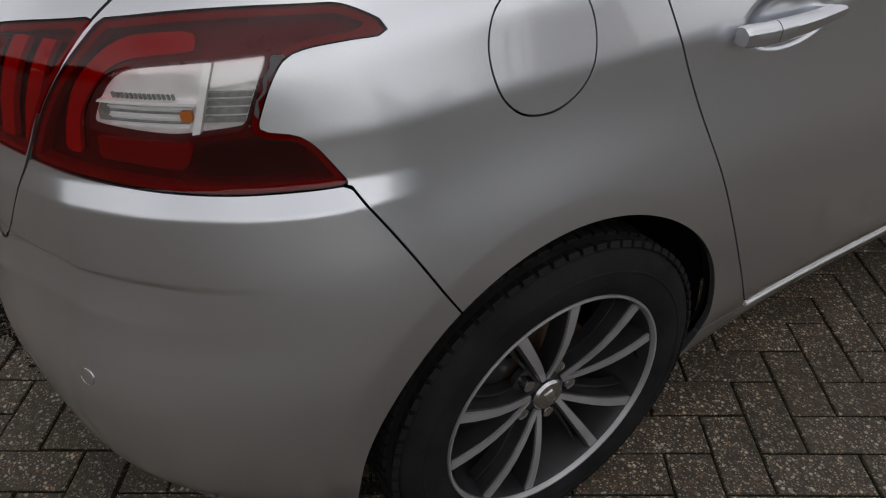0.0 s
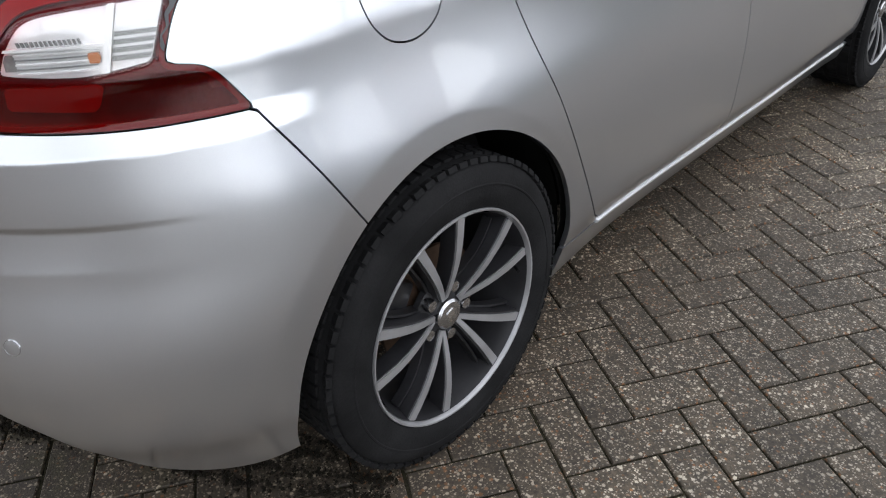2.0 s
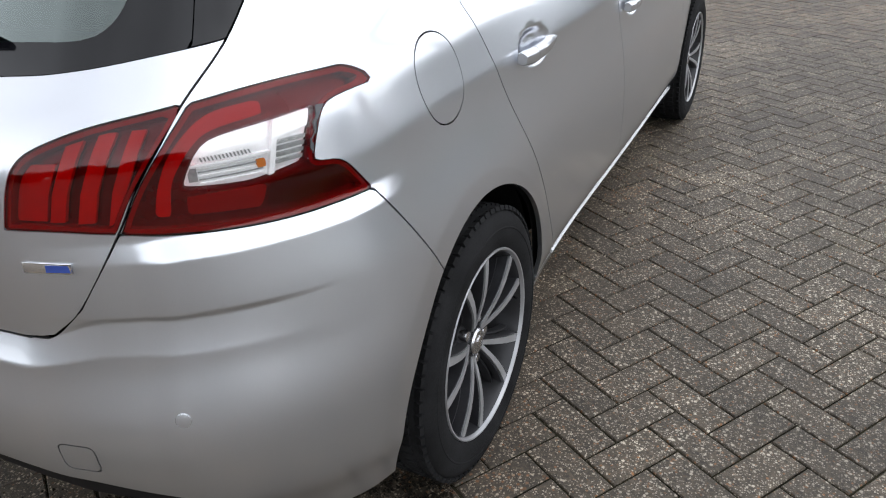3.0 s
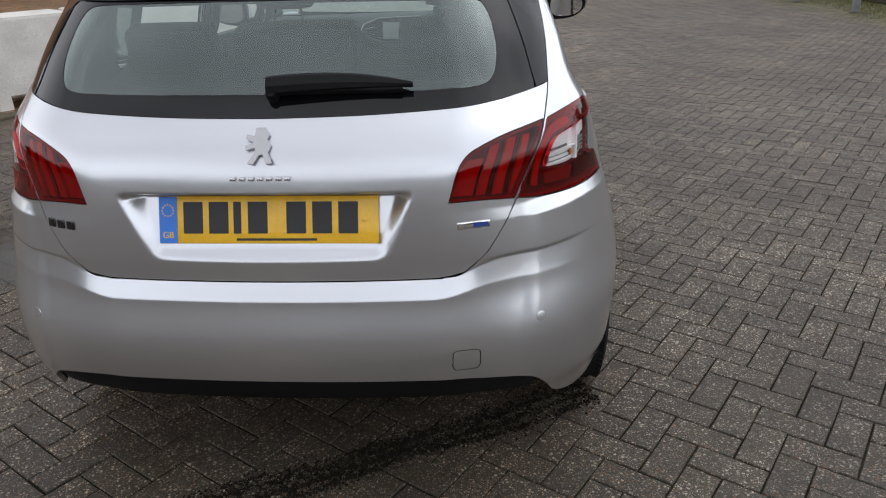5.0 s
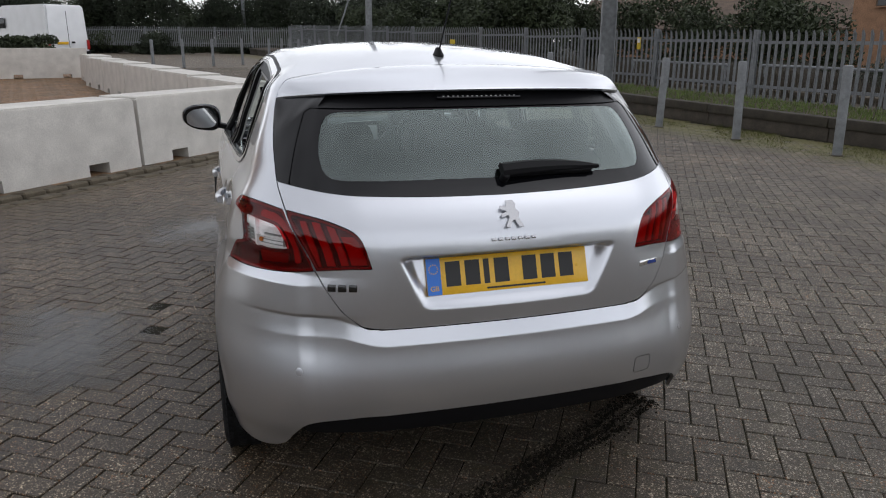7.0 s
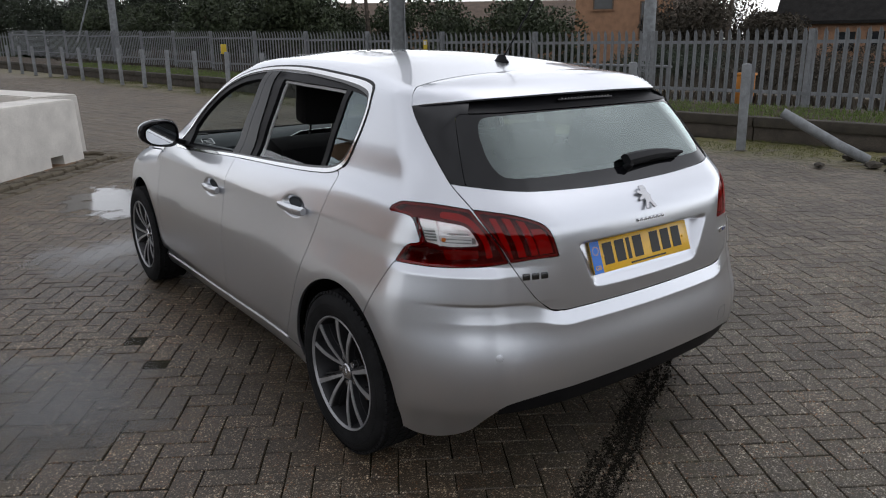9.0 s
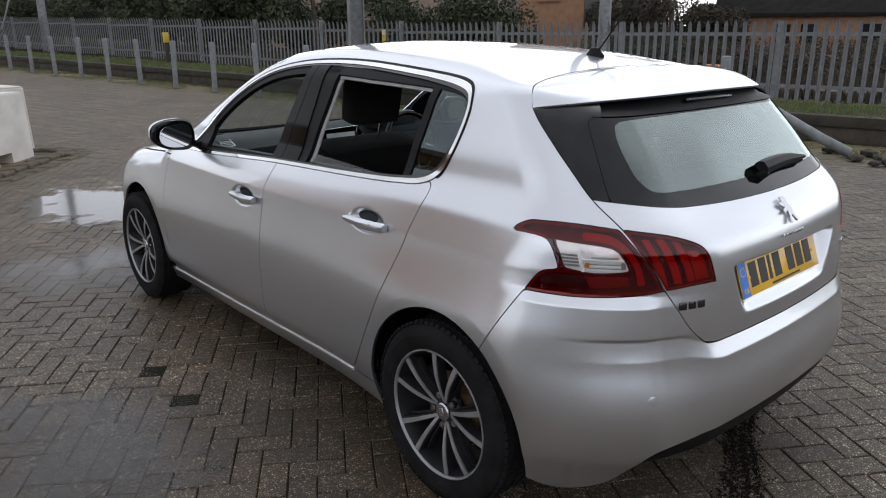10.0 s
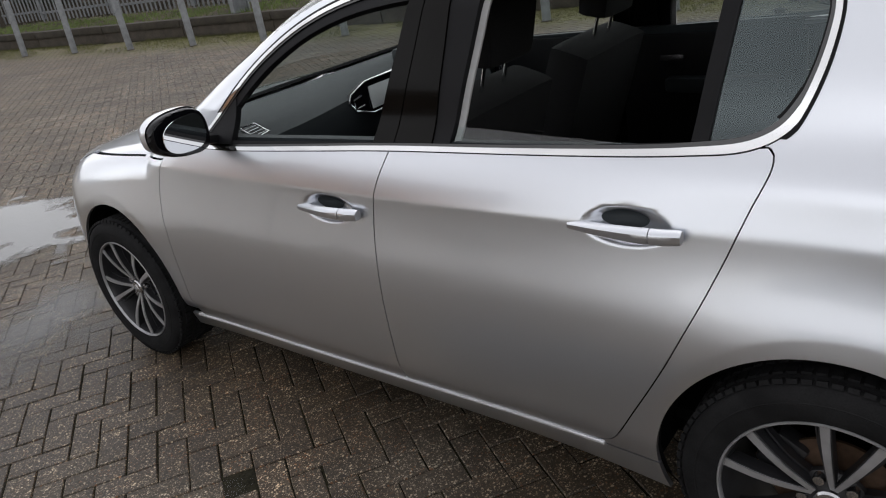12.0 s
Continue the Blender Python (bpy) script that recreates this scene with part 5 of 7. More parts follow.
    part("cap_emblem", a_box((0.018, 0.026, 0.002), Matrix.Translation((0, 0, 0.0750)) @ Matrix.Rotation(radians(20), 4, "Z"), 0.0006), CHROME, cap)
    part("brake_disc", closed_lathe([(0.125, 0.012), (0.125, 0.020), (0.060, 0.022)], 48), RUST, parent, "rusty brake disc")
    part("brake_caliper", a_box((0.075, 0.10, 0.05), Matrix.Rotation(radians(150), 4, "Z") @ Matrix.Translation((0.120, 0, 0.012)), 0.012), ALLOY_DARK, parent, "grey brake caliper")
    part("valve", tube([(0.190, 0.015, 0.072), (0.178, 0.014, 0.094)], 0.0035, 8), BLACK, rim)


for y0, name, turn in ((0.0, "rear_wheel", 100), (2.618, "front_wheel", 62)):
    for s in (1, -1):
        wheel = new(name)
        wheel.empty_display_size = 0.1
        wheel.parent = car
        wheel["label"] = "ten-spoke alloy wheel with a black tyre"
        build_wheel(turn if s > 0 else 180 - turn, wheel)
        # local x points forward on the right, rearward on the left; local z outward
        m = Matrix(((0, 0, s, s * 0.768), (s, 0, 0, y0), (0, 1, 0, 0.3085), (0, 0, 0, 1)))
        wheel.matrix_local = m
    for s in (1, -1):
        bm = lathe([(0.372, -0.02), (0.372, -0.30), (0.05, -0.32)], 48, Matrix(((0, 0, s, s * 0.84), (s, 0, 0, y0), (0, 1, 0, 0.315), (0, 0, 0, 1))))
        bmesh.ops.delete(bm, geom=[v for v in bm.verts if v.co.z < 0.24], context="VERTS")
        part("wheel_liner", bm, FELT, car, "black felt wheel arch liner")
part("underbody", a_box((1.30, 3.3, 0.05), Matrix.Translation((0, 1.45, 0.245)), 0.01), DARK, car, "dark underbody")
part("exhaust_box", a_box((0.50, 0.26, 0.12), Matrix.Translation((0.15, -0.40, 0.30)), 0.04), DARK, car, "dark silencer")
part("rear_beam", tube([(-0.70, 0.0, 0.30), (0.70, 0.0, 0.30)], 0.05, 12), DARK, car)


# ---- the car's interior ----
def cushion(size, m, puff=0.25):
    bm = bmesh.new()
    bmesh.ops.create_cube(bm, size=1)
    bmesh.ops.subdivide_edges(bm, edges=bm.edges[:], cuts=5, use_grid_fill=True)
    for v in bm.verts:
        d = Vector((abs(v.co.x), abs(v.co.y), abs(v.co.z))) * 2
        r = (d.x ** 5 + d.y ** 5 + d.z ** 5) ** 0.2
        v.co = v.co * ((1 - puff) + puff / max(r, 1e-6)) if r > 0 else v.co
        v.co = Vector((v.co.x * size[0], v.co.y * size[1], v.co.z * size[2]))
    bmesh.ops.transform(bm, matrix=m, verts=bm.verts[:])
    return bm


cabin = new("cabin")
cabin.parent = car
cabin["label"] = "dark cabin with cloth seats"
for x in (-0.36, 0.36):
    seat = part("front_seat", cushion((0.52, 0.54, 0.18), Matrix.Translation((x, 1.42, 0.52))), CLOTH, cabin, "black cloth front seat")
    part("seat_back", cushion((0.50, 0.15, 0.55), Matrix.Translation((x, 1.12, 0.78)) @ Matrix.Rotation(radians(18), 4, "X")), CLOTH, seat)
    part("head_restraint", cushion((0.25, 0.11, 0.265), Matrix.Translation((x, 0.985, 1.250)) @ Matrix.Rotation(radians(12), 4, "X"), 0.5), CLOTH, seat, "black head restraint")
    for d in (-0.06, 0.06):
        part("restraint_post", tube([(x + d, 1.04, 1.03), (x + d, 0.995, 1.18)], 0.006, 10), CHROME, seat, "chrome head restraint post")
bench = part("rear_bench", cushion((1.26, 0.52, 0.18), Matrix.Translation((0, 0.42, 0.52))), CLOTH, cabin, "black cloth rear bench")
part("bench_back", cushion((1.26, 0.16, 0.56), Matrix.Translation((0, 0.06, 0.78)) @ Matrix.Rotation(radians(20), 4, "X")), CLOTH, bench)
for x in (-0.42, 0.0, 0.42):
    part("head_restraint", cushion((0.26, 0.09, 0.13), Matrix.Translation((x, -0.05, 1.105)) @ Matrix.Rotation(radians(14), 4, "X"), 0.5), CLOTH, bench, "black rear head restraint")
    for d in (-0.05, 0.05):
        part("restraint_post", tube([(x + d, -0.01, 1.00), (x + d, -0.03, 1.07)], 0.005, 8), CHROME, bench)
part("cabin_floor", a_box((1.40, 2.7, 0.04), Matrix.Translation((0, 1.05, 0.32)), 0.01), DARK, cabin)
part("parcel_shelf", a_box((1.16, 0.42, 0.02), Matrix.Translation((0, -0.26, 0.955)), 0.005), DASH, cabin, "dark parcel shelf")
dash = bmesh.new()
rows = []
for k in range(13):
    x = -0.72 + 1.44 * k / 12
    hump = 0.020 * math.exp(-((x - 0.36) / 0.20) ** 2)
    deep = 0.10 * math.exp(-(x / 0.35) ** 2)
    rows.append([dash.verts.new((x, y + (deep if y < 2.1 else 0), z)) for y, z in
                 ((2.25, 0.960), (2.02, 0.985 + hump), (1.80, 0.972 + hump * 1.5), (1.75, 0.940 + hump), (1.745, 0.86), (1.78, 0.74), (1.87, 0.60), (2.25, 0.55))])
for a, b in zip(rows, rows[1:]):
    for k in range(7):
        dash.faces.new((a[k], a[k + 1], b[k + 1], b[k]))
bmesh.ops.recalc_face_normals(dash, faces=dash.faces[:])
dashboard = part("dashboard", dash, DASH, cabin, "dark grey dashboard", soft=50)
pod = [(-0.185, 0.925), (-0.168, 0.953), (-0.085, 0.984), (0.140, 0.990), (0.180, 0.930), (0.125, 0.866), (-0.060, 0.858), (-0.150, 0.886)]
part("screen_frame", prism(pod, 0.020, Matrix.Translation((0, 1.845, 0)) @ Matrix.Rotation(radians(90), 4, "X")), GLOSS, dashboard, "gloss black screen surround")
# the screen's shine is painted as a pale base colour
part("touch_screen", a_box((0.185, 0.006, 0.088), Matrix.Translation((0.025, 1.822, 0.918)) @ Matrix.Rotation(radians(-6), 4, "X"), 0.002), SCREEN, dashboard, "touch screen, its pale shine put into the colour")
part("screen_edge", tube([(x, 1.824, z) for x, z in pod + pod[:1]], 0.0035, 8), CHROME, dashboard, "chrome edge round the screen")
part("vent_bracket", tube([(-0.115, 1.822, 0.937), (-0.160, 1.822, 0.930), (-0.155, 1.822, 0.896), (-0.105, 1.822, 0.898)], 0.003, 8), CHROME, dashboard, "bright air vent bracket")
for x in (-0.64, 0.64):
    vent = part("air_vent", a_box((0.115, 0.02, 0.060), Matrix.Translation((x, 1.738, 0.895)), 0.008), SATIN, dashboard, "air vent with bright frame")
    part("vent_grille", a_box((0.098, 0.02, 0.044), Matrix.Translation((x, 1.735, 0.895)), 0.006), BLACK, vent)
    part("vent_blade", a_box((0.096, 0.02, 0.004), Matrix.Translation((x, 1.733, 0.895))), SATIN, vent)
ring = [(-0.700, 1.750, 0.957), (-0.640, 1.752, 0.962), (-0.632, 1.830, 0.984), (-0.688, 1.836, 0.982), (-0.700, 1.750, 0.957)]
end_vent = part("end_vent", tube(ring, 0.0035, 8), CHROME, dashboard, "chrome-edged end vent")
for k in range(4):
    y = 1.766 + 0.017 * k
    part("vent_slat", tube([(-0.694 + 0.002 * k, y, 0.961 + 0.0052 * k), (-0.641 + 0.002 * k, y, 0.964 + 0.0050 * k)], 0.0018, 6), SATIN, end_vent)
part("defrost_vent", a_box((0.10, 0.03, 0.006), Matrix.Translation((-0.62, 2.06, 0.985)), 0.002), BLACK, dashboard)
WM = Matrix.Translation((0.375, 1.62, 0.905)) @ Matrix.Rotation(radians(68), 4, "X")
wheel_pts = [WM @ Vector((0.172 * math.cos(a), 0.165 * math.sin(a), 0)) for a in (2 * math.pi * k / 40 for k in range(41))]
steering = part("steering_wheel", tube(wheel_pts, 0.015, 10), GLOSS, cabin, "black leather steering wheel")
part("wheel_boss", cushion((0.15, 0.12, 0.05), WM @ Matrix.Translation((0, -0.01, -0.005)), 0.5), DASH, steering)
for a in (-20, 200, 270):
    d = Vector((math.cos(radians(a)), math.sin(radians(a)), 0))
    part("wheel_spoke", tube([WM @ (d * 0.06), WM @ (d * 0.165)], 0.010, 8), SATIN, steering, "bright steering wheel spoke")
part("instrument_hood", cushion((0.34, 0.14, 0.08), Matrix.Translation((0.375, 1.86, 1.005)), 0.5), DASH, dashboard)
part("rear_view_mirror", cushion((0.22, 0.03, 0.07), Matrix.Translation((0.02, 1.50, 1.310)), 0.5), GLOSS, cabin, "black interior mirror")
for s in (-1, 1):
    for y0, y1 in ((1.16, 2.12), (0.42, 1.12)):
        card = part("door_card", a_box((0.030, y1 - y0, 0.66), Matrix.Translation((s * 0.735, (y0 + y1) / 2, 0.645)) @ Matrix.Rotation(radians(-3 * s), 4, "Y"), 0.01), BLACK, cabin, "black door lining")
        part("door_pull", cushion((0.04, 0.10, 0.025), Matrix.Translation((s * 0.70, y1 - 0.22, 0.885)), 0.5), SATIN, card, "bright inner door pull")
        part("arm_rest", cushion((0.07, 0.42, 0.06), Matrix.Translation((s * 0.70, (y0 + y1) / 2 - 0.05, 0.78)), 0.5), DASH, card)
for s in (-1, 1):
    part("door_top", prism([(0.44, 0.940), (2.10, 0.885), (2.10, 0.962), (1.30, 0.992), (0.44, 1.018)], 0.03, Matrix.Translation((s * 0.728 - 0.015, 0, 0)) @ Matrix(((0, 0, 1, 0), (1, 0, 0, 0), (0, 1, 0, 0), (0, 0, 0, 1)))), DASH, cabin, "dark door top lining")
part("sun_visor", a_box((0.36, 0.14, 0.015), Matrix.Translation((-0.34, 1.36, 1.385)) @ Matrix.Rotation(radians(-8), 4, "X"), 0.006), LINING, cabin)
part("belt_anchor", a_box((0.02, 0.03, 0.10), Matrix.Translation((-0.60, 1.02, 1.20)), 0.006), BLACK, cabin)


# ---- concrete barriers and kerb ----
CONCRETE = material("pale cast concrete", (0.60, 0.575, 0.53), 0.9, mottle=0.12, grain=0.09, scale=3.4, fine=75, bump=0.5, depth=0.005)
KERB = material("dark kerb stone", (0.088, 0.072, 0.048), 0.9, mottle=0.35, grain=0.3, scale=6, fine=150, bump=0.5)


def barrier(start, end, label, high=0.80, wide=0.62):
    """A concrete block barrier whose front foot runs from start to end; it stands to the left of that line, with two lifting slots."""
    a, b = Vector(start), Vector(end)
    d = b - a
    length = d.length
    turn = math.atan2(d.y, d.x)
    bm = bmesh.new()
    slot_w, slot_h = 0.27, 0.125
    edges = [0, length * 0.24 - slot_w / 2, length * 0.24 + slot_w / 2, length * 0.76 - slot_w / 2, length * 0.76 + slot_w / 2, length]
    # outline of the long face, with two slots from below
    outline = [(0, 0), (edges[1], 0), (edges[1], slot_h), (edges[2], slot_h), (edges[2], 0), (edges[3], 0), (edges[3], slot_h), (edges[4], slot_h), (edges[4], 0), (length, 0), (length, high - 0.016), (length - 0.016, high), (0.016, high), (0, high - 0.016)]
    front = [bm.verts.new((x, 0.03 * (1 - z / high) * -1, z)) for x, z in outline]
    back = [bm.verts.new((x, wide + 0.03 * (1 - z / high), z)) for x, z in outline]
    bm.faces.new(front)
    bm.faces.new(list(reversed(back)))
    n = len(outline)
    for i in range(n):
        bm.faces.new((front[i], back[i], back[(i + 1) % n], front[(i + 1) % n]))
    bmesh.ops.recalc_face_normals(bm, faces=bm.faces[:])
    long_edges = [e for e in bm.edges if all(v.co.z > high - 0.04 for v in e.verts)]
    bmesh.ops.bevel(bm, geom=long_edges, offset=0.018, segments=2, affect="EDGES")
    bmesh.ops.triangulate(bm, faces=[f for f in bm.faces if len(f.verts) > 4])
    ob = part("concrete_barrier", bm, CONCRETE, None, label, soft=30)
    ob.matrix_world = Matrix.Translation((a.x, a.y, float(gz((a.y + b.y) / 2)))) @ Matrix.Rotation(turn, 4, "Z")
    return tagged(ob, category="barrier", group="concrete barriers round the yard")


J0 = Vector((-0.10, 8.55))
way1 = Vector((-1.68, -1.92)).normalized()
near = "pale whitewashed concrete block barrier on the kerb"
p0 = J0
for k in range(4):
    p1 = p0 + way1 * 2.47
    barrier(p1, p0, near)
    p0 = p1 + way1 * 0.05
far_label = "weathered grey concrete block barrier in a row"
corner = Vector((0.05, 9.15))
for k in range(5):
    q = corner + (Vector((-3.75, 20.9)) - corner).normalized() * 2.47
    barrier(corner, q, far_label, 0.80)
    corner = q + (q - corner).normalized() * 0.04
barrier((-3.75, 21.6), (-4.35, 23.9), "weathered grey concrete block barrier with a white tag", 0.80)
p0 = Vector((-4.9, 24.9))
lettered = None
for k in range(3):
    p1 = p0 + Vector((-2.55, -0.55)).normalized() * 2.75
    made = barrier(p1, p0, far_label if k != 1 else "grey concrete barrier with faded white markings", 0.95)
    if k == 1:
        lettered = made
    p0 = p1 + (p1 - p0).normalized() * 0.05
FADED = material("faded white marking", (0.62, 0.62, 0.60), 0.9, mottle=0.25, grain=0.2, scale=18)
for k, (x, z, w, hgt) in enumerate(((0.95, 0.72, 0.55, 0.09), (1.75, 0.72, 0.60, 0.09), (1.35, 0.55, 1.40, 0.09), (1.35, 0.40, 1.60, 0.04))):
    part("marking_bar", a_box((w, 0.006, hgt), Matrix.Translation((x, -0.022, z))), FADED, lettered, "faded white bar")

# kerb: small dark setts along the foot of the barriers, rounding the end
kerb = tagged(new("kerb"), "low kerb of dark stone setts at the barriers' foot", "kerb", kind="structure")
sett = bmesh.new()
box(sett, (0.235, 0.22, 0.12), Matrix(), 0.018, 1)
sett_mesh = None
across = Vector((-way1.y, way1.x))
if across.y > 0:
    across = -across
path = []
start = J0 + across * 0.30 - way1 * 0.05
for k in range(34):
    path.append((start + way1 * 0.25 * k, math.atan2(way1.y, way1.x)))
for k in range(1, 8):
    a = math.atan2(across.y, across.x) + k * 0.24
    c = J0 + Vector((-0.02, 0.02))
    path.append((c + Vector((math.cos(a), math.sin(a))) * 0.40, a + math.pi / 2))
rows_of_setts = len(path)
for k in range(40):
    path.append((J0 + across * 0.535 - way1 * 0.05 + way1 * 0.25 * k, math.atan2(way1.y, way1.x)))
for k in range(1, 9):
    a = math.atan2(across.y, across.x) + k * 0.20
    path.append((J0 + Vector((-0.02, 0.02)) + Vector((math.cos(a), math.sin(a))) * 0.62, a + math.pi / 2))
for k, (p, a) in enumerate(path):
    if sett_mesh is None:
        ob = part("sett", sett, KERB, kerb, soft=30)
        sett_mesh = ob.data
    else:
        ob = new("sett", sett_mesh)
        ob.parent = kerb
    ob.matrix_world = Matrix.Translation((p.x, p.y, float(gz(p.y)) - (0.026 if k < rows_of_setts else 0.050) + 0.006 * math.sin(k * 2.3))) @ Matrix.Rotation(a + 0.03 * math.sin(k * 5.1), 4, "Z") @ Matrix.Rotation(0.10, 4, "X")


# ---- steel posts, low wall, verge and palisade fence ----
GALV = material("weathered galvanised steel", (0.19, 0.20, 0.208), 0.6, 0.25, mottle=0.22, grain=0.10, scale=7, fine=120, wear=0.12)
GALV_POST = material("dull galvanised post", (0.20, 0.21, 0.216), 0.65, 0.2, mottle=0.25, grain=0.12, scale=9, fine=90)
SLEEPER = material("weathered dark grey sleeper", (0.062, 0.052, 0.040), 0.9, mottle=0.35, grain=0.3, scale=5, fine=90, bump=0.5)
SLEEPER_TOP = material("dark damp sleeper", (0.040, 0.034, 0.025), 0.9, mottle=0.4, grain=0.3, scale=5, fine=90, bump=0.5)
GRASS = material("short green grass", (0.105, 0.150, 0.034), 0.85, mottle=0.4, grain=0.3, scale=6, fine=60)

first_post = None
post_label = "upright galvanised steel post at the paving's edge"
rng = random.Random(4)
for k in range(20):
    y = 3.40 + 1.715 * k
    x = line_x(y, 7.20)
    lean = Matrix.Rotation(radians(rng.uniform(-1.6, 1.6)), 4, "X") @ Matrix.Rotation(radians(rng.uniform(-1.6, 1.6)), 4, "Y")
    m = Matrix.Translation((x, y, float(gz(y)) - 0.05)) @ lean
    if first_post is None:
        first_post = part("steel_post", closed_lathe([(0.062, 0.0), (0.062, 1.20), (0.058, 1.215), (0.030, 1.222)], 20), GALV_POST, None, post_label)
        tagged(first_post, category="post", group="posts along the verge")
        part("post_collar", closed_lathe([(0.085, 0.0), (0.085, 0.055), (0.064, 0.065)], 18), SLEEPER, first_post, "concrete collar")
        first_post.matrix_world = m
    else:
        copy_thing(first_post, m)
for x, y in ((1.7, 34.6), (0.4, 33.4), (-0.9, 32.2), (-2.1, 30.9), (-3.2, 29.5)):
    copy_thing(first_post, Matrix.Translation((x, y, float(gz(y)) - 0.05)))
fallen = part("fallen_post", tube([(7.30, 1.80, 0.08), (7.10, 2.10, 0.26), (6.85, 2.70, 0.62)], 0.062, 18), GALV_POST, None, "knocked-over galvanised post leaning low over rubble")
fallen.matrix_world = Matrix.Translation((0.05, -0.05, -0.02))
tagged(fallen, category="post")
rubble_rng = random.Random(8)
for k in range(9):
    s = rubble_rng.uniform(0.06, 0.12)
    bm = bmesh.new()
    bmesh.ops.create_icosphere(bm, subdivisions=1, radius=s)
    for v in bm.verts:
        v.co = Vector((v.co.x * rubble_rng.uniform(0.8, 1.3), v.co.y * rubble_rng.uniform(0.8, 1.3), v.co.z * 0.55))
    ob = part("rubble", bm, SLEEPER_TOP, None, "broken concrete lump beside the fallen post", soft=0)
    ob.matrix_world = Matrix.Translation((7.35 + rubble_rng.uniform(-0.7, 0.4), 1.75 + rubble_rng.uniform(-0.9, 0.6), 0.02 + s * 0.3))
    tagged(ob, category="rubble", group="rubble round the fallen post")

# wall of two courses
wall = tagged(new("low_wall"), "low dark sleeper wall in front of the grass verge", "wall", kind="structure")
slope_turn = math.atan2(1, -0.15)
course_low = course_top = None
for k in range(24):
    y = -7.0 + 2.42 * k
    for which in (0, 1):
        if which == 0:
            if course_low is None:
                ob = part("sleeper", a_box((2.43, 0.14, 0.22), Matrix(), 0.012), SLEEPER, wall)
                course_low = ob.data
            else:
                ob = new("sleeper", course_low)
                ob.parent = wall
            off_x, z = 0.0, 0.10
        else:
            if course_top is None:
                ob = part("top_sleeper", a_box((2.43, 0.20, 0.15), Matrix(), 0.015), SLEEPER_TOP, wall)
                course_top = ob.data
            else:
                ob = new("top_sleeper", course_top)
                ob.parent = wall
            off_x, z = -0.015, 0.285
        ob.matrix_world = Matrix.Translation((line_x(y, 8.35) + 0.07 + off_x, y, float(gz(y)) + z)) @ Matrix.Rotation(slope_turn, 4, "Z") @ Matrix.Rotation(-math.atan(0.013 / (1 + math.exp((7.0 - y) / 1.5))), 4, "Y")

# verge behind the wall
rows_y = np.arange(-9, 52, 1.0)
verge_v, verge_f = [], []
for y in rows_y:
    for d, z in ((0.14, 0.33), (0.6, 0.37), (1.3, 0.40), (2.4, 0.36), (6.0, 0.10), (14.0, -0.2)):
        verge_v.append((line_x(y, 8.35) + d, y, float(gz(y)) + z + 0.02 * math.sin(3 * y + d)))
for i in range(len(rows_y) - 1):
    for j in range(5):
        a = 6 * i + j
        verge_f.append([a, a + 1, a + 7, a + 6])
EARTH = material("brown earth and dead growth", (0.055, 0.040, 0.026), 0.95, mottle=0.5, grain=0.5, scale=2, fine=70, bump=0.8, depth=0.02)
verge = link_mesh("verge", verge_v, verge_f, EARTH, None, "raised earth verge behind the low wall")
tagged(verge, category="verge", kind="structure")


def tufts(name, count, place, size, mat, label, seed, category="grass"):
    """Many thin blades in one mesh."""
    r = np.random.RandomState(seed)
    p = np.array([place(r) for _ in range(count)])
    a = r.rand(count) * 2 * np.pi
    lean = (r.rand(count, 2) - 0.5) * size * 1.2
    w = size * (0.05 + 0.06 * r.rand(count))
    hgt = size * (0.5 + r.rand(count))
    side_v = np.stack([np.cos(a) * w, np.sin(a) * w, np.zeros(count)], 1)
    tip = p + np.column_stack([lean, hgt])
    v = np.stack([p - side_v, p + side_v, tip], 1).reshape(-1, 3)
    ob = link_mesh(name, v, [[3 * i, 3 * i + 1, 3 * i + 2] for i in range(count)], mat, None, label, smooth_faces=False)
    return tagged(ob, category=category, kind="stuff")


def on_verge(r):
    y = -6 + 40 * r.rand() ** 1.3
    d = 0.16 + 1.15 * r.rand()
    return (line_x(y, 8.35) + d, y, float(gz(y)) + 0.33 + 0.05 * d)


tufts("grass", 26000, on_verge, 0.075, GRASS, "short green grass on the verge", 3)


def on_edge(r):
    y = -5 + 36 * r.rand() ** 1.2
    d = -0.55 + 1.55 * r.rand() ** 0.6
    return (line_x(y, 7.35) + d, y, float(gz(y)) - 0.004)


def patchy(r):
    for _ in range(40):
        p = on_edge(r)
        if noise.noise(Vector((p[0] * 1.3, p[1] * 0.7, 0))) > -0.15:
            return p
    return p


tufts("moss", 42000, patchy, 0.036, MOSS, "yellow-green moss along the paving's edge", 5, "moss")

# fence in bays of eighteen pales
PITCH = 0.153
BAY = PITCH * 18


def pale_mesh():
    """A corrugated pale with a splayed three-pointed head."""
    bm = bmesh.new()
    half = [(-0.034, 0.010), (-0.022, 0.0), (-0.009, 0.012), (0.009, 0.012), (0.022, 0.0), (0.034, 0.010)]
    levels = [(0.0, 1.0, 0.0), (1.10, 1.0, 0.0), (1.17, 0.92, -0.012), (1.215, 0.55, -0.030)]
    rings = [[bm.verts.new((x * w, y + push, z)) for x, y in half] for z, w, push in levels]
    for a, b in zip(rings, rings[1:]):
        for i in range(5):
            bm.faces.new((a[i], a[i + 1], b[i + 1], b[i]))
    for i in (0, 2, 4):
        m = rings[-1][i].co.lerp(rings[-1][i + 1].co, 0.5) + Vector((0, -0.012, 0.035))
        bm.faces.new((rings[-1][i], rings[-1][i + 1], bm.verts.new(m)))
    return bm


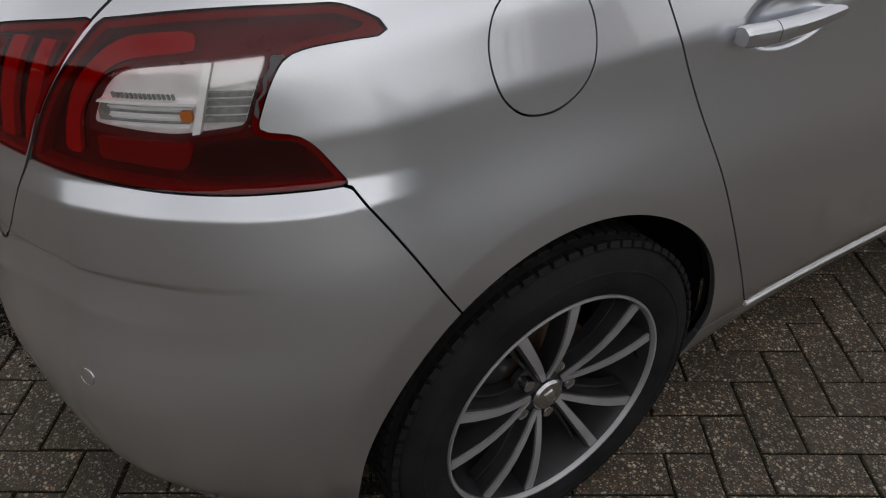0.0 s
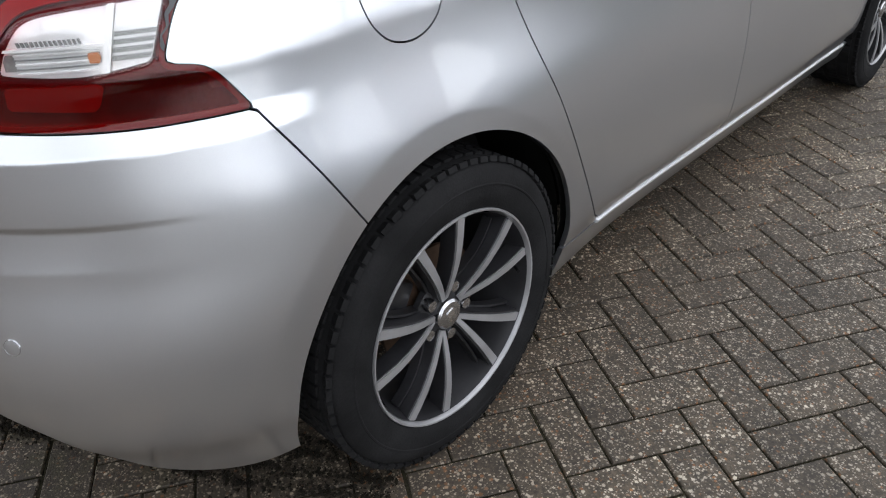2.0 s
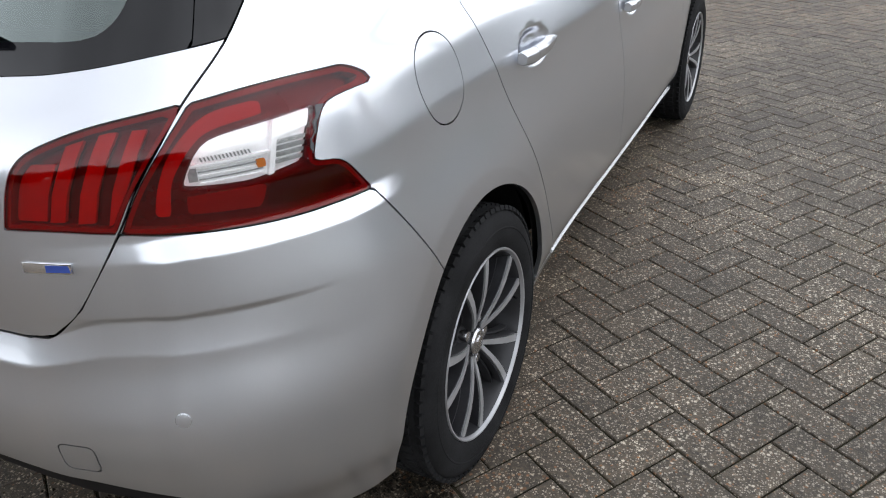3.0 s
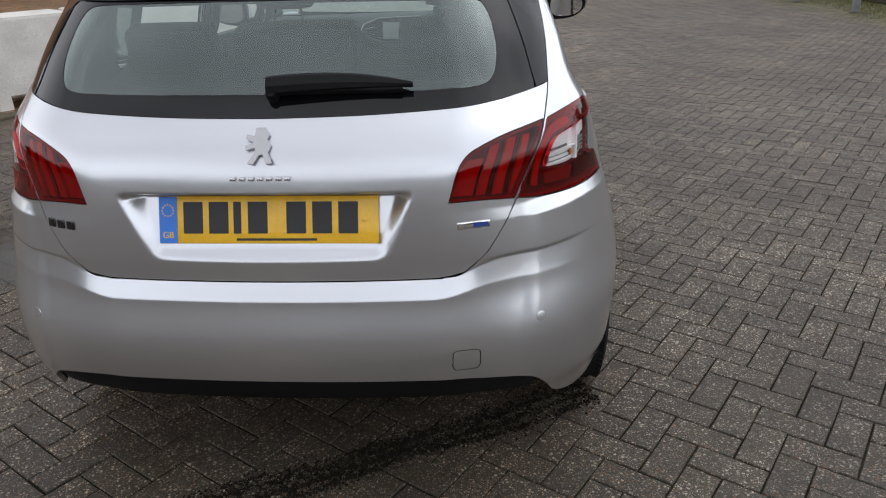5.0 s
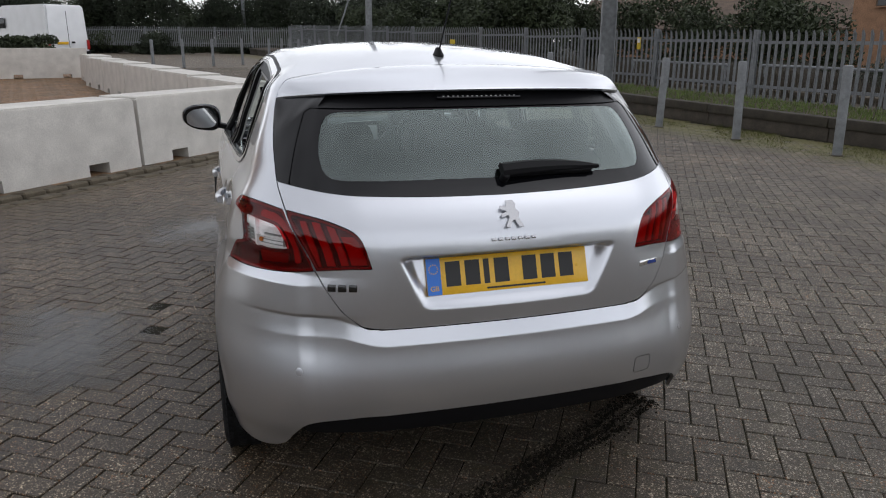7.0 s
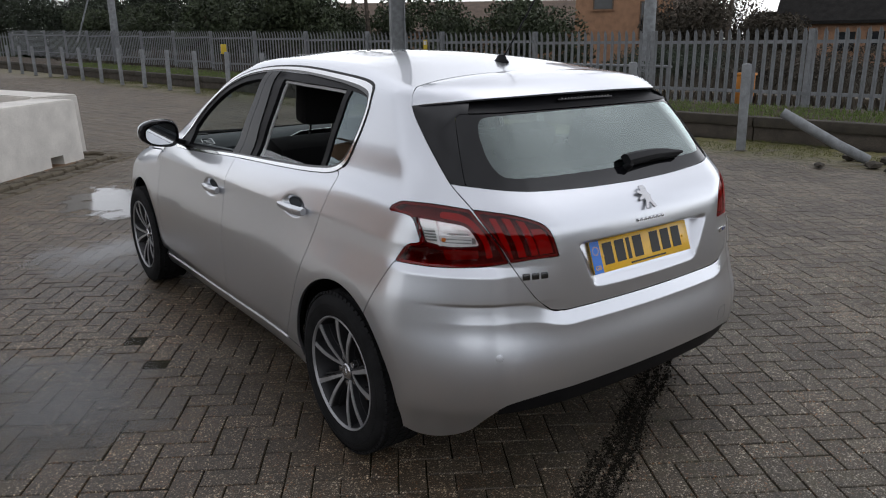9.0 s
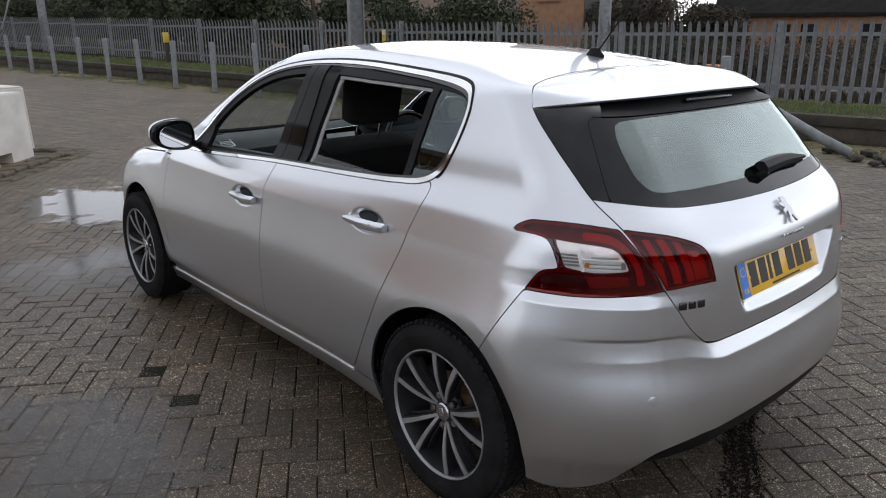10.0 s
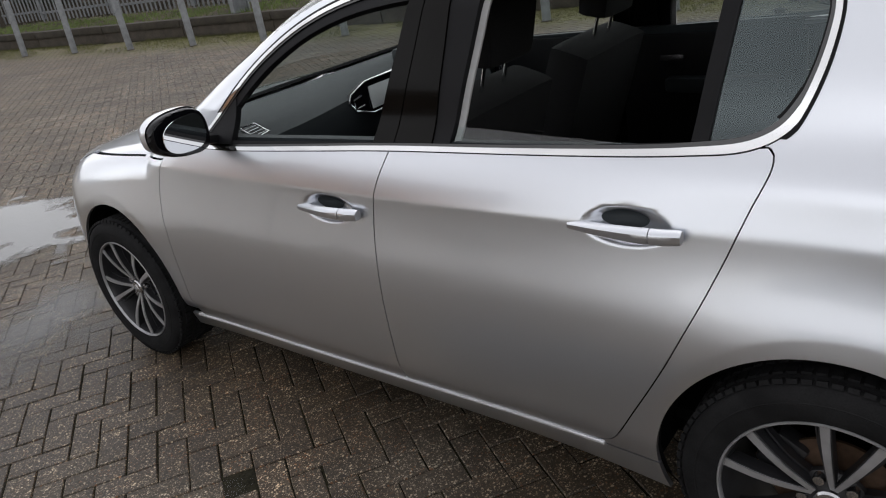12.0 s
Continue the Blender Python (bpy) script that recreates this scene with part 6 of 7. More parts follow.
def build_bay():
    bay = empty("palisade_fence", "bay of a weathered galvanised steel palisade fence", "fence", group="palisade fence bays")
    pale = None
    for k in range(18):
        m = Matrix.Translation((PITCH * (k + 0.5), 0.022, 0.0)) @ Matrix.Rotation(math.pi, 4, "Z")
        if pale is None:
            pale = part("pale", pale_mesh(), GALV, bay, soft=25)
            ob = pale
        else:
            ob = new("pale", pale.data)
            ob.parent = bay
        ob.matrix_local = m
    for z in (0.22, 1.02):
        part("rail", a_box((BAY, 0.012, 0.055), Matrix.Translation((BAY / 2, 0.0, z))), GALV, bay, "angle-section rail")
    post = bmesh.new()
    for size, y in (((0.075, 0.008, 1.22), -0.046), ((0.075, 0.008, 1.22), 0.046), ((0.006, 0.09, 1.22), 0.0)):
        box(post, size, Matrix.Translation((0, y - 0.058, 0.61)))
    part("fence_post", post, GALV_POST, bay, "steel fence post", soft=0)
    return bay


along = Vector((-0.15, 1.0)).normalized()
bay = None
for k in range(19):
    y = -7.0 + along.y * BAY * k
    m = Matrix.Translation((line_x(y, 9.75), y, float(gz(y)) + 0.42 + 0.006 * max(y - 8, 0))) @ Matrix.Rotation(math.atan2(along.y, along.x), 4, "Z")
    if bay is None:
        bay = build_bay()
        bay.matrix_world = m
    else:
        copy_thing(bay, m)
# the fence turns across the far end of the yard
far_a, far_b = Vector((line_x(44.5, 9.75), 44.5)), Vector((-13.0, 57.0))
far_way = (far_b - far_a).normalized()
for k in range(8):
    p = far_a + far_way * BAY * k
    copy_thing(bay, Matrix.Translation((p.x, p.y, float(gz(p.y)) + 0.50)) @ Matrix.Rotation(math.atan2(far_way.y, far_way.x), 4, "Z"))


# ---- beyond the fence and the yard ----
BRICK = material("orange-brown brick", (0.30, 0.17, 0.10), 0.9, mottle=0.2, grain=0.25, scale=3, fine=25, bump=0.3)
BROWN_ROOF = material("brown roof tile", (0.095, 0.065, 0.045), 0.85, mottle=0.3, grain=0.3, scale=2, fine=12)
DARK_ROOF = material("dark slate roof", (0.020, 0.019, 0.018), 0.95, spec=0.1, mottle=0.3, grain=0.2, scale=3, fine=15)
BARK = material("grey-brown bark", (0.085, 0.068, 0.052), 0.95, mottle=0.4, grain=0.3, scale=6, fine=60)
LEAF = material("dark evergreen leaf", (0.022, 0.031, 0.015), 0.75, mottle=0.5, grain=0.3, scale=1.5, fine=20)
IVY = material("mid green leaf", (0.034, 0.046, 0.019), 0.75, mottle=0.5, grain=0.3, scale=2, fine=20)
VAN_WHITE = material("white van paint", (0.72, 0.73, 0.74), 0.35, coat=0.5, mottle=0.05, scale=2)
VAN_DARK = material("dark blue-black paint", (0.012, 0.021, 0.034), 0.2, coat=1.0, mottle=0.2, scale=2)
LAMP_RED = material("red rear lamp", (0.35, 0.01, 0.01), 0.3, mottle=0.1)
ORANGE = material("orange plastic", (0.50, 0.19, 0.02), 0.6, mottle=0.2, scale=6)
SIGN_Y = material("yellow sign", (0.62, 0.45, 0.03), 0.6, mottle=0.1)
WINDOW_DARK = material("dark window glass", (0.015, 0.017, 0.020), 0.08, mottle=0.2)
WHITE_PAINT = material("white painted metal", (0.65, 0.66, 0.66), 0.6, mottle=0.15, scale=5)


def leafy(name, centre, size, count, mat, label, seed, trunk=True, leaf=0.078):
    """A tree or bush: tapered trunk, limbs, and a crown of many small leaf clumps with an uneven outline."""
    r = np.random.RandomState(seed)
    base = empty(name, label, "tree" if trunk else "bush")
    cx, cy, cz = centre
    sx, sy, sz = size
    lobes = [(r.uniform(-0.6, 0.6) * sx, r.uniform(-0.6, 0.6) * sy, r.uniform(-0.55, 0.55) * sz, r.uniform(0.35, 0.62)) for _ in range(11)]
    pts = []
    for lx, ly, lz, rad in lobes:
        n = count // len(lobes)
        d = r.normal(size=(n, 3))
        d = d / np.linalg.norm(d, axis=1, keepdims=True) * (rad * (0.25 + 0.8 * r.rand(n, 1) ** 0.6))
        pts.append(np.array((lx, ly, lz)) + d * np.array((sx, sy, sz)))
    p = np.concatenate(pts) + np.array((cx, cy, cz))
    n = len(p)
    u = r.normal(size=(n, 3))
    u = u / np.linalg.norm(u, axis=1, keepdims=True)
    w = np.cross(u, r.normal(size=(n, 3)))
    w = w / np.linalg.norm(w, axis=1, keepdims=True)
    s = leaf * (0.5 + r.rand(n, 1))
    v = np.stack([p - u * s, p + w * s * 0.5, p + u * s, p - w * s * 0.5], 1).reshape(-1, 3)
    link_mesh("crown", v, [[4 * i, 4 * i + 1, 4 * i + 2, 4 * i + 3] for i in range(n)], mat, base, "uneven leafy crown", smooth_faces=False)
    foot = float(gz(min(cy, 60)))
    if trunk:
        part("trunk", tube([(cx, cy, foot - 0.3), (cx + 0.1, cy, (foot + cz) / 2), (cx, cy + 0.1, cz + 0.3 * sz)], 0.1, 8, [0.20, 0.14, 0.05]), BARK, base)
    return base


def bare_tree(x, y, high, seed, label="bare winter tree with fine branches"):
    r = random.Random(seed)
    base = empty("bare_tree", label, "tree")
    foot = float(gz(min(y, 60)))
    v, f = [], []

    def limb(p, d, length, rad, depth):
        q = p + d * length
        k = len(v)
        s = d.orthogonal().normalized()
        t = d.cross(s)
        for c, rr in ((p, rad), (q, rad * 0.62)):
            for a in range(4):
                v.append(c + rr * (math.cos(a * math.pi / 2) * s + math.sin(a * math.pi / 2) * t))
        for a in range(4):
            f.append([k + a, k + (a + 1) % 4, k + 4 + (a + 1) % 4, k + 4 + a])
        if depth == 0:
            return
        for _ in range(3 if depth > 1 else 4):
            turn = (d + Vector((r.uniform(-0.75, 0.75), r.uniform(-0.75, 0.75), r.uniform(-0.15, 0.5)))).normalized()
            limb(p + d * length * r.uniform(0.55, 1.0), turn, length * r.uniform(0.55, 0.8), rad * 0.58, depth - 1)

    root = Vector((x, y, foot))
    limb(root + Vector((0, 0, high * 0.22)), Vector((r.uniform(-0.1, 0.1), r.uniform(-0.1, 0.1), 1)).normalized(), high * 0.26, 0.10, 5)
    part("trunk", tube([root - Vector((0, 0, 0.3)), root + Vector((0, 0, high * 0.23))], 0.13, 8, [0.16, 0.115]), BARK, base)
    ob = link_mesh("crown", v, f, BARK, base, "fine bare winter crown", smooth_faces=False)
    return base


DEAD = material("dry brown stalks", (0.052, 0.043, 0.030), 0.9, mottle=0.4, scale=3)
hedge_label = "dark evergreen tree in the belt beyond the fence"
for k in range(15):
    y = 24 + 3.0 * k
    x = line_x(y, 13.5) + (k % 3) * 1.2 + 0.14 * (y - 24)
    high = 1.75 + 0.35 * math.sin(k * 1.9)
    leafy("evergreen_tree", (x, y, float(gz(y)) + 0.9 + high * 0.75), (2.1, 2.1, high), 19000, LEAF if k % 3 else IVY, hedge_label, 20 + k)
for k, (x, y, s) in enumerate(((19.5, 20.5, 1.5), (27.0, 19.5, 1.5), (17.5, 25.0, 1.8), (34.5, 22.5, 1.9), (16.0, 30.0, 1.8), (32.5, 17.6, 1.25), (34.5, 18.8, 1.35))):
    leafy("bush", (x, y, 0.6 + s * 0.8), (s * 1.4, s * 1.4, s), 11000, DEAD if k in (1, 3, 5, 6) else IVY, "bare brown bush beyond the fence" if k in (1, 3, 5, 6) else "dark green bush beyond the fence", 60 + k, trunk=False)
for k, (x, y, s) in enumerate(((15.5, 7.5, 0.9), (17.5, 4.0, 1.0), (16.0, 11.0, 0.9), (18.5, 8.5, 1.2), (17.0, 0.5, 1.0), (19.5, 13.5, 1.2), (21.0, 5.5, 1.4))):
    leafy("bush", (x, y, 0.25 + s * 0.40), (s * 1.9, s * 1.9, s * 0.62), 12000, LEAF if k in (2, 5) else DEAD, "dark tangled bush beyond the fence" if k in (2, 5) else "low brown tangle of bare bush beyond the fence", 210 + k, trunk=False, leaf=0.034)
for k in range(17):
    y = 26 + 4.2 * k
    bare_tree(line_x(y, 18.0) + 0.14 * (y - 24) + 2.0 * math.sin(k * 2.1), y, 8.5 + 1.5 * math.sin(k), 100 + k)
for k, (x, y) in enumerate(((29, 20.5), (31, 19.0), (27.5, 18.2), (30, 27), (33.5, 21), (-1.5, 66), (-6, 60), (-10, 64), (2, 72), (-14, 58), (41, 12))):
    bare_tree(x, y, 9.0, 140 + k)
for k in range(12):
    x, y = -17.5 + 2.5 * k, 57 + 3.0 * math.sin(k * 2.3)
    high = 2.75 + 0.45 * math.sin(k * 1.7)
    leafy("evergreen_tree", (x, y, float(gz(y)) + 0.3 + high * 0.75), (2.6, 2.0, high), 19000, LEAF if k % 3 else IVY, "dark evergreen tree at the far end of the yard", 160 + k)
    leafy("bush", (x + 0.8, y - 4, float(gz(y)) + 0.5), (1.9, 1.4, 0.95), 8000, LEAF if k % 2 else IVY, "low dark bush at the far end of the yard", 230 + k, trunk=False)
    if k % 2:
        bare_tree(x + 1.0, y + 6, 8.0 + math.sin(k), 180 + k)
# the yard's other sides, out of view: trees added for the paint, the glass and the wet paving to mirror
for k in range(15):
    a = radians(172 + 9.5 * k)
    away = 27 + 4.0 * math.sin(k * 2.7)
    high = 1.7 + 0.4 * math.sin(k * 1.9)
    leafy("evergreen_tree", (away * math.cos(a), away * math.sin(a), 0.4 + high * 0.8), (3.4, 3.4, high), 9000, LEAF if k % 3 else IVY, "unseen dark evergreen tree, added for reflections at the open side of the car park", 300 + k, leaf=0.16)
    if k % 2:
        bare_tree((away + 4) * math.cos(a + 0.08), (away + 4) * math.sin(a + 0.08), 9.5, 330 + k)


def on_bank(r):
    y = -6 + 46 * r.rand()
    d = 1.8 + 9.0 * r.rand()
    return (line_x(y, 8.35) + d, y, float(gz(y)) + 0.30 - 0.03 * d)


tufts("dry_scrub", 22000, on_bank, 0.42, DEAD, "dry brown scrub on the bank behind the fence", 12, "scrub")


def house(name, m, size, eaves, ridge, wall_mat, roof_mat, label, windows):
    """A house with thick walls, a pitched roof with overhang, and framed windows on its front (local -y)."""
    base = empty(name, label, "house", m)
    w, d = size
    bm = bmesh.new()
    box(bm, (w, d, eaves), Matrix.Translation((0, d / 2, eaves / 2)))
    part("wall", bm, wall_mat, base, soft=0)
    bm = bmesh.new()
    o = 0.45
    pts = [(-w / 2 - o, -o, eaves - 0.1), (w / 2 + o, -o, eaves - 0.1), (w / 2 + o, d / 2, ridge), (-w / 2 - o, d / 2, ridge), (-w / 2 - o, d + o, eaves - 0.1), (w / 2 + o, d + o, eaves - 0.1)]
    lo = [bm.verts.new(p) for p in pts]
    hi = [bm.verts.new((p[0], p[1], p[2] + 0.16)) for p in pts]
    for a in ((0, 1, 2, 3), (3, 2, 5, 4)):
        bm.faces.new([lo[i] for i in reversed(a)])
        bm.faces.new([hi[i] for i in a])
    for a, b in ((0, 1), (1, 2), (2, 5), (5, 4), (4, 3), (3, 0)):
        bm.faces.new((lo[a], lo[b], hi[b], hi[a]))
    bmesh.ops.recalc_face_normals(bm, faces=bm.faces[:])
    part("roof", bm, roof_mat, base, soft=0)
    for x, z, ww, hh in windows:
        win = part("window", a_box((ww, 0.10, hh), Matrix.Translation((x, -0.01, z)), 0.01), WHITE_PAINT if ww > 1.4 else roof_mat, base, "window with frame")
        part("pane", a_box((ww - 0.14, 0.06, hh - 0.14), Matrix.Translation((x, -0.05, z))), WINDOW_DARK, win)
        part("sill", a_box((ww + 0.1, 0.16, 0.06), Matrix.Translation((x, -0.06, z - hh / 2))), wall_mat, win)
    return base


def facing(x, y, z=0.0):
    """A pose whose local -y looks back to the car park."""
    a = math.atan2(y + 2, x + 1)
    return Matrix.Translation((x, y, z)) @ Matrix.Rotation(a - math.pi / 2, 4, "Z")


house("brown_roofed_building", facing(33, 36, -0.4), (26, 9), 2.6, 4.6, BRICK, BROWN_ROOF, "long low building with a brown tiled roof", ((-6, 1.4, 1.2, 1.0), (0, 1.4, 1.2, 1.0), (6, 1.4, 1.2, 1.0)))
house("brick_building", facing(31, 25.5, -0.3), (5.2, 6), 7.5, 9.5, BRICK, BROWN_ROOF, "tall orange-brown brick building with dark windows", ((1.35, 2.9, 0.95, 1.9), (-1.1, 4.0, 1.1, 1.2)))
house("dark_roofed_house", facing(38.8, 13.2, -0.6), (13, 8), 2.9, 6.6, BRICK, DARK_ROOF, "brick house with a dark roof beyond the bank", ((-3.5, 1.9, 0.8, 1.0), (-2.2, 1.9, 0.8, 1.0), (0.6, 1.9, 1.0, 1.0), (3.6, 1.9, 0.8, 1.0)))
house("corner_house", Matrix.Translation((-13.9, 16.2, 0.0)) @ Matrix.Rotation(radians(62), 4, "Z"), (11, 9), 6.0, 8.2, BRICK, BROWN_ROOF, "two-storey brown brick building at the yard's edge", ((3.5, 1.6, 1.1, 1.3), (2.0, 4.4, 1.1, 1.3), (-2.0, 4.4, 1.1, 1.3)))
part("drain_pipe", tube([(-8.95, 20.3, 0.1), (-8.95, 20.3, 3.0)], 0.06, 10), WHITE_PAINT, bpy.data.objects["corner_house"], "white drain pipe").matrix_parent_inverse = bpy.data.objects["corner_house"].matrix_world.inverted()
bpy.data.objects["drain_pipe"].matrix_world = Matrix()

# masts and signs
column = bmesh.new()
for size, y in (((0.34, 0.022, 9.0), -0.15), ((0.34, 0.022, 9.0), 0.15), ((0.016, 0.30, 9.0), 0.0)):
    box(column, size, Matrix.Translation((0, y, 4.5)))
mast = part("steel_mast", column, GALV_POST, None, "grey steel H-section mast on the verge", soft=0)
mast.matrix_world = Matrix.Translation((7.50, 12.3, 0.35)) @ Matrix.Rotation(radians(65), 4, "Z")
tagged(mast, category="mast")
part("cable_pipe", tube([(0.26, -0.16, 0.0), (0.26, -0.16, 6.0)], 0.035, 10), WHITE_PAINT, mast, "pale cable pipe")
for k, (x, y, r, tall) in enumerate(((15.2, 11.3, 0.17, 9.0), (6.3, 33.0, 0.16, 9.0), (1.4, 55.0, 0.14, 8.0))):
    pole = part("lamp_column", closed_lathe([(r * 1.15, 0), (r * 1.1, 1.2), (r, 1.3), (r * 0.75, tall)], 18), GALV_POST, None, "tall grey steel column beyond the fence")
    pole.matrix_world = Matrix.Translation((x, y, float(gz(y)) - 0.1))
    tagged(pole, category="mast")
    if k == 1:
        part("stay", tube([(-1.5, 0.3, 1.4), (0, 0, 5.6)], 0.035, 8), GALV_POST, pole, "slanting stay")
sign = part("warning_sign", a_box((0.13, 0.006, 0.26), Matrix.Translation((line_x(12.5, 9.75) - 0.06, 12.5, 1.42)) @ Matrix.Rotation(radians(98), 4, "Z"), 0.002), SIGN_Y, None, "small yellow warning sign on the fence")
tagged(sign, category="sign")
part("sign_panel", a_box((0.09, 0.006, 0.09), Matrix.Translation((line_x(12.5, 9.75) - 0.065, 12.5, 1.48)) @ Matrix.Rotation(radians(98), 4, "Z")), FADED, sign)
bin_ob = part("orange_grit_box", a_box((0.27, 0.26, 0.52), Matrix.Translation((10.20, 5.20, 0.62)) @ Matrix.Rotation(radians(98), 4, "Z"), 0.03), ORANGE, None, "orange plastic box behind the fence")
tagged(bin_ob, category="box")
part("lid", a_box((0.30, 0.29, 0.05), Matrix.Translation((10.20, 5.20, 0.89)) @ Matrix.Rotation(radians(98), 4, "Z"), 0.012), ORANGE, bin_ob)
meter = part("yellow_marker", a_box((0.16, 0.12, 0.30), Matrix.Translation((line_x(21.5, 9.45), 21.5, 1.35)), 0.02), SIGN_Y, None, "weathered yellow marker box on a stake by the fence")
tagged(meter, category="marker")
part("stake", a_box((0.10, 0.06, 0.95), Matrix.Translation((line_x(21.5, 9.45), 21.5, 0.92)), 0.01), SLEEPER, meter)
for k, (y, wx) in enumerate(((9.5, 0.9), (14.0, 1.1))):
    rail_ob = part("hand_rail", tube([(line_x(y, 12.0), y - 2, 0.95), (line_x(y, 12.0), y + 2.2, 0.95)], 0.03, 8), GALV, None, "grey metal hand rail behind the fence")
    tagged(rail_ob, category="rail")
    for d in (-1.9, 0.1, 2.1):
        part("upright", tube([(line_x(y, 12.0), y + d, 0.1), (line_x(y, 12.0), y + d, 0.95)], 0.025, 8), GALV, rail_ob)
track = part("cable_trough", a_box((0.35, 44, 0.16), Matrix.Translation((line_x(14, 11.2), 14, 0.42)) @ Matrix.Rotation(math.atan(0.15), 4, "Z"), 0.02), KERB, None, "dark concrete trough running behind the fence")
tagged(track, category="trough")


def panel_van(m, length, wide, tall, mat, label, plate_mat):
    """A panel van; local -y is its rear."""
    van = empty("panel_van", label, "van", m)
    bm = bmesh.new()
    outline = [(0, 0.35), (0, tall - 0.12), (0.10, tall), (length * 0.72, tall), (length * 0.84, tall * 0.62), (length, tall * 0.48), (length + 0.02, 0.4)]
    left = [bm.verts.new((-wide / 2 + (0.10 if z > tall * 0.6 else 0), y, z)) for y, z in outline]
    right = [bm.verts.new((wide / 2 - (0.10 if z > tall * 0.6 else 0), y, z)) for y, z in outline]
    bm.faces.new(left)
    bm.faces.new(list(reversed(right)))
    n = len(outline)
    for i in range(n):
        bm.faces.new((left[i], right[i], right[(i + 1) % n], left[(i + 1) % n]))
    bmesh.ops.recalc_face_normals(bm, faces=bm.faces[:])
    bmesh.ops.bevel(bm, geom=bm.edges[:], offset=0.06, segments=2, affect="EDGES")
    part("body", bm, mat, van, soft=40)
    for s in (-1, 1):
        part("tail_light", a_box((0.13, 0.05, 0.42), Matrix.Translation((s * (wide / 2 - 0.08), -0.02, 0.85)), 0.02), LAMP_RED, van, "red tail light")
        for y in (0.9, length - 0.85):
            w = part("wheel", closed_lathe([(0.20, -0.10), (0.33, -0.10), (0.33, 0.10), (0.20, 0.10)], 24, Matrix.Translation((s * (wide / 2 - 0.11), y, 0.33)) @ Matrix.Rotation(radians(90), 4, "Y")), RUBBER, van)
        part("rear_door_line", a_box((0.012, 0.02, tall * 0.70), Matrix.Translation((s * 0.012, -0.006, tall * 0.55))), BLACK, van) if s > 0 else None
        part("side_window", a_box((0.03, 0.85, 0.45), Matrix.Translation((s * (wide / 2 - 0.055), length * 0.74, tall * 0.70)), 0.02), WINDOW_DARK, van)
        part("side_rail", a_box((0.03, length * 0.40, 0.05), Matrix.Translation((s * (wide / 2 + 0.002), length * 0.36, tall * 0.42)), 0.01), BLACK, van)
    part("bumper", a_box((wide * 0.96, 0.14, 0.20), Matrix.Translation((0, -0.04, 0.48)), 0.03), BLACK, van)
    part("number_plate", a_box((0.52, 0.02, 0.11), Matrix.Translation((-0.30, -0.035, 0.92)), 0.004), plate_mat, van, "yellow plate")
    part("door_handle", a_box((0.16, 0.04, 0.08), Matrix.Translation((0.20, -0.02, 0.95)), 0.01), BLACK, van)
    return van


panel_van(Matrix.Translation((-7.0, 34.5, float(gz(36)))) @ Matrix.Rotation(radians(40), 4, "Z"), 5.2, 1.95, 2.55, VAN_WHITE, "white panel van parked beyond the far barriers", PLATE_Y)
panel_van(Matrix.Translation((-9.0, 29.0, float(gz(29)) - 0.05)) @ Matrix.Rotation(radians(76), 4, "Z"), 4.9, 1.9, 1.95, VAN_DARK, "dark blue-black van parked beyond the far barriers", PLATE_Y)
leafy("hedge", (-8.1, 30.6, float(gz(30)) + 0.85), (1.5, 0.7, 0.55), 5000, IVY, "clipped green hedge behind the far barriers", 91, trunk=False, leaf=0.07)
stump = part("timber_stump", closed_lathe([(0.15, 0), (0.14, 0.45), (0.11, 0.75), (0.05, 0.80)], 14), KERB, None, "short weathered timber stump in the yard")
stump.matrix_world = Matrix.Translation((-7.6, 17.6, float(gz(17.6)) - 0.02))
tagged(stump, category="stump")


# ---- puddles, grit ----
def water(name, most, low, high):
    """Rain water lying in a film: still and mirror-like in the middle, broken up towards its edge."""
    m = material(name, (0.022, 0.020, 0.018), 0.10, spec=0.7)
    nodes, links = m.node_tree.nodes, m.node_tree.links
    coords = nodes.new("ShaderNodeTexCoord")
    far = nodes.new("ShaderNodeVectorMath")
    far.operation = "DISTANCE"
    far.inputs[1].default_value = (0.5, 0.5, 1.0)
    links.new(coords.outputs["Generated"], far.inputs[0])
    geo = nodes.new("ShaderNodeNewGeometry")
    ragged = nodes.new("ShaderNodeTexNoise")
    ragged.inputs["Scale"].default_value, ragged.inputs["Detail"].default_value = 3.5, 6
    links.new(geo.outputs["Position"], ragged.inputs["Vector"])
    total = nodes.new("ShaderNodeMath")
    total.operation = "MULTIPLY_ADD"
    total.inputs[1].default_value = 0.9
    links.new(ragged.outputs["Fac"], total.inputs[0])
    links.new(far.outputs["Value"], total.inputs[2])
    cover = nodes.new("ShaderNodeMapRange")
    cover.inputs["From Min"].default_value, cover.inputs["From Max"].default_value = high, low
    cover.inputs["To Max"].default_value = most
    links.new(total.outputs[0], cover.inputs["Value"])
    dry = nodes.new("ShaderNodeBsdfTransparent")
    mix = nodes.new("ShaderNodeMixShader")
    links.new(cover.outputs[0], mix.inputs["Fac"])
    links.new(dry.outputs[0], mix.inputs[1])
    links.new(nodes["Principled BSDF"].outputs[0], mix.inputs[2])
    links.new(mix.outputs[0], nodes["Material Output"].inputs["Surface"])
    return m


WATER = water("still puddle water", 1.0, 0.72, 0.84)
FILM = water("thin water film", 0.62, 0.55, 0.88)


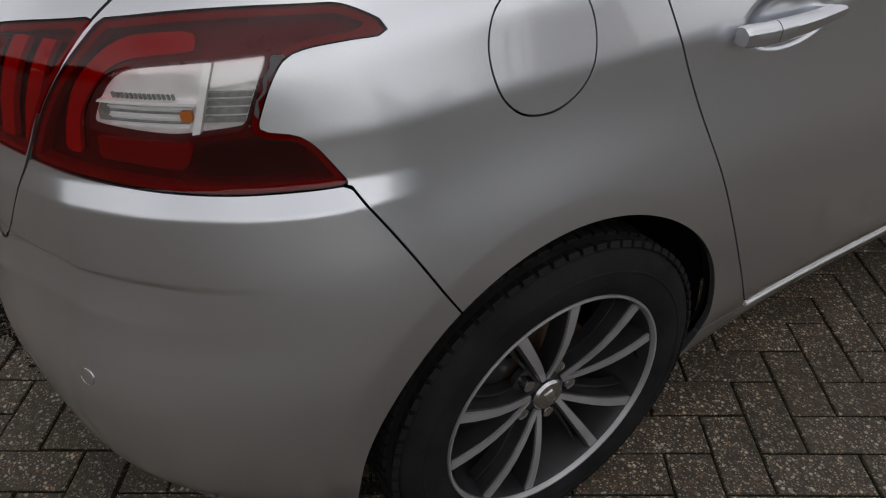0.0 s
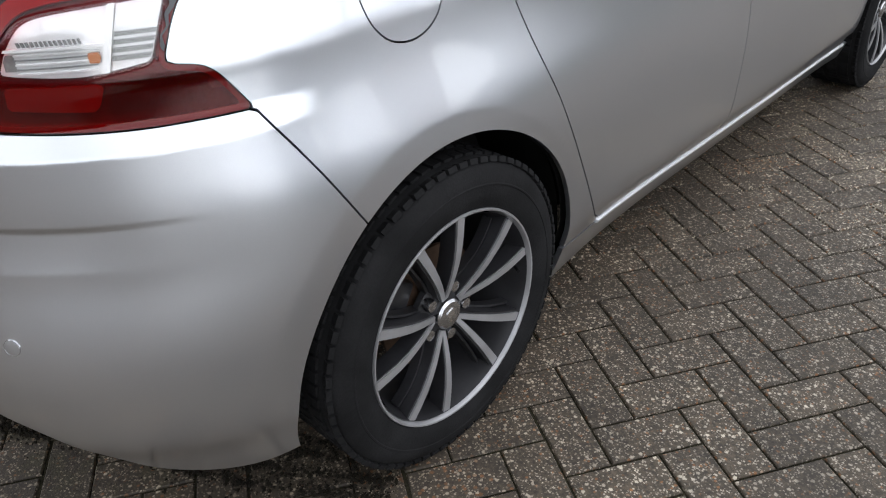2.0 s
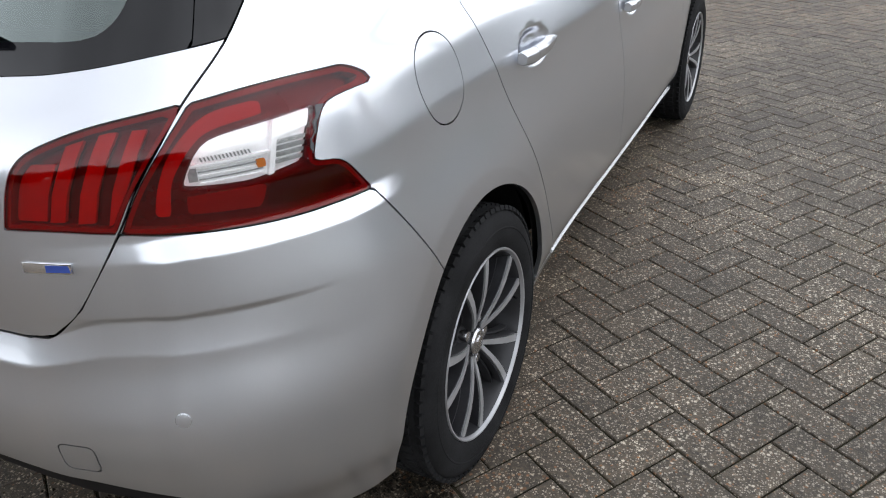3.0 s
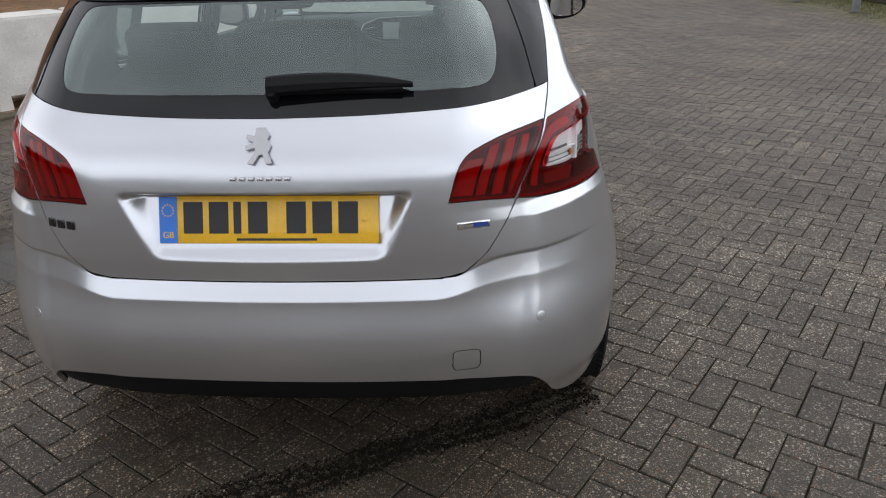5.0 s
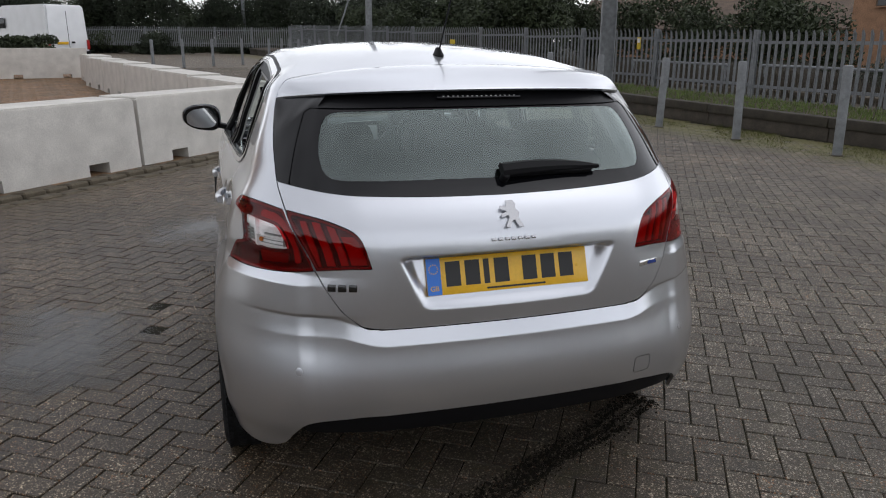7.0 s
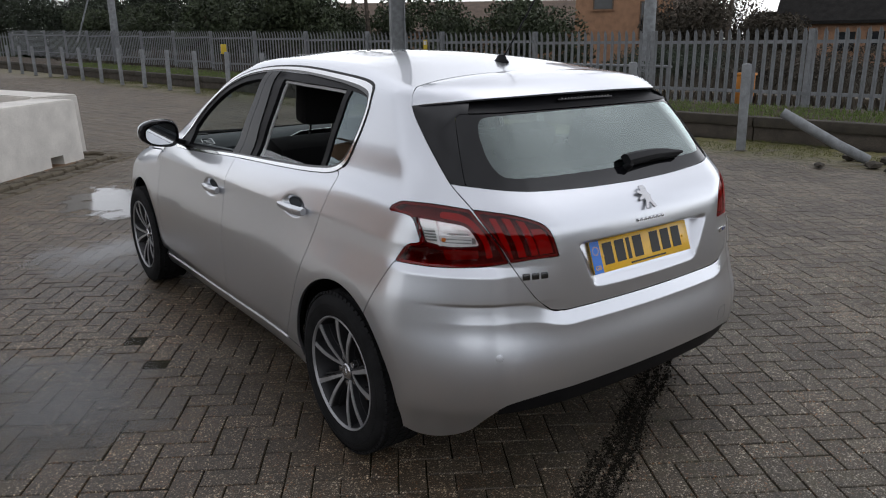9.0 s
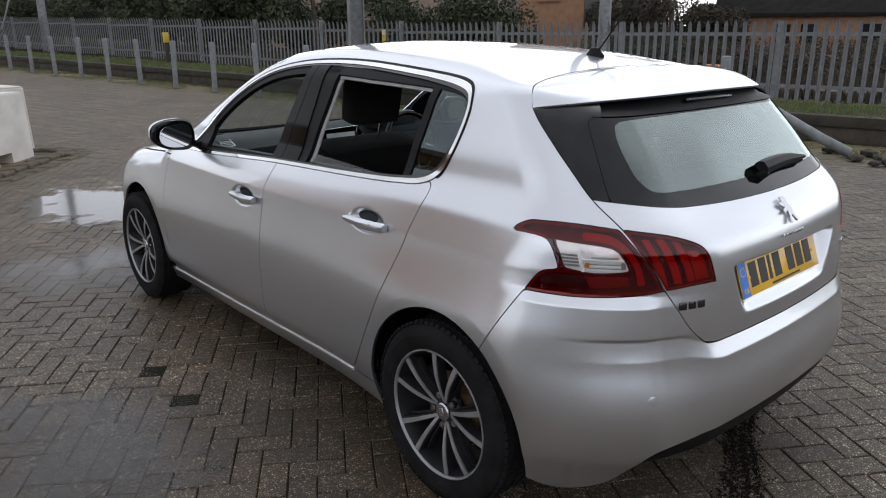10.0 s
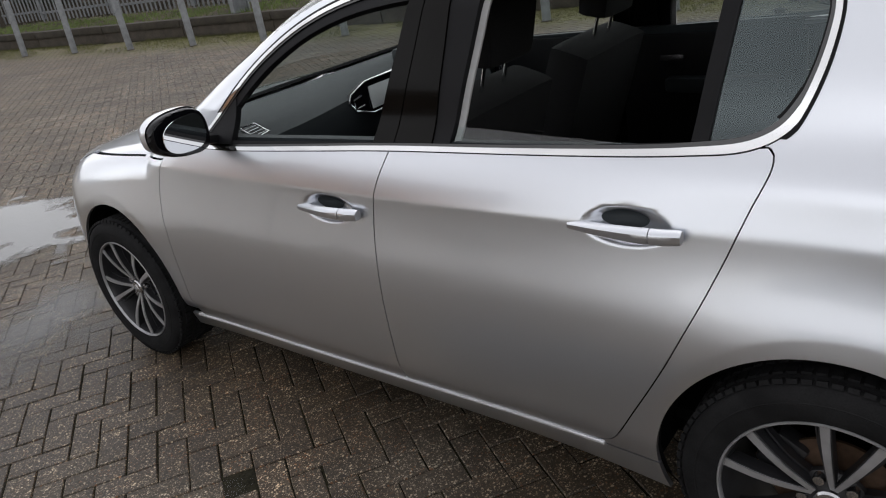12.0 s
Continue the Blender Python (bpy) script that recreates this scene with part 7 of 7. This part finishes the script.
def puddle(x, y, sx, sy, mat, label):
    z = float(gz(y)) + 0.0030
    pts = [(sx * math.cos(2 * math.pi * k / 48), sy * math.sin(2 * math.pi * k / 48)) for k in range(48)]
    low = [(1.03 * a, 1.03 * b) for a, b in pts]
    ob = link_mesh("puddle", [(a, b, 0.0) for a, b in pts] + [(a, b, -0.006) for a, b in low], [list(range(48))] + [[k, 48 + k, 48 + (k + 1) % 48, (k + 1) % 48] for k in range(48)], mat, None, label, smooth_faces=False)
    ob.location = (x, y, z)
    ob.visible_shadow = False
    return tagged(ob, category="puddle", group="puddles on the paving")


puddle(-0.36, 5.38, 0.72, 1.25, WATER, "shallow rain puddle on the paving mirroring the sky")
puddle(-0.98, 3.45, 0.62, 0.62, FILM, "thin film of rain water on the paving")
puddle(-1.68, 1.10, 0.62, 0.78, FILM, "thin film of rain water drying on the paving")

GRIT = material("black wet grit", (0.011, 0.009, 0.006), 0.8, spec=0.15, mottle=0.5, scale=30)
r = np.random.RandomState(21)
count = 7800
s = r.rand(count)
strand = r.choice([-0.046, -0.010, 0.030, 0.058], size=count, p=[0.28, 0.34, 0.26, 0.12])
away = strand * (1 + 0.15 * np.sin(9 * s)) + r.normal(size=count) * np.where(r.rand(count) < 0.75, 0.0085, 0.028)
gx = -0.42 + 1.26 * s - 0.46 * away
gy = -0.63 + 0.52 * (-0.42 + 1.26 * s) + 0.09 * np.maximum(s - 0.75, 0) + 0.89 * away + 0.006 * np.sin(14 * s)
size = 0.0020 + 0.0050 * r.rand(count) ** 3
c = np.stack([gx, gy, 0.0005 + size * 0.4], 1)
tet = np.array([(1, 0, -0.5), (-0.6, 0.8, -0.5), (-0.6, -0.8, -0.5), (0.1, 0, 0.7)])
ang = r.rand(count) * 6.28
rot = np.stack([np.stack([np.cos(ang), -np.sin(ang)], -1), np.stack([np.sin(ang), np.cos(ang)], -1)], -2)
local = np.repeat(tet[None], count, 0) * size[:, None, None]
local[..., :2] = np.einsum("nij,nkj->nki", rot, local[..., :2])
v = (c[:, None] + local).reshape(-1, 3)
grit = link_mesh("grit", v, [[4 * i + a, 4 * i + b, 4 * i + d] for i in range(count) for a, b, d in ((0, 1, 3), (1, 2, 3), (2, 0, 3))], GRIT, None, "line of black wet grit on the paving behind the car", smooth_faces=False)
tagged(grit, category="grit", kind="stuff")


# ---- paving blocks, each with chamfered edges, laid in herringbone ----
TURN_BLOCKS, UNIT = radians(57.5), 0.1005
ORIGIN = Vector((1.352, 0.476))
BL, BW, CH = UNIT * 2 - 0.0052, UNIT - 0.0052, 0.0032
ca, sa = math.cos(TURN_BLOCKS), math.sin(TURN_BLOCKS)

ij = np.stack(np.meshgrid(np.arange(-420, 421), np.arange(-420, 421), indexing="ij"), -1).reshape(-1, 2)
kind = (ij[:, 0] - ij[:, 1]) % 4
flat_b, up_b = ij[kind == 0], ij[kind == 3]
cen = np.concatenate([(flat_b + (1.0, 0.5)) * UNIT, (up_b + (0.5, 1.0)) * UNIT])
upright = np.concatenate([np.zeros(len(flat_b), bool), np.ones(len(up_b), bool)])
wx = ORIGIN.x + ca * cen[:, 0] - sa * cen[:, 1]
wy = ORIGIN.y + sa * cen[:, 0] + ca * cen[:, 1]
# the yard behind the barriers is laid in brown blocks
yard = ((wx - J0.x) * -across.x + (wy - J0.y) * -across.y > -0.05) & (wx < -0.15 - 0.182 * (wy - 8.6))
inside_lot = (wx > -12.5) & (wx < line_x(wy, 8.25)) & (wy > -6.0) & (wy < 31) & ~yard
inside_yard = yard & (wx > -12) & (wy < 27) & (wx > -9.0 - 0.2 * wy)
kerb_gap = (np.abs((wx - J0.x) * across.x + (wy - J0.y) * across.y - 0.30) < 0.13) & ((wx - J0.x) * way1.x + (wy - J0.y) * way1.y > -0.1)
hole = np.zeros(len(wx), bool)                    # two blocks are missing beside the car
for hx, hy in ((-1.16, 1.59), (-1.18, 1.25)):
    hole[np.argmin(np.hypot(wx - hx, wy - hy))] = True
inside_lot &= ~kerb_gap & ~hole


def block_points(x, y, up, rise):
    """Corner points of chamfered blocks, in numbers (n, 12, 3): foot, shoulder and top rings."""
    hx, hy = np.where(up, BW, BL) / 2, np.where(up, BL, BW) / 2
    sx, sy = np.array([-1, 1, 1, -1]), np.array([-1, -1, 1, 1])
    n = len(x)
    jolt = np.random.RandomState(19).normal(size=(3, n)) if n > 1 else np.zeros((3, n))
    x, y, twist = x + 0.0009 * jolt[0], y + 0.0009 * jolt[1], TURN_BLOCKS + 0.007 * jolt[2]
    ca, sa = np.cos(twist)[:, None], np.sin(twist)[:, None]
    rings = []
    for inset, z in ((0.0, -0.012), (0.0, -CH), (CH * 0.8, 0.0)):
        lx, ly = (hx[:, None] - inset) * sx, (hy[:, None] - inset) * sy
        rings.append(np.stack([x[:, None] + ca * lx - sa * ly, y[:, None] + sa * lx + ca * ly, np.full_like(lx, z) + rise[:, None]], -1))
    return np.concatenate(rings, 1)


FACES = np.array([(0, 1, 5, 4), (1, 2, 6, 5), (2, 3, 7, 6), (3, 0, 4, 7), (4, 5, 9, 8), (5, 6, 10, 9), (6, 7, 11, 10), (7, 4, 8, 11), (8, 9, 10, 11)])


def field_of(name, pick, mat, label, parent=None):
    x, y, up = wx[pick], wy[pick], upright[pick]
    wob = np.random.RandomState(7).normal(size=len(x)) * 0.0009
    p = block_points(x, y, up, gz(y) + wob)
    n = len(x)
    me = bpy.data.meshes.new(name)
    me.vertices.add(12 * n)
    me.vertices.foreach_set("co", p.reshape(-1))
    me.loops.add(36 * n)
    me.loops.foreach_set("vertex_index", (FACES[None] + 12 * np.arange(n)[:, None, None]).reshape(-1).astype(np.int32))
    me.polygons.add(9 * n)
    me.polygons.foreach_set("loop_start", np.arange(0, 36 * n, 4, dtype=np.int32))
    me.polygons.foreach_set("use_smooth", np.zeros(9 * n, bool))
    me.materials.append(mat)
    me.update(calc_edges=True)
    me.validate()
    ob = new(name, me)
    if parent is not None:
        ob.parent = parent
        ob["label"] = label
        ob["kind"] = "stuff"
    else:
        tagged(ob, label, "paving", kind="structure")
    return ob


near_pick = inside_lot & (wx > 0.92) & (wx < 2.3) & (wy > -0.05)
order = np.argsort(np.where(near_pick, (wx - 1.1) ** 2 + (wy - 0.8) ** 2, 1e9))[:290]
single = np.zeros(len(wx), bool)
single[order] = True
pavement = field_of("pavement", inside_lot & ~single, PAVING, "herringbone paving of grey aggregate blocks, damp and mossy in the joints, car's shade painted in")
field_of("yard_paving", inside_yard, RED_PAVING, "brown block paving inside the barriers")
for x0, x1, y0, y1 in ((-80, -12.5, -60, 30), (-12.5, 9.5, -60, -6.0)):
    sheet = link_mesh("far_pavement", [(x0, y0, -0.003), (x1, y0, -0.003), (x1, y1, -0.003), (x0, y1, -0.003)], [[0, 1, 2, 3]], PAVING, None, "grey paved ground reaching away from the yard", smooth_faces=False)
    tagged(sheet, category="paving", kind="structure")
ys = (30.9, 45.0, 60.0)
sheet = link_mesh("far_pavement", [(x, y, float(gz(y)) - 0.003) for y in ys for x in (-80.0, line_x(y, 8.25))], [[0, 1, 3, 2], [2, 3, 5, 4]], PAVING, None, "grey paved ground at the far end of the yard", smooth_faces=False)
tagged(sheet, category="paving", kind="structure")
one = {}
for k in order:
    up = bool(upright[k])
    if up not in one:
        pts = block_points(np.zeros(1), np.zeros(1), np.array([up]), np.zeros(1))[0]
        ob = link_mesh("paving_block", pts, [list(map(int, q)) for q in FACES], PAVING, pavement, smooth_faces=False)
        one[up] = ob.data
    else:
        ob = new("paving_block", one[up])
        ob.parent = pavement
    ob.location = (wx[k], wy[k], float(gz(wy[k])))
# broken halves of two blocks lie in the holes
for k in np.nonzero(hole)[0]:
    pts = block_points(np.zeros(1), np.zeros(1), np.array([False]), np.zeros(1))[0]
    cut_x = [(p[0] * ca + p[1] * sa) * 0.42 + 0.056 for p in pts]
    cut_y = [-p[0] * sa + p[1] * ca for p in pts]
    quarter = math.pi / 2 if upright[k] else 0.0
    ob = link_mesh("paving_block", [(a, b, p[2]) for a, b, p in zip(cut_x, cut_y, pts)], [list(map(int, q)) for q in FACES], PAVING, pavement, smooth_faces=False)
    ob.matrix_world = Matrix.Translation((wx[k], wy[k], float(gz(wy[k])) - 0.002)) @ Matrix.Rotation(TURN_BLOCKS + quarter, 4, "Z")
